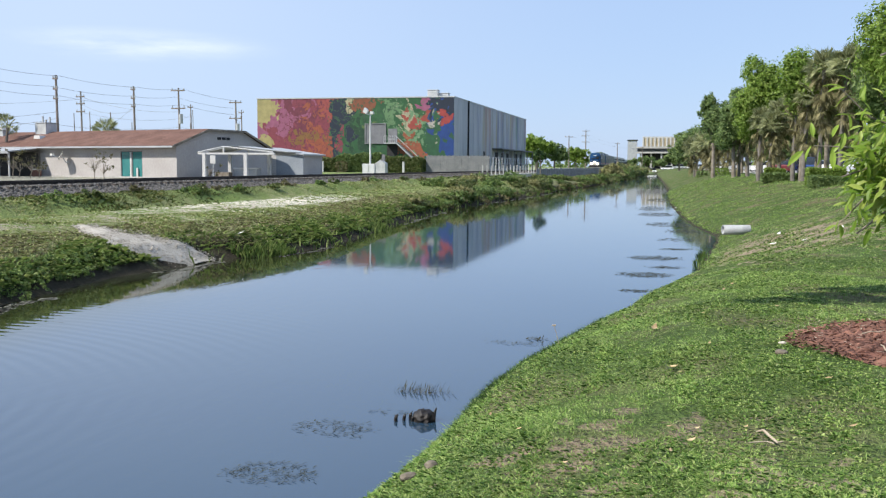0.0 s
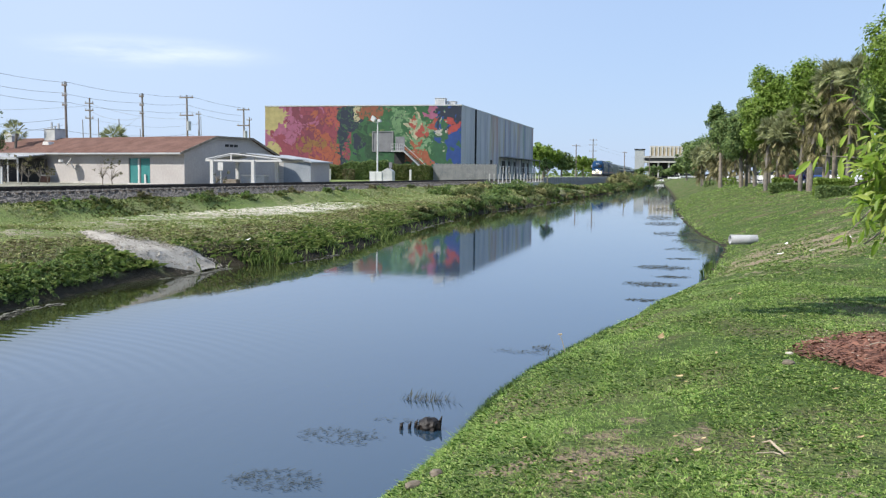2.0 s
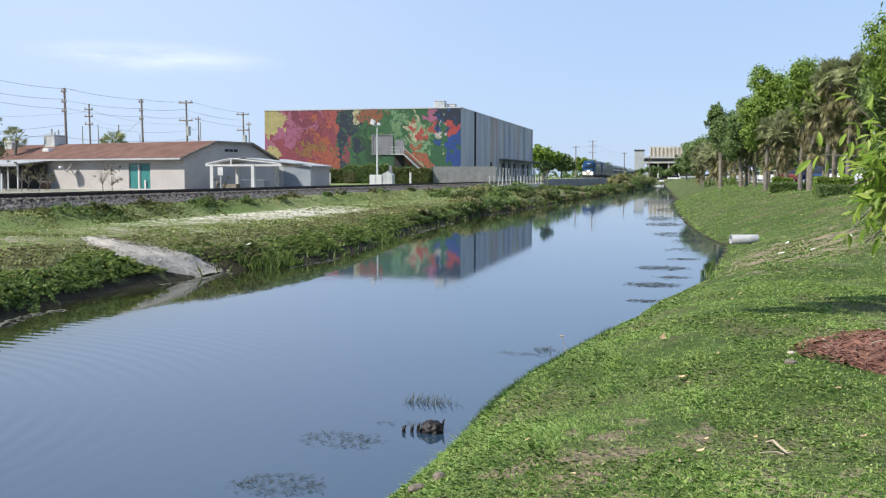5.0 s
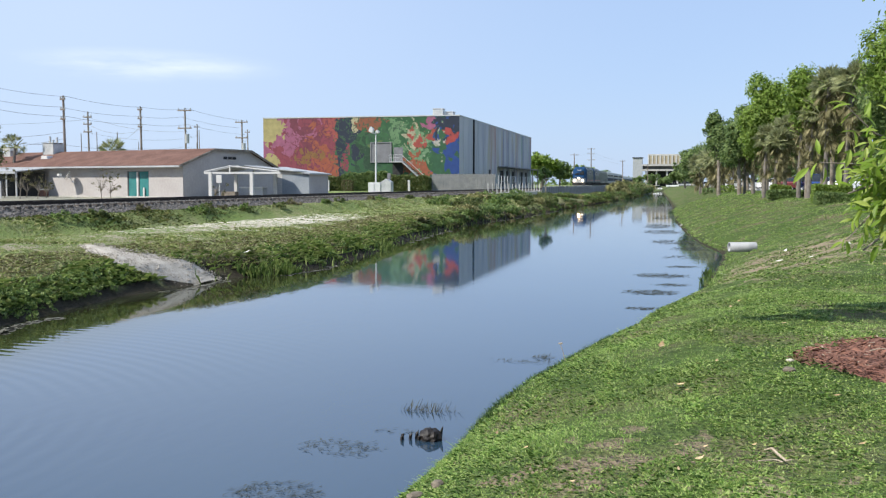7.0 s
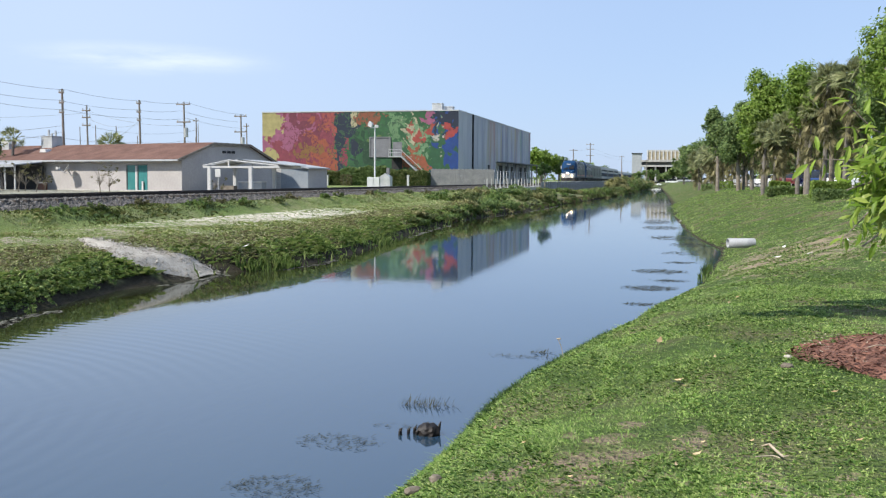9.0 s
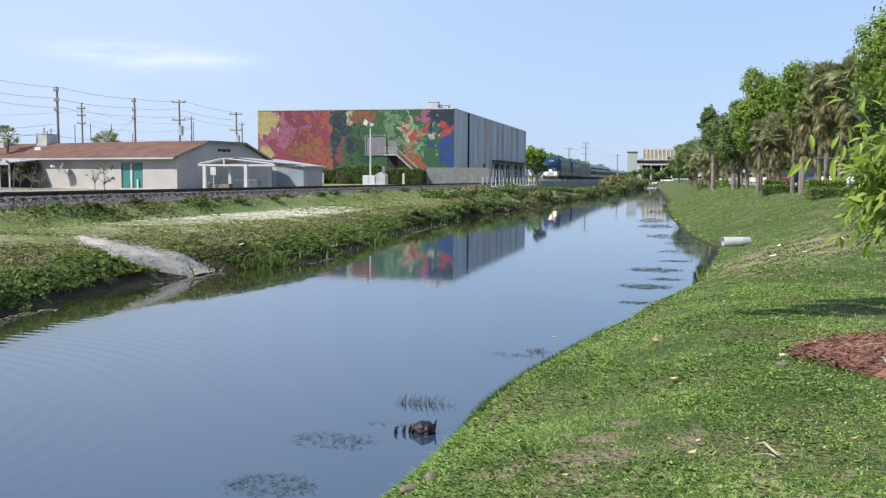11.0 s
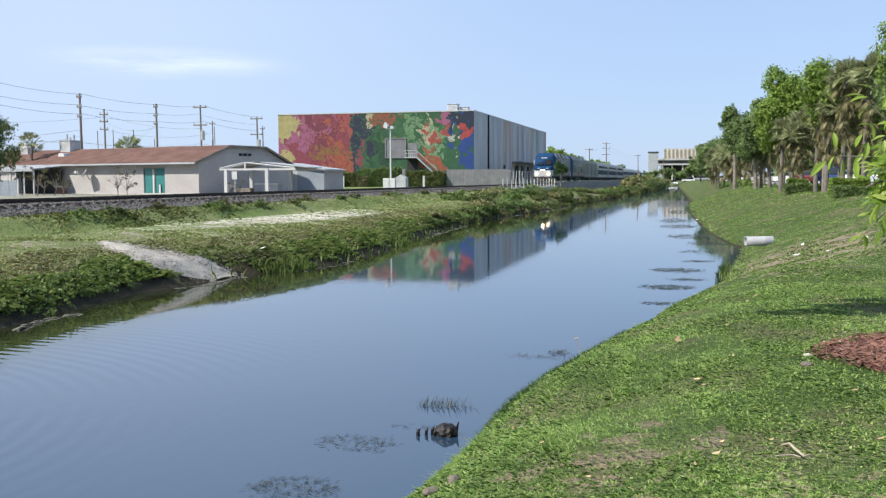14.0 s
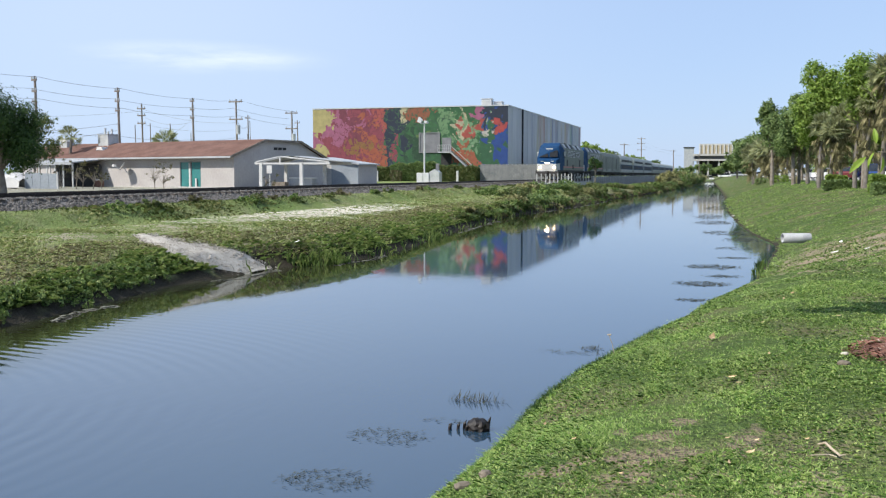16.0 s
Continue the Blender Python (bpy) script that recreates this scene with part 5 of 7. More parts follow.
BLUE_PAINT = surface("blue_car_paint", (0.025, 0.055, 0.16), (0.03, 0.065, 0.19), 1, 0.25, spec=0.6, grime=0.05)
RED_PAINT = surface("maroon_car_paint", (0.17, 0.03, 0.03), (0.2, 0.04, 0.035), 1, 0.25, spec=0.6, grime=0.05)
SILVER_PAINT = surface("silver_car_paint", (0.5, 0.51, 0.52), (0.56, 0.57, 0.58), 1, 0.3, metal=0.3, grime=0.05)
WHITE_PAINT = surface("white_car_paint", (0.74, 0.74, 0.73), (0.8, 0.8, 0.79), 1, 0.3, grime=0.05)
car((13.6, 110, 2.14), 8, BLUE_PAINT, "dark blue utility vehicle parked behind the palms", 1.75)
car((11.3, 112, 2.14), 4, RED_PAINT, "maroon parked car behind a tree trunk", 1.45)
for x, y, paint, lab in ((16.5, 118, SILVER_PAINT, "silver parked car in the lot"), (12.8, 140, WHITE_PAINT, "white parked car in the lot"), (11.2, 165, SILVER_PAINT, "silver-grey parked car in the lot"), (15.4, 100, WHITE_PAINT, "white parked car by the kerb"),
        (12.5, 200, WHITE_PAINT, "white far parked car in the lot"), (13.5, 235, SILVER_PAINT, "silver far parked car in the lot"), (12.0, 275, WHITE_PAINT, "white distant parked car in the lot")):
    car((x, y, 2.14), 90 if y > 130 else 20, paint, lab)
for x, y, paint, lab in ((-9.3, 415, WHITE_PAINT, "white van near the canal's far end"), (-2.5, 418, WHITE_PAINT, "white car on the far road"), (2.2, 415, SILVER_PAINT, "silver car on the far road"), (6.5, 416, WHITE_PAINT, "white car at the far kerb"), (11.0, 417, SILVER_PAINT, "silver car at the far kerb")):
    car((x, y, float(ground_height(x, y))), 92, paint, lab, 1.9, 5.2)

FRONT_OAKS = (
    (6.2, 74, 9.1, 2.0, 3.1, BRIGHT, 5200, 101),
    (7.6, 62, 8.0, 1.7, 2.4, BRIGHT, 4200, 102),
    (8.75, 38.5, 9.4, 2.15, 3.9, BRIGHT, 9000, 103),
    (9.6, 66, 8.6, 2.4, 2.8, OAK, 4200, 104),
    (10.5, 50, 7.6, 2.2, 2.6, OAK, 4600, 105),
    (4.2, 108, 9.6, 2.0, 3.3, OAK, 3600, 106),
    (6.6, 104, 9.3, 2.2, 3.2, OAK, 4200, 107),
    (5.4, 92, 7.2, 1.7, 2.3, OAK, 3600, 108),
    (7.2, 86, 8.2, 1.8, 2.7, OAK, 3600, 109),
    (3.4, 150, 8.2, 3.0, 2.9, OAK, 2800, 110),
    (3.6, 196, 8.4, 4.2, 3.0, OAK, 2800, 111),
)
REAR_OAKS = (
    (7.4, 190, 8.6, 4.0, 3.2, OAK, 2600, 112),
    (8.6, 130, 9.5, 3.2, 3.4, OAK, 3200, 113),
    (12.5, 90, 9.0, 3.0, 3.2, OAK, 3400, 114),
    (11.5, 74, 9.0, 2.6, 3.0, OAK, 3600, 115),
    (13.5, 58, 8.8, 3.0, 3.2, OAK, 3600, 116),
    (1.6, 262, 7.6, 4.4, 2.8, OAK, 2000, 117),
    (16, 130, 9.5, 4.5, 3.5, OAK, 2600, 118),
    (9.8, 72, 7.2, 2.0, 2.6, BRIGHT, 4200, 119),
    (8.9, 78, 7.4, 2.3, 2.5, OAK, 3800, 120),
    (6.9, 96, 6.6, 2.0, 2.3, OAK, 3400, 121),
    (10.2, 58, 8.2, 2.0, 2.6, BRIGHT, 4000, 122),
)
for x, y, h, rx, rz, mat, n, seed in FRONT_OAKS + REAR_OAKS:
    tree("shade_tree", (x, y, float(ground_height(x, y))), h - 0.2, rx, rz, mat, "bright green leafy tree in the row by the lot" if mat is BRIGHT else "dark green oak with a slim grey trunk", seed, int(n * 3.2), 0.052 + 0.00095 * y, 0.13 + 0.0004 * y, lobes=11, group="trees by the parking lot")
for x, y, h, c, seed, dead in ((6.1, 66, 4.1, 0.95, 120, 34), (7.9, 57, 6.8, 1.15, 121, 46), (8.65, 55, 6.75, 1.15, 133, 46), (7.2, 63, 5.6, 1.1, 122, 40), (7.56, 61, 5.8, 1.1, 134, 40), (8.9, 58, 5.8, 1.1, 123, 40), (6.9, 68, 5.0, 1.05, 135, 36), (5.75, 70, 4.6, 1.0, 124, 28),
        (3.7, 130, 5.1, 1.7, 125, 22), (4.7, 125, 5.0, 1.8, 126, 24), (5.3, 120, 5.2, 1.7, 127, 22), (6.2, 118, 4.8, 1.6, 128, 20), (5.9, 92.5, 5.2, 1.4, 129, 16), (6.6, 92, 5.5, 1.4, 130, 16), (6.9, 85, 5.0, 1.3, 131, 16), (2.9, 140, 4.8, 1.8, 132, 18)):
    palm((x, y, float(ground_height(x, y))), h, c, seed, "fan palm with a skirt of dry brown fronds", dead, 0.125, 52)
BACKDROP_TREES = ((9.5, 172), (13, 186), (17, 168), (21, 182), (25, 170), (29, 188), (33, 174), (37, 166), (42, 180), (7.5, 230), (12, 240), (14, 150), (19.5, 146), (23, 140), (27, 148))
for k, (x, y) in enumerate(BACKDROP_TREES):
    tree("shade_tree", (x, y, 2.06), 8.3 + 0.7 * math.sin(k * 2.1), 3.2, 3.6, OAK, "dark full-crowned tree beyond the parking lot", 200 + k, 2400, 0.38, 0.2, lobes=10, group="trees beyond the lot")
G = lambda x, y: float(ground_height(x, y)) - 0.03
for x0, x1, y0, y1, h, seed, n in ((5.5, 7.65, 63.4, 64.6, 0.5, 140, 9000), (5.8, 7.0, 65.0, 66.0, 0.8, 141, 7000), (6.4, 8.4, 48.4, 49.6, 0.5, 142, 10000), (6.5, 8.2, 50.2, 51.4, 0.85, 143, 10000), (8.5, 10.4, 49.5, 51.0, 0.65, 144, 8000), (4.6, 6.3, 117, 118.5, 0.8, 145, 900), (3.0, 4.2, 128, 130, 0.7, 146, 700)):
    hedge(x0, x1, y0, y1, G((x0 + x1) / 2, (y0 + y1) / 2), G((x0 + x1) / 2, (y0 + y1) / 2) + h, seed, "low clipped green hedge at the foot of the palms", n, 0.055 + 0.0005 * y0, BRIGHT if seed % 2 else OAK)
stub = thing("marker_post", (5.9, 99, G(5.9, 99)), "short orange-brown marker stub in the lawn", "marker")
part("stub", Shape().box(-0.22, 0.02, -0.1, 0.1, 0, 0.85, 0.03), DEAD_PALM, stub)
part("stub", Shape().box(0.08, 0.3, -0.1, 0.1, 0, 0.7, 0.03), DEAD_PALM, stub)


# ---- train ----
TRAIN_BLUE = surface("deep_blue_livery", (0.008, 0.040, 0.105), (0.011, 0.050, 0.125), 0.6, 0.6, spec=0.1, grime=0.08)
TRAIN_GREY = surface("dull_silver_livery", (0.19, 0.20, 0.165), (0.24, 0.25, 0.21), 0.5, 0.7, spec=0.12, grime=0.12)
TRAIN_STEEL = surface("fluted_stainless", (0.34, 0.355, 0.32), (0.43, 0.44, 0.40), 0.5, 0.6, metal=0.05, spec=0.2, grime=0.1)
TRAIN_WHITE = surface("grimy_white_nose", (0.42, 0.42, 0.40), (0.50, 0.49, 0.47), 1.2, 0.5, grime=0.2)
TRAIN_RED = surface("red_stripe", (0.40, 0.05, 0.045), (0.46, 0.06, 0.05), 1, 0.4, grime=0.1)
TRAIN_GLASS = surface("train_window", (0.012, 0.014, 0.017), (0.022, 0.025, 0.03), 2, 0.5, spec=0.05)
UNDER = surface("sooty_underframe", (0.035, 0.033, 0.031), (0.06, 0.055, 0.05), 2, 0.8)
HEADLIGHT = emitter("headlight_glow", (1.0, 0.66, 0.36), 38)


def bogie(parent, y, axles, gap, r=0.5):
    b = part("bogie", Shape().box(-1.2, -1.0, y - gap * axles / 2, y + gap * axles / 2, 0.45, 0.85).box(1.0, 1.2, y - gap * axles / 2, y + gap * axles / 2, 0.45, 0.85).box(-1.0, 1.0, y - 0.4, y + 0.4, 0.5, 0.8), UNDER, parent)
    for k in range(axles):
        for x in (-0.75, 0.75):
            part("wheel", Shape().wheel(x, y + (k - (axles - 1) / 2) * gap, r, r, 0.14), UNDER, b)


def locomotive(lamps):
    c = thing("locomotive", (0, 0, 0), "blue-nosed silver diesel locomotive" + (" with lit headlights" if lamps else " coupled behind the first"), "locomotive", "train")
    w, top, back = 1.55, 4.6, 20.6
    # hood with chamfered roof, behind the cab
    side = [(-w, 1.15), (w, 1.15), (w, 3.9), (1.05, top), (-1.05, top), (-w, 3.9)]
    part("body", Shape().prism(side, "y", 3.2, back), TRAIN_GREY, c)
    # raked cab: two rings, the front lower and narrower
    cab = Shape()
    a = [(-w, 3.2, 1.15), (w, 3.2, 1.15), (w, 3.2, 3.9), (1.05, 3.2, top), (-1.05, 3.2, top), (-w, 3.2, 3.9)]
    b = [(-1.45, 1.2, 1.15), (1.45, 1.2, 1.15), (1.45, 1.0, 2.65), (1.2, 1.75, 4.15), (-1.2, 1.75, 4.15), (-1.45, 1.0, 2.65)]
    cab.add(a + b, [(0, 1, 7, 6), (1, 2, 8, 7), (2, 3, 9, 8), (3, 4, 10, 9), (4, 5, 11, 10), (5, 0, 6, 11), (6, 7, 8, 9, 10, 11), (5, 4, 3, 2, 1, 0)])
    cab_part = part("cab", cab, TRAIN_BLUE, c, "deep blue raked cab")
    nose = Shape()
    nose.add([(-1.4, 1.0, 1.15), (1.4, 1.0, 1.15), (1.4, 1.0, 2.62), (-1.4, 1.0, 2.62), (-1.15, 0.1, 1.15), (1.15, 0.1, 1.15), (1.1, 0.25, 2.35), (-1.1, 0.25, 2.35)], [(0, 1, 5, 4), (1, 2, 6, 5), (2, 3, 7, 6), (3, 0, 4, 7), (4, 5, 6, 7), (3, 2, 1, 0)])
    nose_part = part("nose", nose, TRAIN_BLUE, c)
    part("nose_apron", Shape().add([(-1.47, 1.05, 1.0), (1.47, 1.05, 1.0), (1.45, 1.05, 2.0), (-1.45, 1.05, 2.0), (-1.18, 0.03, 1.0), (1.18, 0.03, 1.0), (1.16, 0.06, 1.9), (-1.16, 0.06, 1.9)], [(0, 1, 5, 4), (1, 2, 6, 5), (2, 3, 7, 6), (3, 0, 4, 7), (4, 5, 6, 7), (3, 2, 1, 0)]), TRAIN_WHITE, nose_part, "grimy white lower nose")
    for x in (-0.62, 0.62):
        part("windscreen", Shape().add([(x - 0.52, 1.05, 2.78), (x + 0.52, 1.05, 2.78), (x + 0.47, 1.58, 3.62), (x - 0.47, 1.58, 3.62), (x - 0.52, 1.12, 2.78), (x + 0.52, 1.12, 2.78), (x + 0.47, 1.65, 3.62), (x - 0.47, 1.65, 3.62)], [(0, 1, 2, 3), (7, 6, 5, 4), (0, 4, 5, 1), (1, 5, 6, 2), (2, 6, 7, 3), (3, 7, 4, 0)]), TRAIN_GLASS, cab_part)
        part("side_window", Shape().box(math.copysign(w - 0.02, x), math.copysign(w + 0.02, x), 3.3, 4.3, 2.75, 3.5), TRAIN_GLASS, c)
        part("mirror", Shape().box(math.copysign(w + 0.05, x), math.copysign(w + 0.3, x), 3.1, 3.2, 2.9, 3.5), TRAIN_WHITE, c)
        part("ditch_light", Shape().tube([(x * 1.45, -0.02, 1.45), (x * 1.45, 0.1, 1.45)], 0.14, 12), HEADLIGHT if lamps else TRAIN_WHITE, nose_part)
        part("marker_bar", Shape().box(x - 0.2, x + 0.2, 0.2, 0.26, 2.2, 2.3), TRAIN_WHITE, nose_part)
        part("red_stripe", Shape().box(math.copysign(w + 0.004, x), math.copysign(w + 0.014, x), 3.2, back, 1.5, 1.62), TRAIN_RED, c)
        part("blue_band", Shape().box(math.copysign(w + 0.004, x), math.copysign(w + 0.012, x), 3.2, 3.9, 1.66, 3.74), TRAIN_BLUE, c)
        part("rear_band", Shape().box(math.copysign(w + 0.004, x), math.copysign(w + 0.012, x), 17.6, 20.5, 1.66, 3.74), TRAIN_GREY, c)
        for y in (6.4, 8.6, 10.8, 13.0, 15.2):
            g = part("grille", Shape().box(math.copysign(w + 0.004, x), math.copysign(w + 0.03, x), y, y + 1.7, 2.9, 3.7), GALV, c)
            for k in range(4):
                part("slat", Shape().box(math.copysign(w + 0.03, x), math.copysign(w + 0.06, x), y + 0.05, y + 1.65, 2.98 + 0.18 * k, 3.06 + 0.18 * k), UNDER, g)
        for y, za, zb in ((16.2, 1.7, 2.6), (5.6, 1.7, 2.5), (10.4, 1.3, 1.9)):
            part("dark_hatch", Shape().box(math.copysign(w + 0.004, x), math.copysign(w + 0.02, x), y, y + 1.0, za, zb), UNDER, c)
        # panels along the slope of the roof, the white ones coloured as reflected sky
        for k, y in enumerate((4.0, 5.9, 7.8, 9.7, 12.6, 14.5, 16.4)):
            p = Shape()
            o, i = math.copysign(w, x), math.copysign(1.05, x)
            lift = math.copysign(0.03, x)
            lo, hi = (o + (i - o) * 0.12 + lift, 3.9 + 0.7 * 0.12 + 0.03), (o + (i - o) * 0.9 + lift, 3.9 + 0.7 * 0.9 + 0.03)
            p.quad((lo[0], y, lo[1]), (lo[0], y + 1.6, lo[1]), (hi[0], y + 1.6, hi[1]), (hi[0], y, hi[1]))
            part("roof_panel", p, TRAIN_GLASS if k % 2 else TRAIN_WHITE, c)
    part("centre_headlight", Shape().box(-0.24, 0.24, 0.2, 0.3, 1.95, 2.10), HEADLIGHT if lamps else TRAIN_WHITE, nose_part)
    part("number_board", Shape().box(-0.45, 0.45, 1.55, 1.65, 3.72, 3.9), TRAIN_WHITE, cab_part)
    part("pilot", Shape().prism([(-1.4, 0.35), (1.4, 0.35), (1.45, 1.0), (-1.45, 1.0)], "y", 0.05, 0.5), UNDER, c)
    part("coupler", Shape().box(-0.15, 0.15, -0.35, 0.1, 0.8, 1.05), UNDER, c)
    part("underframe", Shape().box(-1.45, 1.45, 0.5, back, 0.95, 1.15), UNDER, c)
    part("fuel_tank", Shape().prism([(-1.35, 0.4), (1.35, 0.4), (1.45, 0.95), (-1.45, 0.95)], "y", 8.0, 13.2), UNDER, c)
    for y in (7.0, 9.2, 12.5, 15.5, 18.5):
        part("roof_fan", Shape().box(-0.75, 0.75, y, y + 1.5, top, top + 0.1), TRAIN_GREY, c)
    part("exhaust", Shape().box(-0.35, 0.35, 11.0, 11.8, top + 0.1, top + 0.25), UNDER, c)
    for y in (4.3, 16.8):
        bogie(c, y, 2, 2.7)
    return c


def coach(kind, length):
    label = {"baggage": "dull silver windowless baggage car", "sleeper": "stainless sleeping car with two rows of windows", "coach": "rounded stainless passenger coach with a window band"}[kind]
    c = thing("railway_car", (0, 0, 0), label + " in the train", "railway car", "train")
    w, top = 1.55, (4.42 if kind != "coach" else 4.0)
    if kind == "coach":
        side = [(-1.35, 1.0), (1.35, 1.0), (w, 2.0), (w, 2.8), (1.2, 3.6), (0.6, top), (-0.6, top), (-1.2, 3.6), (-w, 2.8), (-w, 2.0)]
    else:
        side = [(-w, 1.0), (w, 1.0), (w, 3.7), (1.25, 4.25), (0.6, top), (-0.6, top), (-1.25, 4.25), (-w, 3.7)]
    part("body", Shape().prism(side, "y", 0.3, length - 0.3), TRAIN_GREY if kind == "baggage" else TRAIN_STEEL, c)
    for y in (0.0, length - 0.3):
        part("gangway", Shape().box(-0.9, 0.9, y, y + 0.3, 1.1, 3.5), UNDER, c)
    for x in (-w, w):
        s = math.copysign(0.012, x)
        if kind == "baggage":
            for y in (4.5, 13.0, 20.0):
                part("sliding_door", Shape().box(x, x + 2 * s, y, y + 2.4, 1.2, 3.5), TRAIN_GREY, c)
                part("door_gap", Shape().box(x, x + 3 * s, y - 0.14, y, 1.2, 3.5), UNDER, c)
        else:
            rows = ((1.75, 2.45), (3.05, 3.5)) if kind == "sleeper" else ((2.05, 2.7),)
            for za, zb in rows:
                for k in range(11):
                    y = 2.6 + 1.95 * k
                    part("window", Shape().box(x, x + 2 * s, y, y + 1.55, za, zb), TRAIN_GLASS, c)
            part("blue_band", Shape().box(x, x + s, 0.35, length - 0.35, 1.62 if kind == "sleeper" else 1.92, 2.58 if kind == "sleeper" else 2.82), TRAIN_BLUE, c)
            for y in (0.7, length - 1.6):
                part("door", Shape().box(x, x + 2 * s, y, y + 0.9, 1.1, 3.2), TRAIN_GREY, c)
        for z in (1.15, 1.3, 1.45):
            part("flute", Shape().box(x * (0.995 if kind != "coach" else 0.93), x + s, 0.4, length - 0.4, z, z + 0.05), TRAIN_STEEL, c)
    part("underframe", Shape().box(-1.3, 1.3, 0.5, length - 0.5, 0.75, 1.0), UNDER, c)
    part("equipment_box", Shape().box(-1.2, 1.2, length / 2 - 3, length / 2 + 2.5, 0.4, 0.75), UNDER, c)
    for y in (3.2, length - 3.2):
        bogie(c, y, 2, 2.5, 0.45)
    return c


TRAIN = [(locomotive(True), 0.0), (locomotive(False), 21.1), (coach("baggage", 25.9), 42.2)]
place = 42.2 + 26.2
for kind in ("sleeper", "sleeper", "sleeper", "coach", "coach", "coach", "coach"):
    TRAIN.append((coach(kind, 25.9), place))
    place += 26.2


def train_front(t):
    return 279.2 - 7.60 * t - 0.1515 * t * t


# ---- grass and weeds ----
def blades(name, x, y, height, width, lean, material, label, seed, base=None, plain=False, way=None):
    rng = np.random.default_rng(seed)
    n = len(x)
    z = ground_height(x, y) - 0.01 if base is None else base
    a = rng.uniform(0, 2 * math.pi, n) if way is None else way
    d = np.stack([np.cos(a), np.sin(a), np.zeros(n)], 1)
    s = np.stack([-np.sin(a), np.cos(a), np.zeros(n)], 1)
    root = np.stack([x, y, z], 1)
    h = (height * rng.uniform(0.5, 1.25, n))[:, None]
    w = (width * rng.uniform(0.7, 1.3, n))[:, None]
    bend = (lean * rng.uniform(0.3, 1.5, n))[:, None]
    up = np.array([0, 0, 1.0])
    mid = root + d * h * bend * 0.35 + up * h * 0.6
    tip = root + d * h * bend + up * h * (1 - 0.35 * np.minimum(bend, 1.5))
    if plain:
        v, faces = np.stack([root - s * w, root + s * w, tip], 1).reshape(-1, 3), np.arange(n * 3).reshape(-1, 3)
    else:
        v, faces = np.stack([root - s * w, root + s * w, mid + s * w * 0.8, tip, mid - s * w * 0.8], 1).reshape(-1, 3), np.arange(n * 5).reshape(-1, 5)
    ob = part(name, fast_mesh(name, v, faces), material)
    return tagged(ob, label, "grass", kind="stuff")


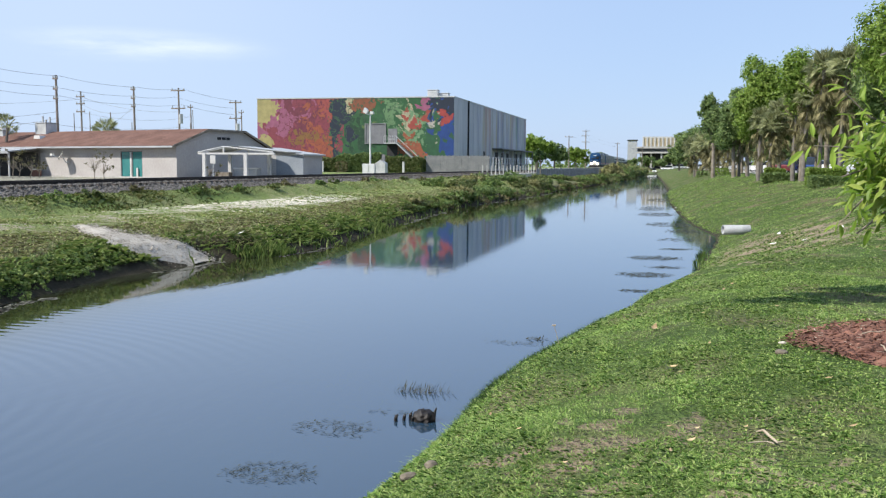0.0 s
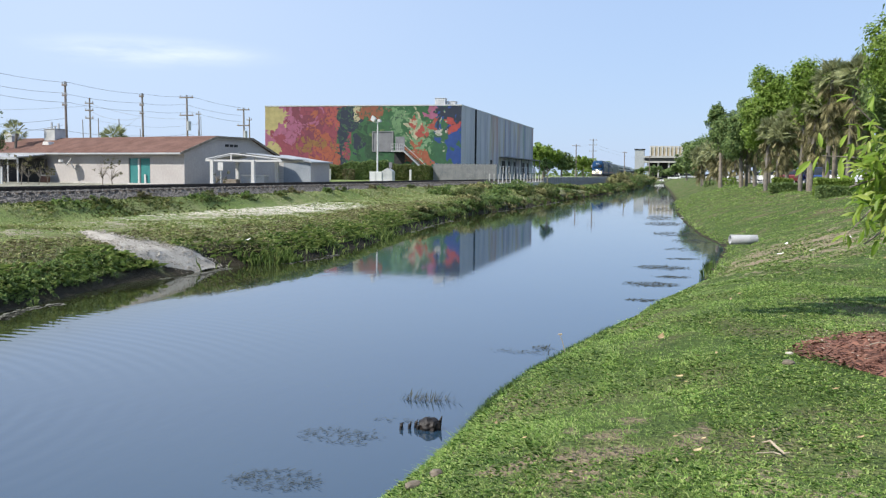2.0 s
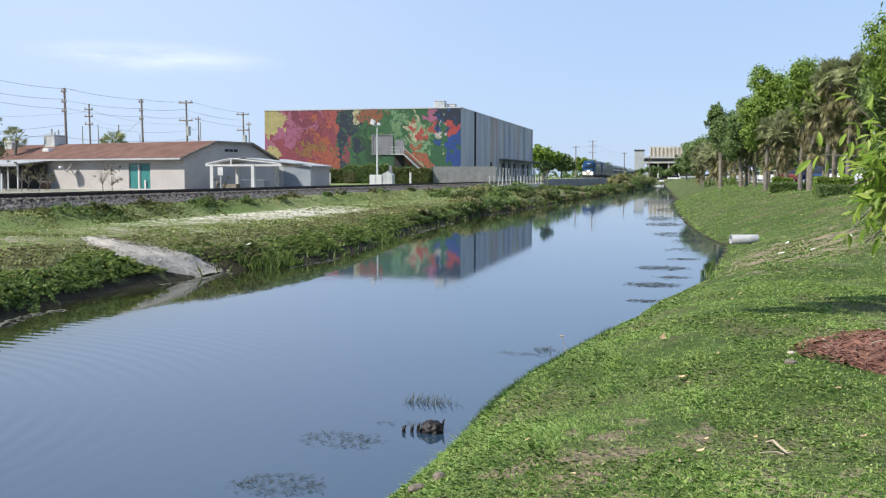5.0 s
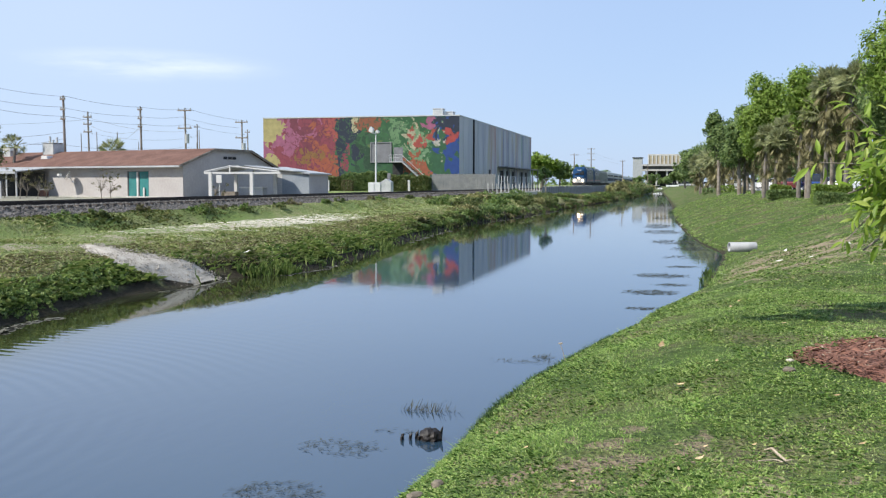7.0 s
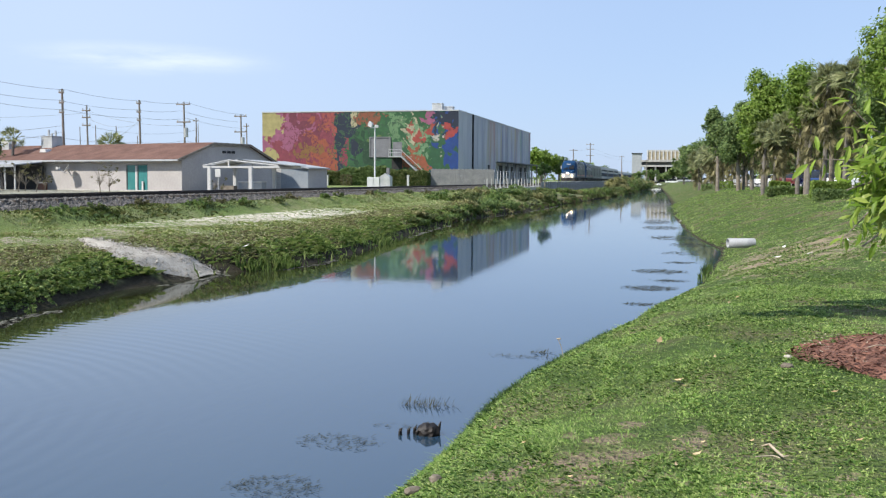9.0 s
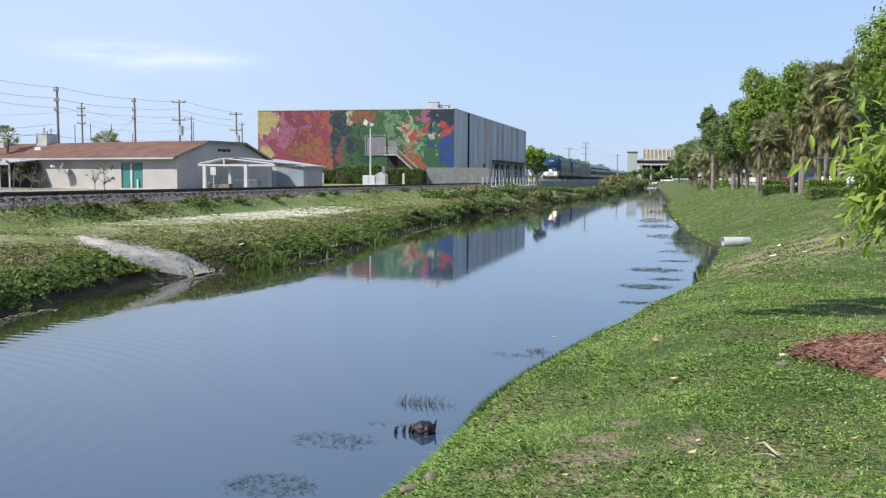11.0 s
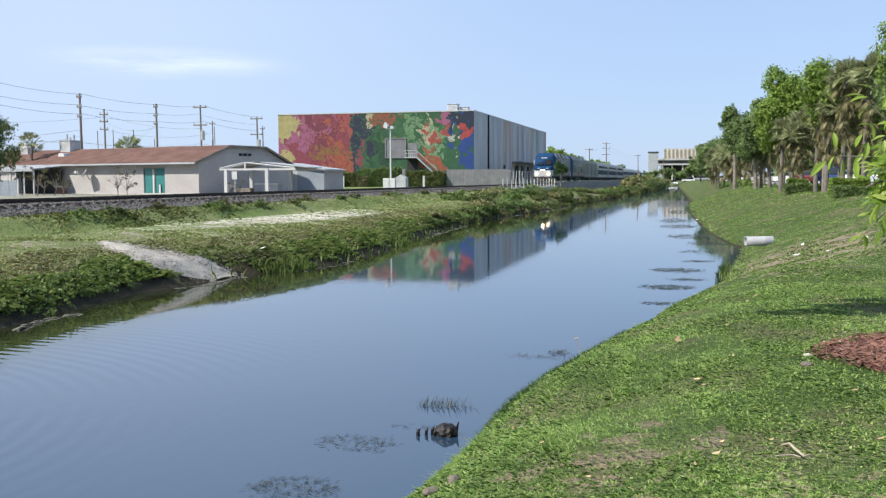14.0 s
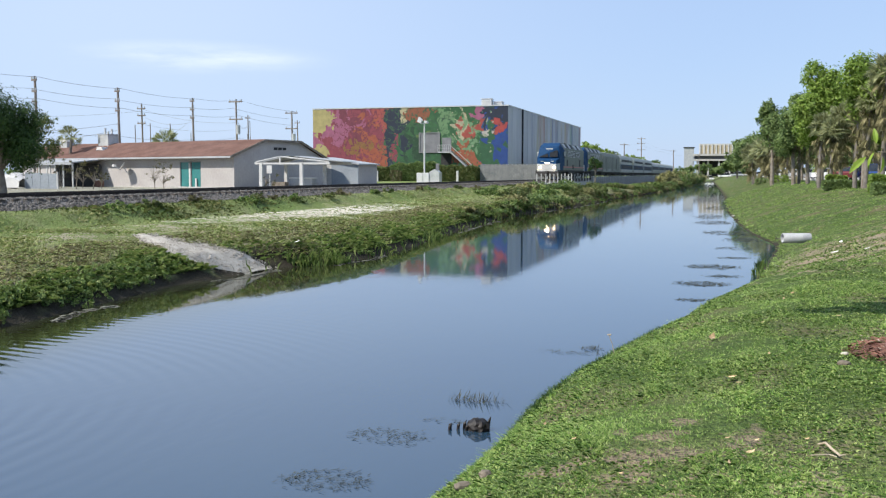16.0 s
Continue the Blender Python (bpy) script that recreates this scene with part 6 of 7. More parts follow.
def lawn():
    rng = np.random.default_rng(21)
    tufts, each = 78000, 9
    ty = np.concatenate([4.0 * (16 / 4.0) ** rng.random(52000), 14.0 * (110 / 14.0) ** rng.random(26000)])
    left = line(EAST_EDGE, ty) + 0.12
    tx = left + (0.23 * ty + 0.7 - left) * rng.random(tufts)
    # sparse where the soil is bare or mulched
    bare = np.clip(1.2 - np.hypot((tx + 0.45) / 0.8, (ty - 5.95) / 0.9), 0, 1) * 0.6 + np.clip(1.1 - np.hypot((tx - 2.7) / 1.6, (ty - 25.5) / 4.0) + 0.3, 0, 1) * 0.97 + (np.hypot(tx - 2.92, (ty - 9.25) / 0.74) < 1.72)
    patch = np.clip(0.4 + np.sin(2.1 * tx + 1.7 * np.sin(0.9 * ty)) * np.sin(1.3 * ty + 0.7 * tx) + 0.6 * np.sin(5.3 * tx + 2.2 * ty) * np.sin(4.1 * ty - 1.9 * tx), 0, 1)
    keep = rng.random(tufts) > np.clip(bare + (0.06 + 0.22 * step(14, 6, ty)) * patch, 0, 1)
    tx, ty, patch = tx[keep], ty[keep], patch[keep]
    m = len(tx)
    size = (0.021 + 0.0008 * ty) * rng.uniform(0.5, 1.4, m) * np.where(rng.random(m) < 0.12, 1.5, 1.0) * (1 - 0.35 * patch) * (1 + 1.2 * step(0.7, 0.1, tx - line(EAST_EDGE, ty)))
    a = rng.uniform(0, 2 * math.pi, (m, each))
    x = (tx[:, None] + np.cos(a) * size[:, None] * 0.55 * rng.random((m, each))).ravel()
    y = (ty[:, None] + np.sin(a) * size[:, None] * 0.55 * rng.random((m, each))).ravel()
    blades("lawn_grass", x, y, np.repeat(size, each), np.repeat(0.0042 + 0.00032 * ty, each), 1.5, BLADE, "short broad-bladed green lawn grass on the bank", 22, plain=True, way=a.ravel())
    # taller fringe along the near bank's lip, in dark ficus green to imitate shade
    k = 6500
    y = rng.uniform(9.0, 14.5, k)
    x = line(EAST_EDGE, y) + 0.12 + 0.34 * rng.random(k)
    blades("shaded_lip_grass", x, y, 0.085 + 0.0 * y, 0.006 + 0.0 * y, 0.9, FICUS, "taller grass along the lip of the bank, coloured dark for shade", 33, plain=True)
    # small broad leaves of creeping lawn weeds
    k = 90000
    y = 4.0 * (30 / 4.0) ** rng.random(k)
    left = line(EAST_EDGE, y) + 0.2
    x = left + (0.23 * y + 0.6 - left) * rng.random(k)
    keep = (np.hypot(x - 2.92, (y - 9.25) / 0.74) > 1.7) & (np.sin(1.9 * x + 0.8 * y) * np.sin(1.1 * y - 0.9 * x) > -0.35)
    x, y = x[keep], y[keep]
    blades("lawn_leaves", x, y, 0.022 + 0.0006 * y, 0.0065 + 0.0003 * y, 1.6, CLOVER, "small broad leaves creeping through the lawn", 34)
    k = 40000
    y = 4.0 * (70 / 4.0) ** rng.random(k)
    left = line(EAST_EDGE, y) + 0.3
    x = left + (0.23 * y + 0.6 - left) * rng.random(k)
    keep = np.hypot(x - 2.92, (y - 9.25) / 0.74) > 1.75
    x, y = x[keep], y[keep]
    blades("dry_grass", x, y, 0.026 + 0.0006 * y, 0.0022 + 0.00022 * y, 1.4, DRY_BLADE, "straw-coloured dead blades among the lawn", 23, plain=True)
    # verge between the track and the canal, and the rough bank under it
    k = 72000
    y = 13 * (110 / 13) ** rng.random(k)
    w = 0.5 + 8.2 * rng.random(k)
    x = line(WEST_EDGE, y) - w
    sandy = ((np.hypot((x + 17.2) / 2.0, (y - 38.5) / 11.5) < 1.0) & (rng.random(k) < 0.85)) | on_ramp(x, y) | (x < -19.9)
    x, y, w = x[~sandy], y[~sandy], w[~sandy]
    tuft = np.clip(np.sin(1.3 * x + 2 * np.sin(0.7 * y)) * np.sin(0.9 * y) + 0.35, 0.12, 1)
    near_track = step(6.2, 7.2, w)
    foot = near_track > 0.3
    blades("ballast_weeds", x[foot], y[foot], ((0.06 + 0.0012 * y) * (0.5 + tuft))[foot], (0.006 + 0.0003 * y)[foot], 1.2, SHRUB, "low green weeds along the foot of the ballast", 30)
    x, y, w, tuft, near_track = x[~foot], y[~foot], w[~foot], tuft[~foot], near_track[~foot]
    blades("verge_grass", x, y, (0.045 + 0.0008 * y) * (0.5 + tuft) * (1 + 1.2 * near_track), 0.005 + 0.00026 * y, 1.3, DRY_BLADE, "rough dry green verge grass beside the track", 24)
    k = 20000
    y = 12 * (70 / 12) ** rng.random(k)
    w = 0.22 + rng.random(k) ** 1.2 * (0.7 + 0.35 * np.sin(1.1 * y) * np.sin(0.53 * y) + 0.3 * step(24, 27, y))
    x = line(WEST_EDGE, y) - 0.1 - w
    thick = np.sin(0.9 * y + 1.3 * np.sin(0.37 * y)) * 0.5 + 0.5
    ramp = on_ramp(x, y)
    keep = (rng.random(k) < 0.25 + 0.75 * thick) & ~ramp
    x, y, w = x[keep], y[keep], w[keep]
    blades("bank_weeds", x, y, (0.07 + 0.001 * y + 0.07 * rng.random(len(x))) * (1 - 0.4 * step(0.9, 2.0, w)), 0.013 + 0.0004 * y, 1.5, WEED, "leafy bright green weeds on the shaded bank", 25)
    q = 24000
    yy = 12 * (60 / 12) ** rng.random(q)
    ww = 0.45 + 1.9 * rng.random(q)
    xx = line(WEST_EDGE, yy) - ww
    ok = ~on_ramp(xx, yy) & (rng.random(q) < 0.35 + 0.65 * (0.5 + 0.5 * np.sin(1.7 * yy + xx) * np.sin(2.3 * xx)))
    xx, yy = xx[ok], yy[ok]
    green = rng.random(len(xx)) < 0.45
    blades("bank_grass", xx[green], yy[green], 0.06 + 0.0011 * yy[green], 0.006 + 0.0003 * yy[green], 1.6, DRY_BLADE, "olive grass on the upper bank", 32)
    xx, yy = xx[~green], yy[~green]
    blades("bank_tangle", xx, yy, 0.06 + 0.0011 * yy, 0.006 + 0.0003 * yy, 1.6, BANK_DRY, "brown dry tangle on the upper bank", 29)
    y = np.concatenate([rng.uniform(26.4, 28.4, 420), rng.uniform(24, 80, 260), rng.uniform(38, 41, 220)])
    x = line(WEST_EDGE, y) - rng.uniform(-0.25, 0.25, len(y))
    east_y = rng.uniform(27.0, 31.0, 60)
    y = np.concatenate([y, east_y])
    x = np.concatenate([x, line(EAST_EDGE, east_y) + rng.uniform(-0.15, 0.1, 60)])
    blades("bank_reeds", x, y, 0.34 + 0.0 * y, 0.008 + 0.0002 * y, 0.35, WEED, "thin upright reeds at the water's edge", 26)


lawn()


def track_weeds():
    """Leafy tufts along the foot of the ballast."""
    rng = np.random.default_rng(28)
    for k, y in enumerate((27.5, 29.5, 33, 36.5, 37.6, 38.6, 41, 45, 47.5, 52, 55, 61, 63, 70, 74, 82)):
        x = -19.75 + rng.uniform(-0.25, 0.25)
        r = rng.uniform(0.25, 0.55) * (1 + y / 120)
        s = thing("weed_tuft", (x, y, float(ground_height(x, y)) - 0.03), "rough leafy weed tuft at the foot of the ballast", "weeds", "weeds by the track")
        part("leaves", leaf_mesh("leaves", [(0, 0, 0.14, r * 0.7, r * 1.3, 0.18), (0.1, r, 0.08, r * 0.5, r * 0.7, 0.12)], 260, 0.05 + 0.0006 * y, 700 + k, 0.7, 0.2), (WEED, SHRUB, REED)[k % 3], s)


track_weeds()


def broad_weed_patch():
    """Low leafy creepers that hang down the near end of the west bank."""
    rng = np.random.default_rng(31)
    for k in range(42):
        y = 13 + 0.26 * k + rng.uniform(-0.2, 0.2) if k < 34 else 30 + 2.1 * (k - 34)
        w = rng.uniform(0.25, 0.8)
        x = float(line(WEST_EDGE, y)) - w
        if 23.2 < y < 26.1:
            continue
        r = rng.uniform(0.18, 0.38)
        s = thing("creeper_clump", (x, y, float(ground_height(x, y)) - 0.05), "bright leafy creeper clump hanging over the bank", "weeds", "creepers on the bank")
        part("leaves", leaf_mesh("leaves", [(0, 0, 0.06, r, r * 1.5, 0.17), (0.25, 0.3, -0.03, r * 0.7, r, 0.15)], 380, 0.036, 500 + k, 0.5, 0.3), WEED, s)


broad_weed_patch()


def rubble_ramp():
    """Pale broken concrete poured down the west bank."""
    rng = np.random.default_rng(41)
    n, m = 26, 12
    xs = -15.85 + 2.92 * np.arange(n + 1) / n
    low = np.interp(xs, (-15.85, -15.38, -14.22, -13.81, -13.48, -12.95), (23.1, 22.65, 22.15, 22.6, 23.05, 24.1)) + rng.normal(0, 0.06, n + 1)
    high = np.interp(xs, (-15.85, -15.1, -14.64, -13.99, -13.53, -12.95), (23.4, 23.6, 23.75, 24.65, 25.4, 25.95)) + rng.normal(0, 0.06, n + 1)
    f = np.arange(m + 1) / m
    gx = np.repeat(xs[:, None], m + 1, 1)
    gy = low[:, None] + (high - low)[:, None] * f[None]
    gz = ground_height(gx, gy) + 0.05 * np.sin(math.pi * f)[None] + rng.uniform(0, 0.025, gx.shape) - 0.015
    i, j = np.meshgrid(np.arange(m), np.arange(n))
    a = (j * (m + 1) + i).ravel()
    sheet = fast_mesh("rubble_ramp", np.stack([gx, gy, gz], -1).reshape(-1, 3), np.stack([a, a + m + 1, a + m + 2, a + 1], 1))
    tagged(part("rubble_ramp", sheet, RAMP_STONE), "pale rubble washed down the bank to the water", "rubble", kind="structure")
    k = 5200
    x, y = rng.uniform(-15.95, -12.9, k), rng.uniform(22.0, 26.1, k)
    keep = on_ramp(x, y) | (on_ramp(x + rng.normal(0, 0.15, k), y + rng.normal(0, 0.15, k)))
    x, y = x[keep], y[keep]
    k = len(x)
    s = rng.uniform(0.008, 0.020, k) * np.where(rng.random(k) < 0.03, 2.2, 1.0)
    corner = np.array([(1, 0, 0), (-1, 0, 0), (0, 1, 0), (0, -1, 0), (0, 0, 1), (0, 0, -1)], float)
    v = (corner[None] * rng.uniform(0.6, 1.4, (k, 6, 1)) + rng.normal(0, 0.25, (k, 6, 3))) * s[:, None, None] + np.stack([x, y, ground_height(x, y) + 0.04], 1)[:, None]
    tri = np.array([(0, 2, 4), (2, 1, 4), (1, 3, 4), (3, 0, 4), (2, 0, 5), (1, 2, 5), (3, 1, 5), (0, 3, 5)])
    tagged(part("rubble", fast_mesh("rubble", v.reshape(-1, 3), (tri[None] + 6 * np.arange(k)[:, None, None]).reshape(-1, 3)), RAMP_STONE), "loose pale stones on the ramp", "stones", kind="stuff")


rubble_ramp()


def stone(x, y, r, label, material, seed, z=None, flat=0.6):
    rng = np.random.default_rng(seed)
    bm = bmesh.new()
    bmesh.ops.create_icosphere(bm, subdivisions=2, radius=1)
    for v in bm.verts:
        f = 1 + 0.25 * noise.noise(v.co * 1.7 + Vector((seed, 0, 0)))
        v.co = Vector((v.co.x * r * f * rng.uniform(0.95, 1.05) * 1.3, v.co.y * r * f, v.co.z * r * f * flat))
    me = bpy.data.meshes.new("stone")
    bm.to_mesh(me)
    bm.free()
    ob = part("stone", me, material)
    ob.matrix_basis = pose(x, y, (float(ground_height(x, y)) if z is None else z) + r * flat * 0.45, 0, 0, seed * 47 % 360)
    return tagged(ob, label, "stone", "loose stones")


def near_bank():
    rng = np.random.default_rng(51)
    # mulch ring round the tree
    cx, cy, rad, flat = 2.92, 9.25, 1.85, 0.74
    ring = Shape()
    centre = (cx, cy, float(ground_height(cx, cy)) + 0.10)
    pts = []
    for f in (0.5, 0.85, 1.0):
        for k in range(32):
            a = 2 * math.pi * k / 32
            r = rad * f * (1 + 0.06 * math.sin(3 * a + 1) + 0.04 * math.sin(7 * a))
            x, y = cx + r * math.cos(a), cy + flat * r * math.sin(a)
            pts.append((x, y, float(ground_height(x, y)) + (0.09, 0.05, -0.02)[(0.5, 0.85, 1.0).index(f)]))
    ring.add([centre] + pts, [(0, 1 + k, 1 + (k + 1) % 32) for k in range(32)] + [(1 + r * 32 + k, 33 + r * 32 + k, 33 + r * 32 + (k + 1) % 32, 1 + r * 32 + (k + 1) % 32) for r in range(2) for k in range(32)])
    tagged(part("mulch_bed", ring, MULCH), "reddish-brown wood mulch ring around the tree", "mulch", kind="structure")
    n = 5200
    a, r = rng.uniform(0, 2 * math.pi, n), rad * np.sqrt(rng.random(n)) * 1.02
    x, y = cx + r * np.cos(a), cy + flat * r * np.sin(a)
    z = ground_height(x, y) + 0.075 * np.clip(1.25 - (r / rad) ** 3, 0, 1) + 0.012
    t = rng.uniform(0, math.pi, n)
    d = np.stack([np.cos(t), np.sin(t), rng.normal(0, 0.25, n)], 1) * rng.uniform(0.018, 0.055, n)[:, None]
    s = np.stack([-np.sin(t), np.cos(t), rng.normal(0, 0.3, n)], 1) * rng.uniform(0.004, 0.010, n)[:, None]
    c = np.stack([x, y, z], 1)
    v = np.stack([c - d - s, c + d - s, c + d + s, c - d + s], 1).reshape(-1, 3)
    tagged(part("mulch_chips", fast_mesh("mulch_chips", v, np.arange(4 * n).reshape(-1, 4)), MULCH), "loose red-brown mulch chips", "mulch", kind="stuff")
    pale = 260
    a, r = rng.uniform(0, 2 * math.pi, pale), rad * np.sqrt(rng.random(pale))
    c = np.stack([cx + r * np.cos(a), cy + flat * r * np.sin(a), ground_height(cx + r * np.cos(a), cy + flat * r * np.sin(a)) + 0.11], 1)
    q = rng.uniform(0, math.pi, pale)
    d = np.stack([np.cos(q), np.sin(q), 0.1 * np.sin(q * 5)], 1) * rng.uniform(0.012, 0.035, pale)[:, None]
    e = np.stack([-np.sin(q), np.cos(q), 0 * q], 1) * 0.006
    tagged(part("pale_chips", fast_mesh("pale_chips", np.stack([c - d - e, c + d - e, c + d + e, c - d + e], 1).reshape(-1, 3), np.arange(4 * pale).reshape(-1, 4)), DRIFTWOOD), "bleached chips scattered on the mulch", "mulch", kind="stuff")
    for k in range(9):
        a = rng.uniform(0, math.pi)
        x, y = 1.35 + rng.uniform(0, 1.4), 8.6 + rng.uniform(-0.2, 1.0)
        l = rng.uniform(0.06, 0.16)
        z = float(ground_height(x, y)) + 0.12
        tagged(part("twig", Shape().tube([(x - l * math.cos(a), y - l * math.sin(a), z), (x, y, z + 0.015), (x + l * math.cos(a), y + l * math.sin(a), z)], 0.006, 5), DRIFTWOOD), "pale dry twig on the mulch", "twig", "twigs")
    # bent bleached stick and other litter on the lawn
    g = float(ground_height(0.58, 5.9))
    tagged(part("bent_stick", Shape().tube([(0.53, 5.98, g + 0.055), (0.57, 5.95, g + 0.075), (0.60, 5.87, g + 0.06), (0.64, 5.84, g + 0.035), (0.67, 5.85, g + 0.04)], [0.004, 0.008, 0.008, 0.007, 0.004], 7).tube([(0.48, 5.82, g + 0.03), (0.58, 5.85, g + 0.035), (0.62, 5.83, g + 0.03)], 0.004, 6), DRIFTWOOD), "bleached forked stick lying in the grass", "stick")
    stone(0.95, 8.6, 0.05, "grey stone at the edge of the mulch", WET_STONE, 3)
    stone(1.02, 9.2, 0.03, "pale stone by the mulch ring", RAMP_STONE, 4)
    stone(-1.72, 6.25, 0.055, "brown weathered stone at the water's edge", WET_STONE, 5)
    stone(-1.60, 6.4, 0.05, "small weathered stone at the water's edge", WET_STONE, 6)
    def dry_leaf(x, y, s, material, label, name="fallen_leaf", category="leaf", lift=0.045):
        a = rng.uniform(0, 2 * math.pi)
        z = float(ground_height(x, y)) + lift
        u, w = Vector((math.cos(a), math.sin(a), 0.15)), Vector((-math.sin(a), math.cos(a), 0.2))
        c = Vector((x, y, z))
        sh = Shape().add([c - u * s, c - u * s * 0.2 + w * s * 0.45, c + u * s * 0.5 + w * s * 0.32, c + u * s + Vector((0, 0, s * 0.35)), c + u * s * 0.5 - w * s * 0.32, c - u * s * 0.2 - w * s * 0.45, c + Vector((0, 0, -s * 0.12))], [(0, 6, 1), (1, 6, 2), (2, 6, 3), (3, 6, 4), (4, 6, 5), (5, 6, 0)])
        tagged(part(name, sh, material), label, category, category + " litter")
    dry_leaf(-0.15, 10.4, 0.075, DRY_LEAF, "curled tan dead leaf on the lawn")
    dry_leaf(0.03, 8.15, 0.06, LITTER, "crumpled white paper scrap on the lawn", "paper_scrap", "litter")
    dry_leaf(0.05, 8.22, 0.05, DRY_LEAF, "brown leaf beside a paper scrap")
    for k in range(46):
        y = 4.8 * (26 / 4.8) ** rng.random()
        x0 = float(line(EAST_EDGE, y)) + 0.6
        x = x0 + (0.21 * y + 0.3 - x0) * rng.random()
        dry_leaf(x, y, rng.uniform(0.012, 0.026) * (1 + y / 25), DRY_LEAF, "small tan dead leaf in the grass")
    for x, y, s in ((3.0, 29, 0.10), (3.4, 28.2, 0.08), (2.5, 25.5, 0.10), (1.3, 28.4, 0.09), (2.8, 22, 0.06), (3.9, 24, 0.06), (-0.1, 60, 0.14), (0.2, 66, 0.14), (-12.9, 27.2, 0.14), (-12.2, 29.3, 0.1), (-13.9, 52, 0.16)):
        dry_leaf(x, y, s, LITTER, "small white scrap of litter by the water", "litter_scrap", "litter", 0.06)
    # drain pipe
    z = 0.62
    pipe = thing("drain_pipe", (1.75, 35, z), "pale concrete drain pipe jutting from the bank", "pipe", turn=16)
    ring_out, ring_in, nseg = 0.17, 0.135, 18
    verts, faces = [], []
    for x, r in ((0, ring_out), (0.95, ring_out), (0, ring_in), (0.7, ring_in)):
        verts += [(x, r * math.cos(2 * math.pi * k / nseg), r * math.sin(2 * math.pi * k / nseg)) for k in range(nseg)]
    for k in range(nseg):
        n1 = (k + 1) % nseg
        faces += [(k, n1, nseg + n1, nseg + k), (2 * nseg + k, 3 * nseg + k, 3 * nseg + n1, 2 * nseg + n1), (k, 2 * nseg + k, 2 * nseg + n1, n1)]
    part("barrel", soften(Shape().add(verts, faces).mesh("barrel")), PIPE_GREY, pipe)
    # black disc set in the bore to darken the pipe's mouth
    part("dark_bore", Shape().tube([(0.5, 0, 0), (0.55, 0, 0)], 0.133, 16), DARK, pipe)
    # stalk with a seed head at the lip
    tagged(part("seed_stalk", Shape().tube([(-1.36, 12.1, 0.55), (-1.39, 12.1, 0.68), (-1.43, 12.1, 0.78)], 0.004, 5).tube([(-1.45, 12.1, 0.78), (-1.40, 12.1, 0.785)], [0.008, 0.012], 6), DRIFTWOOD), "thin stalk with a pale seed head", "plant")


near_bank()


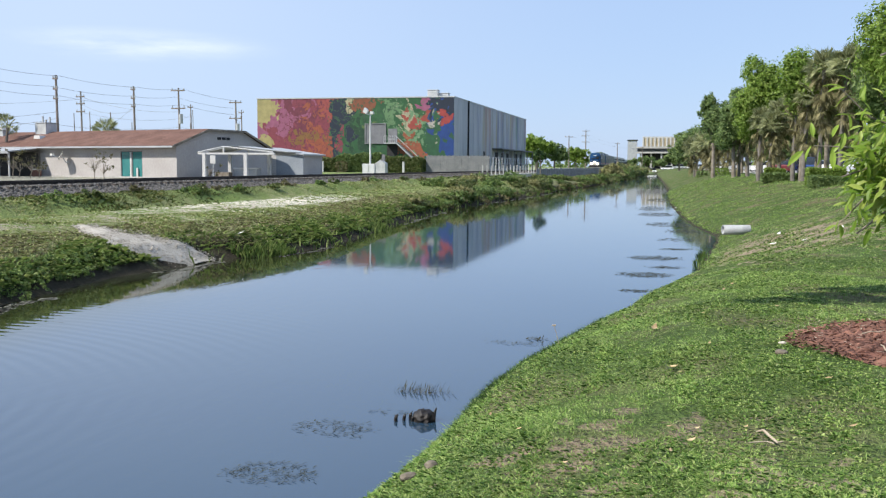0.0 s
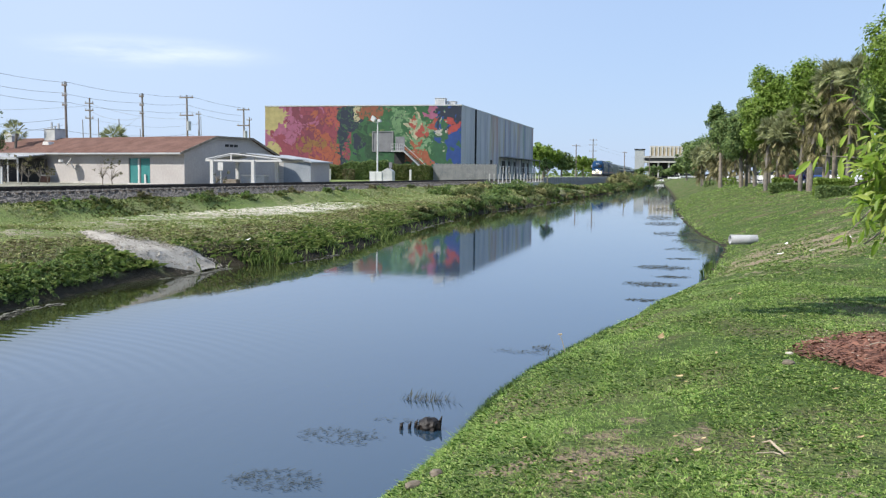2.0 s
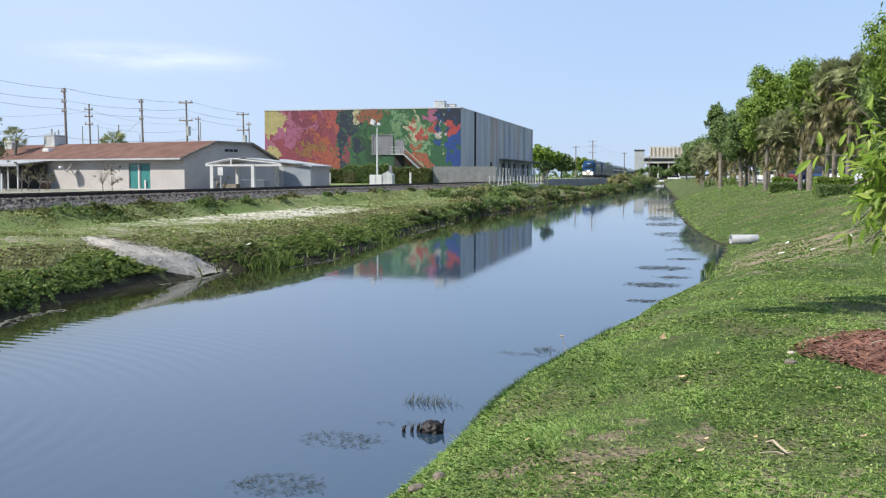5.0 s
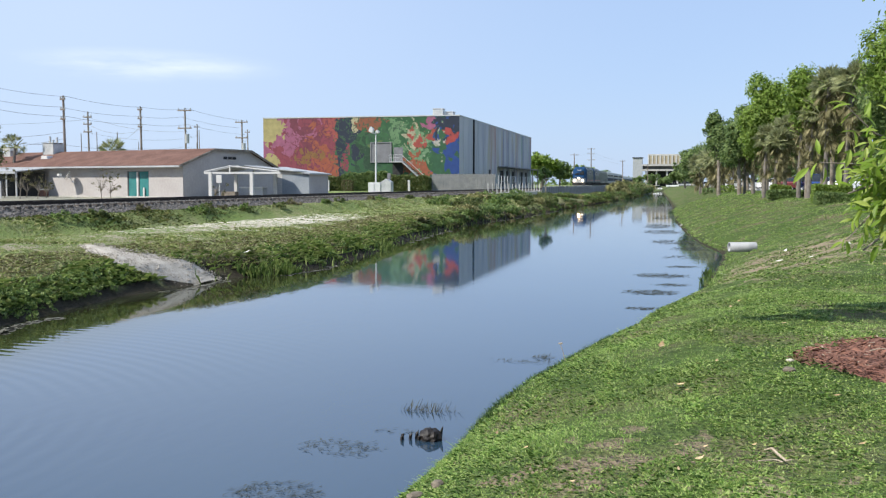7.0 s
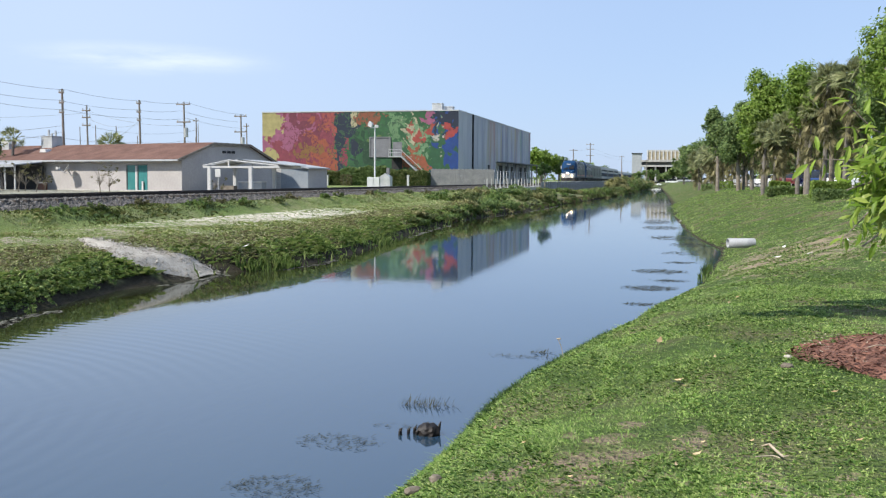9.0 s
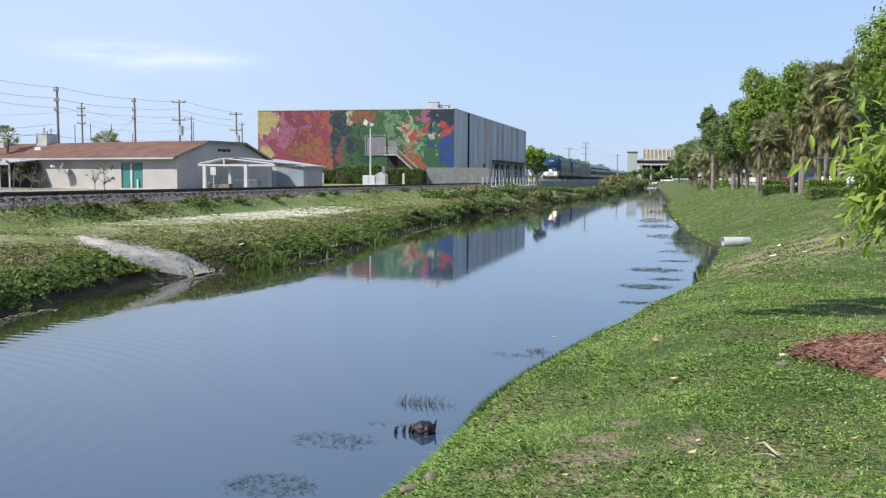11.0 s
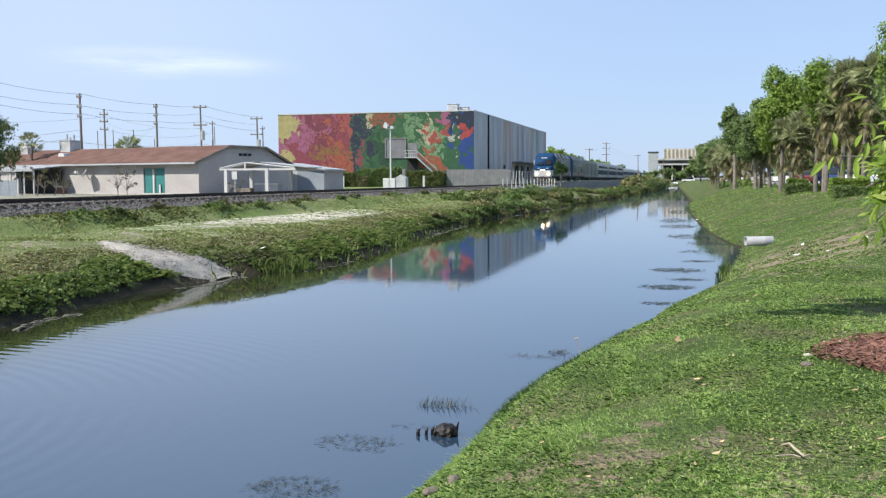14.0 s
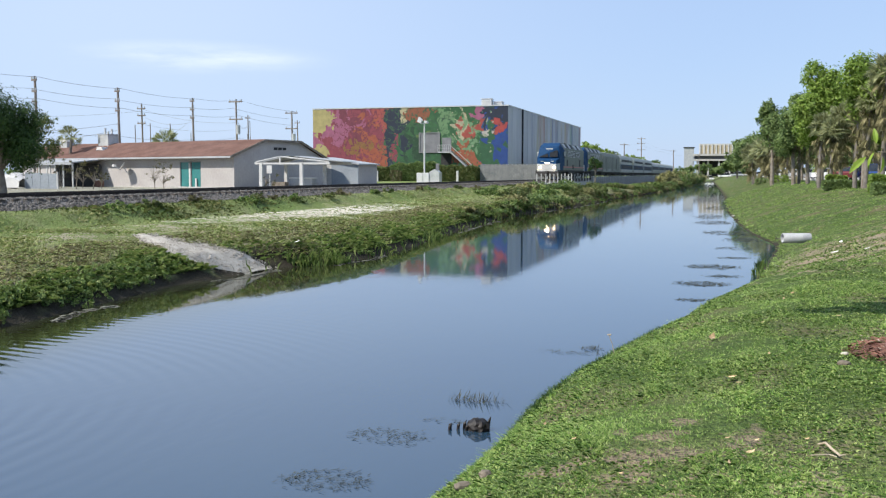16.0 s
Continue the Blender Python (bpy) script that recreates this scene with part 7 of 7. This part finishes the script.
def water_plants():
    rng = np.random.default_rng(61)
    # sodden husk with a cluster of shoots
    husk = thing("sodden_husk", (-2.6, 10.05, 0), "dark sodden palm husk half sunk in the water", "husk")
    bm = bmesh.new()
    bmesh.ops.create_icosphere(bm, subdivisions=3, radius=1)
    for v in bm.verts:
        f = 1 + 0.22 * noise.noise(v.co * 2.3) + 0.1 * noise.noise(v.co * 6)
        v.co = Vector((v.co.x * 0.13 * f, v.co.y * 0.11 * f, 0.03 + v.co.z * 0.10 * f))
    me = bpy.data.meshes.new("shell")
    bm.to_mesh(me)
    bm.free()
    part("shell", me, SODDEN, husk)
    for dx, dy, h in ((-0.16, 0.0, 0.10), (-0.12, -0.06, 0.07), (-0.22, -0.04, 0.08), (-0.3, -0.1, 0.07), (0.1, 0.05, 0.14), (-0.05, 0.08, 0.12), (-0.33, 0.02, 0.05)):
        part("shoot", Shape().tube([(dx, dy, -0.03), (dx + 0.01, dy, h * 0.6), (dx + 0.03, dy, h)], [0.018, 0.02, 0.006], 6), SODDEN, husk)
    # loose shoots of water grass
    def rafts(cx, cy, rx, ry, n, flat, size, label, seed):
        r = np.random.default_rng(seed)
        a, d = r.uniform(0, 2 * math.pi, n), np.sqrt(r.random(n)) * r.uniform(0.7, 1.1, n)
        x, y = cx + rx * d * np.cos(a), cy + ry * d * np.sin(a)
        t = r.uniform(-0.5, 0.5, n) + np.where(r.random(n) < 0.3, 1.2, 0)
        l, w = size * r.uniform(0.5, 1.5, n), size * (0.085 if cy < 20 else 0.17)
        dvec = np.stack([np.cos(t) * l, np.sin(t) * l, flat * l * r.uniform(0.2, 1.5, n)], 1)
        s = np.stack([-np.sin(t) * w, np.cos(t) * w, np.full(n, 0.0)], 1)
        c = np.stack([x, y, np.full(n, 0.006)], 1)
        v = np.stack([c - s, c + dvec * 0.5 - s, c + dvec, c + dvec * 0.5 + s, c + s], 1).reshape(-1, 3)
        tagged(part("water_weed", fast_mesh("water_weed", v, np.arange(5 * n).reshape(-1, 5)), WATER_WEED), label, "water plants", kind="stuff")
    rafts(-2.95, 11.35, 0.42, 0.16, 130, 1.5, 0.05, "sparse dark shoots of water grass", 62)
    rafts(-3.45, 9.5, 0.5, 0.35, 170, 0.15, 0.055, "floating dark weed on the water", 63)
    rafts(-3.0, 10.3, 0.35, 0.12, 40, 0.2, 0.05, "floating dark weed strands", 64)
    rafts(-3.5, 7.95, 0.48, 0.34, 260, 0.2, 0.05, "floating dark weed mat near the bank", 65)
    rafts(-2.35, 14.9, 0.55, 0.12, 70, 0.4, 0.06, "thin dark water grass strands", 66)
    rafts(-2.1, 15.3, 0.2, 0.12, 60, 0.5, 0.07, "small clump of dark water grass", 67)
    for cx, cy, rx, ry, n, seed in ((-1.4, 66, 0.7, 3.4, 240, 70), (-0.9, 58, 0.9, 2.2, 240, 71), (-0.1, 48, 1.0, 1.8, 260, 72), (0.5, 43, 0.7, 1.2, 160, 73), (-0.5, 30.2, 0.6, 0.7, 170, 74), (-0.7, 25.4, 0.55, 0.55, 170, 75), (-0.2, 27.4, 0.4, 0.35, 60, 76), (-0.8, 22.0, 0.3, 0.2, 50, 77), (0.2, 38, 0.6, 0.8, 70, 78), (-1.2, 84, 0.8, 5, 200, 79), (0.1, 33.6, 0.5, 0.3, 60, 80)):
        rafts(cx, cy, rx * 1.35, ry * 1.2, int(n * 1.3), 0.06, 0.05 + 0.0025 * cy, "flat dark weed raft on the water", seed)
    # scum lines drifting along the west edge
    for y0, y1, off, seed in ((15.2, 17.4, 0.45, 81), (22.2, 25.4, 0.45, 82), (27.2, 31, 0.35, 83), (44, 56, 0.5, 84), (66, 100, 0.6, 85)):
        r = np.random.default_rng(seed)
        n = 130
        y = r.uniform(y0, y1, n)
        x = line(WEST_EDGE, y) + off + 0.12 * np.sin(2.2 * y) + r.normal(0, 0.07, n)
        s = r.uniform(0.02, 0.05, n) * (1 + y / 40)
        a = r.uniform(0, 6.3, n)
        d1, d2 = np.stack([np.cos(a) * s, np.sin(a) * s * 2.2, 0 * s], 1), np.stack([-np.sin(a) * s, np.cos(a) * s * 2.2, 0 * s], 1)
        c = np.stack([x, y, np.full(n, 0.005)], 1)
        v = np.stack([c - d1, c + d2 * 0.7, c + d1, c - d2 * 0.7], 1).reshape(-1, 3)
        tagged(part("floating_scum", fast_mesh("floating_scum", v, np.arange(4 * n).reshape(-1, 4)), SCUM), "pale film of debris floating by the bank", "debris", kind="stuff")


water_plants()


# ---- the near tree whose branch hangs into the view ----
def near_tree():
    rng = np.random.default_rng(71)
    t = thing("shade_tree", (3.0, 9.7, 1.2), "young broadleaf tree with glossy leaves in a mulch ring", "tree")
    o = Vector((3.0, 9.7, 1.2))
    part("trunk", Shape().tube([(0, 0, -0.1), (0.05, 0.05, 1.2), (-0.05, 0, 2.4), (0.0, 0.1, 4.4)], [0.11, 0.085, 0.075, 0.04], 10), BARK, t)
    limbs = Shape()
    # unseen limb added over the water side to throw the streak of shade
    limbs.tube([(0, 0, 2.5), (-1.8, 0.3, 4.0), (-3.8, 0.5, 4.6), (-5.3, -0.4, 4.7)], [0.05, 0.04, 0.025, 0.012], 6)
    limbs.tube([(0, 0, 1.9), (-0.7, -1.5, 2.2), (-1.25, -2.9, 2.1), (-1.75, -3.6, 1.85)], [0.045, 0.032, 0.02, 0.009], 6)
    limbs.tube([(-0.7, -1.5, 2.2), (-1.3, -3.0, 2.5), (-1.85, -3.65, 2.25)], [0.028, 0.016, 0.007], 6)
    limbs.tube([(-1.25, -2.9, 2.1), (-1.6, -3.5, 1.7), (-2.05, -3.75, 1.55)], [0.018, 0.012, 0.005], 6)
    limbs.tube([(-1.25, -2.9, 2.1), (-1.7, -3.55, 1.4), (-1.95, -3.7, 1.22)], [0.016, 0.01, 0.005], 6)
    for p in ((1.2, 0.8, 4.5), (-0.8, 1.4, 5.0), (0.9, -1.0, 4.8), (0.3, 0.2, 5.6)):
        limbs.tube([(0, 0.05, 2.9), (p[0] * 0.5, p[1] * 0.5, p[2] - 0.8), p], [0.045, 0.03, 0.012], 6)
    part("limbs", limbs, BARK, t)
    part("crown", leaf_mesh("crown", [(1.4, 0.6, 4.6, 1.5, 1.7, 1.3), (0.2, 1.8, 5.0, 1.5, 1.5, 1.2), (0.6, -0.6, 5.2, 1.4, 1.3, 1.0), (-1.0, 0.6, 5.2, 1.2, 1.0, 0.8)], 9000, 0.085, 72, 0.5, 0.3), BRANCH_LEAF, t)
    # unseen leaves on the added limb, spread to shape that streak
    part("shade_spray", leaf_mesh("shade_spray", [(-5.3, -0.4, 4.75, 0.8, 0.24, 0.2), (-4.6, 0.2, 4.75, 0.8, 0.30, 0.25), (-3.7, 0.9, 4.7, 0.9, 0.36, 0.3), (-2.8, 1.5, 4.7, 0.9, 0.44, 0.3)], 4200, 0.085, 73, 0.5, 0.2), BRANCH_LEAF, t)
    # the drooping spray: each leaf a folded blade of its own
    def blade(c, d, up, s):
        side = d.cross(up).normalized()
        up = side.cross(d)
        out = []
        for f, w, z in ((0, 0.02, 0), (0.25, 0.14, -0.02), (0.55, 0.165, -0.06), (0.82, 0.10, -0.15), (1, 0.0, -0.26)):
            m = c + d * s * f + up * s * z
            out.append((m - side * s * w + up * s * w * 0.4, m, m + side * s * w + up * s * w * 0.4))
        v = [p for row in out for p in row]
        return v, [(r * 3 + k, r * 3 + 3 + k, r * 3 + 4 + k, r * 3 + 1 + k) for r in range(4) for k in range(2)]
    spray = Shape()
    def leaf(x, y, z, dx, dz, s, single=False):
        d = Vector((dx, rng.uniform(-0.5, 0.4), dz)).normalized()
        v, f = blade(Vector((x, y, z)) - o, d, Vector((rng.normal(0, 0.5), -0.4 + rng.normal(0, 0.5), 1)).normalized(), s)
        if single:
            part("leaf", Shape().add(v, f), BRANCH_LEAF, t)
        else:
            spray.add(v, f)
    # ends of single twigs, then the thick of the spray
    for x, z, dx, dz in ((0.93, 3.27, -1, 0.25), (0.95, 3.26, -1, -0.05), (1.0, 3.3, -0.7, 0.5), (0.97, 3.22, -0.8, -0.6), (1.03, 3.2, 0.4, 0.9), (1.07, 3.17, -0.2, 1), (1.1, 3.12, -0.5, 0.9), (1.02, 3.1, -0.9, 0.3),
            (0.80, 2.98, -0.15, 1), (0.79, 2.93, -0.5, -0.9), (0.74, 2.90, -0.8, -0.7), (0.82, 2.9, 0.1, -1), (0.90, 2.98, 0.3, 0.9), (0.9, 2.9, -0.1, -1), (0.95, 2.95, -0.6, -0.7), (0.98, 3.02, 0.0, 0.8),
            (0.95, 2.50, -0.3, -0.8), (0.96, 2.47, 0.3, -0.9), (0.93, 2.47, -0.8, -0.4), (1.0, 2.6, -0.2, -1), (1.05, 2.56, 0.2, -1), (1.03, 2.66, -0.4, -0.9)):
        leaf(x, 6.0 + rng.uniform(-0.06, 0.06), z, dx, dz, rng.uniform(0.085, 0.125), True)
    for _ in range(820):
        u = rng.random()
        x = 1.03 + 0.52 * u ** 0.8 + rng.normal(0, 0.04)
        z = 2.82 + 0.12 * u + rng.normal(0, 0.15)
        leaf(x, 6.05 + rng.normal(0, 0.16), z, rng.normal(-0.35, 0.6), rng.normal(-0.25, 0.6), rng.uniform(0.06, 0.115))
    for _ in range(460):
        u = rng.random()
        leaf(1.16 + 0.42 * u + rng.normal(0, 0.03), 6.1 + rng.normal(0, 0.16), 2.86 + rng.normal(0, 0.20) + 0.05 * u, rng.normal(-0.2, 0.7), rng.normal(-0.1, 0.7), rng.uniform(0.045, 0.08))
    part("leaf_spray", spray, BRANCH_LEAF, t, "drooping spray of glossy light green leaves")["kind"] = "stuff"
    part("twigs", Shape().tube([Vector(p) - o for p in ((1.5, 6.2, 2.95), (1.1, 6.05, 3.1), (0.93, 6.0, 3.26))], [0.008, 0.006, 0.003], 5).tube([Vector(p) - o for p in ((1.4, 6.1, 2.8), (1.05, 6.03, 2.92), (0.80, 6.0, 2.93))], [0.009, 0.006, 0.003], 5).tube([Vector(p) - o for p in ((1.3, 6.1, 2.75), (1.08, 6.02, 2.62), (0.96, 6.0, 2.48))], [0.007, 0.005, 0.003], 5), BARK, t)


near_tree()


# ---- what moves ----
def motions():
    for ob, behind in TRAIN:
        walk(ob, [(t, pose(TRACK_X, train_front(t) + behind, RAIL_TOP)) for t in range(17)])


motions()
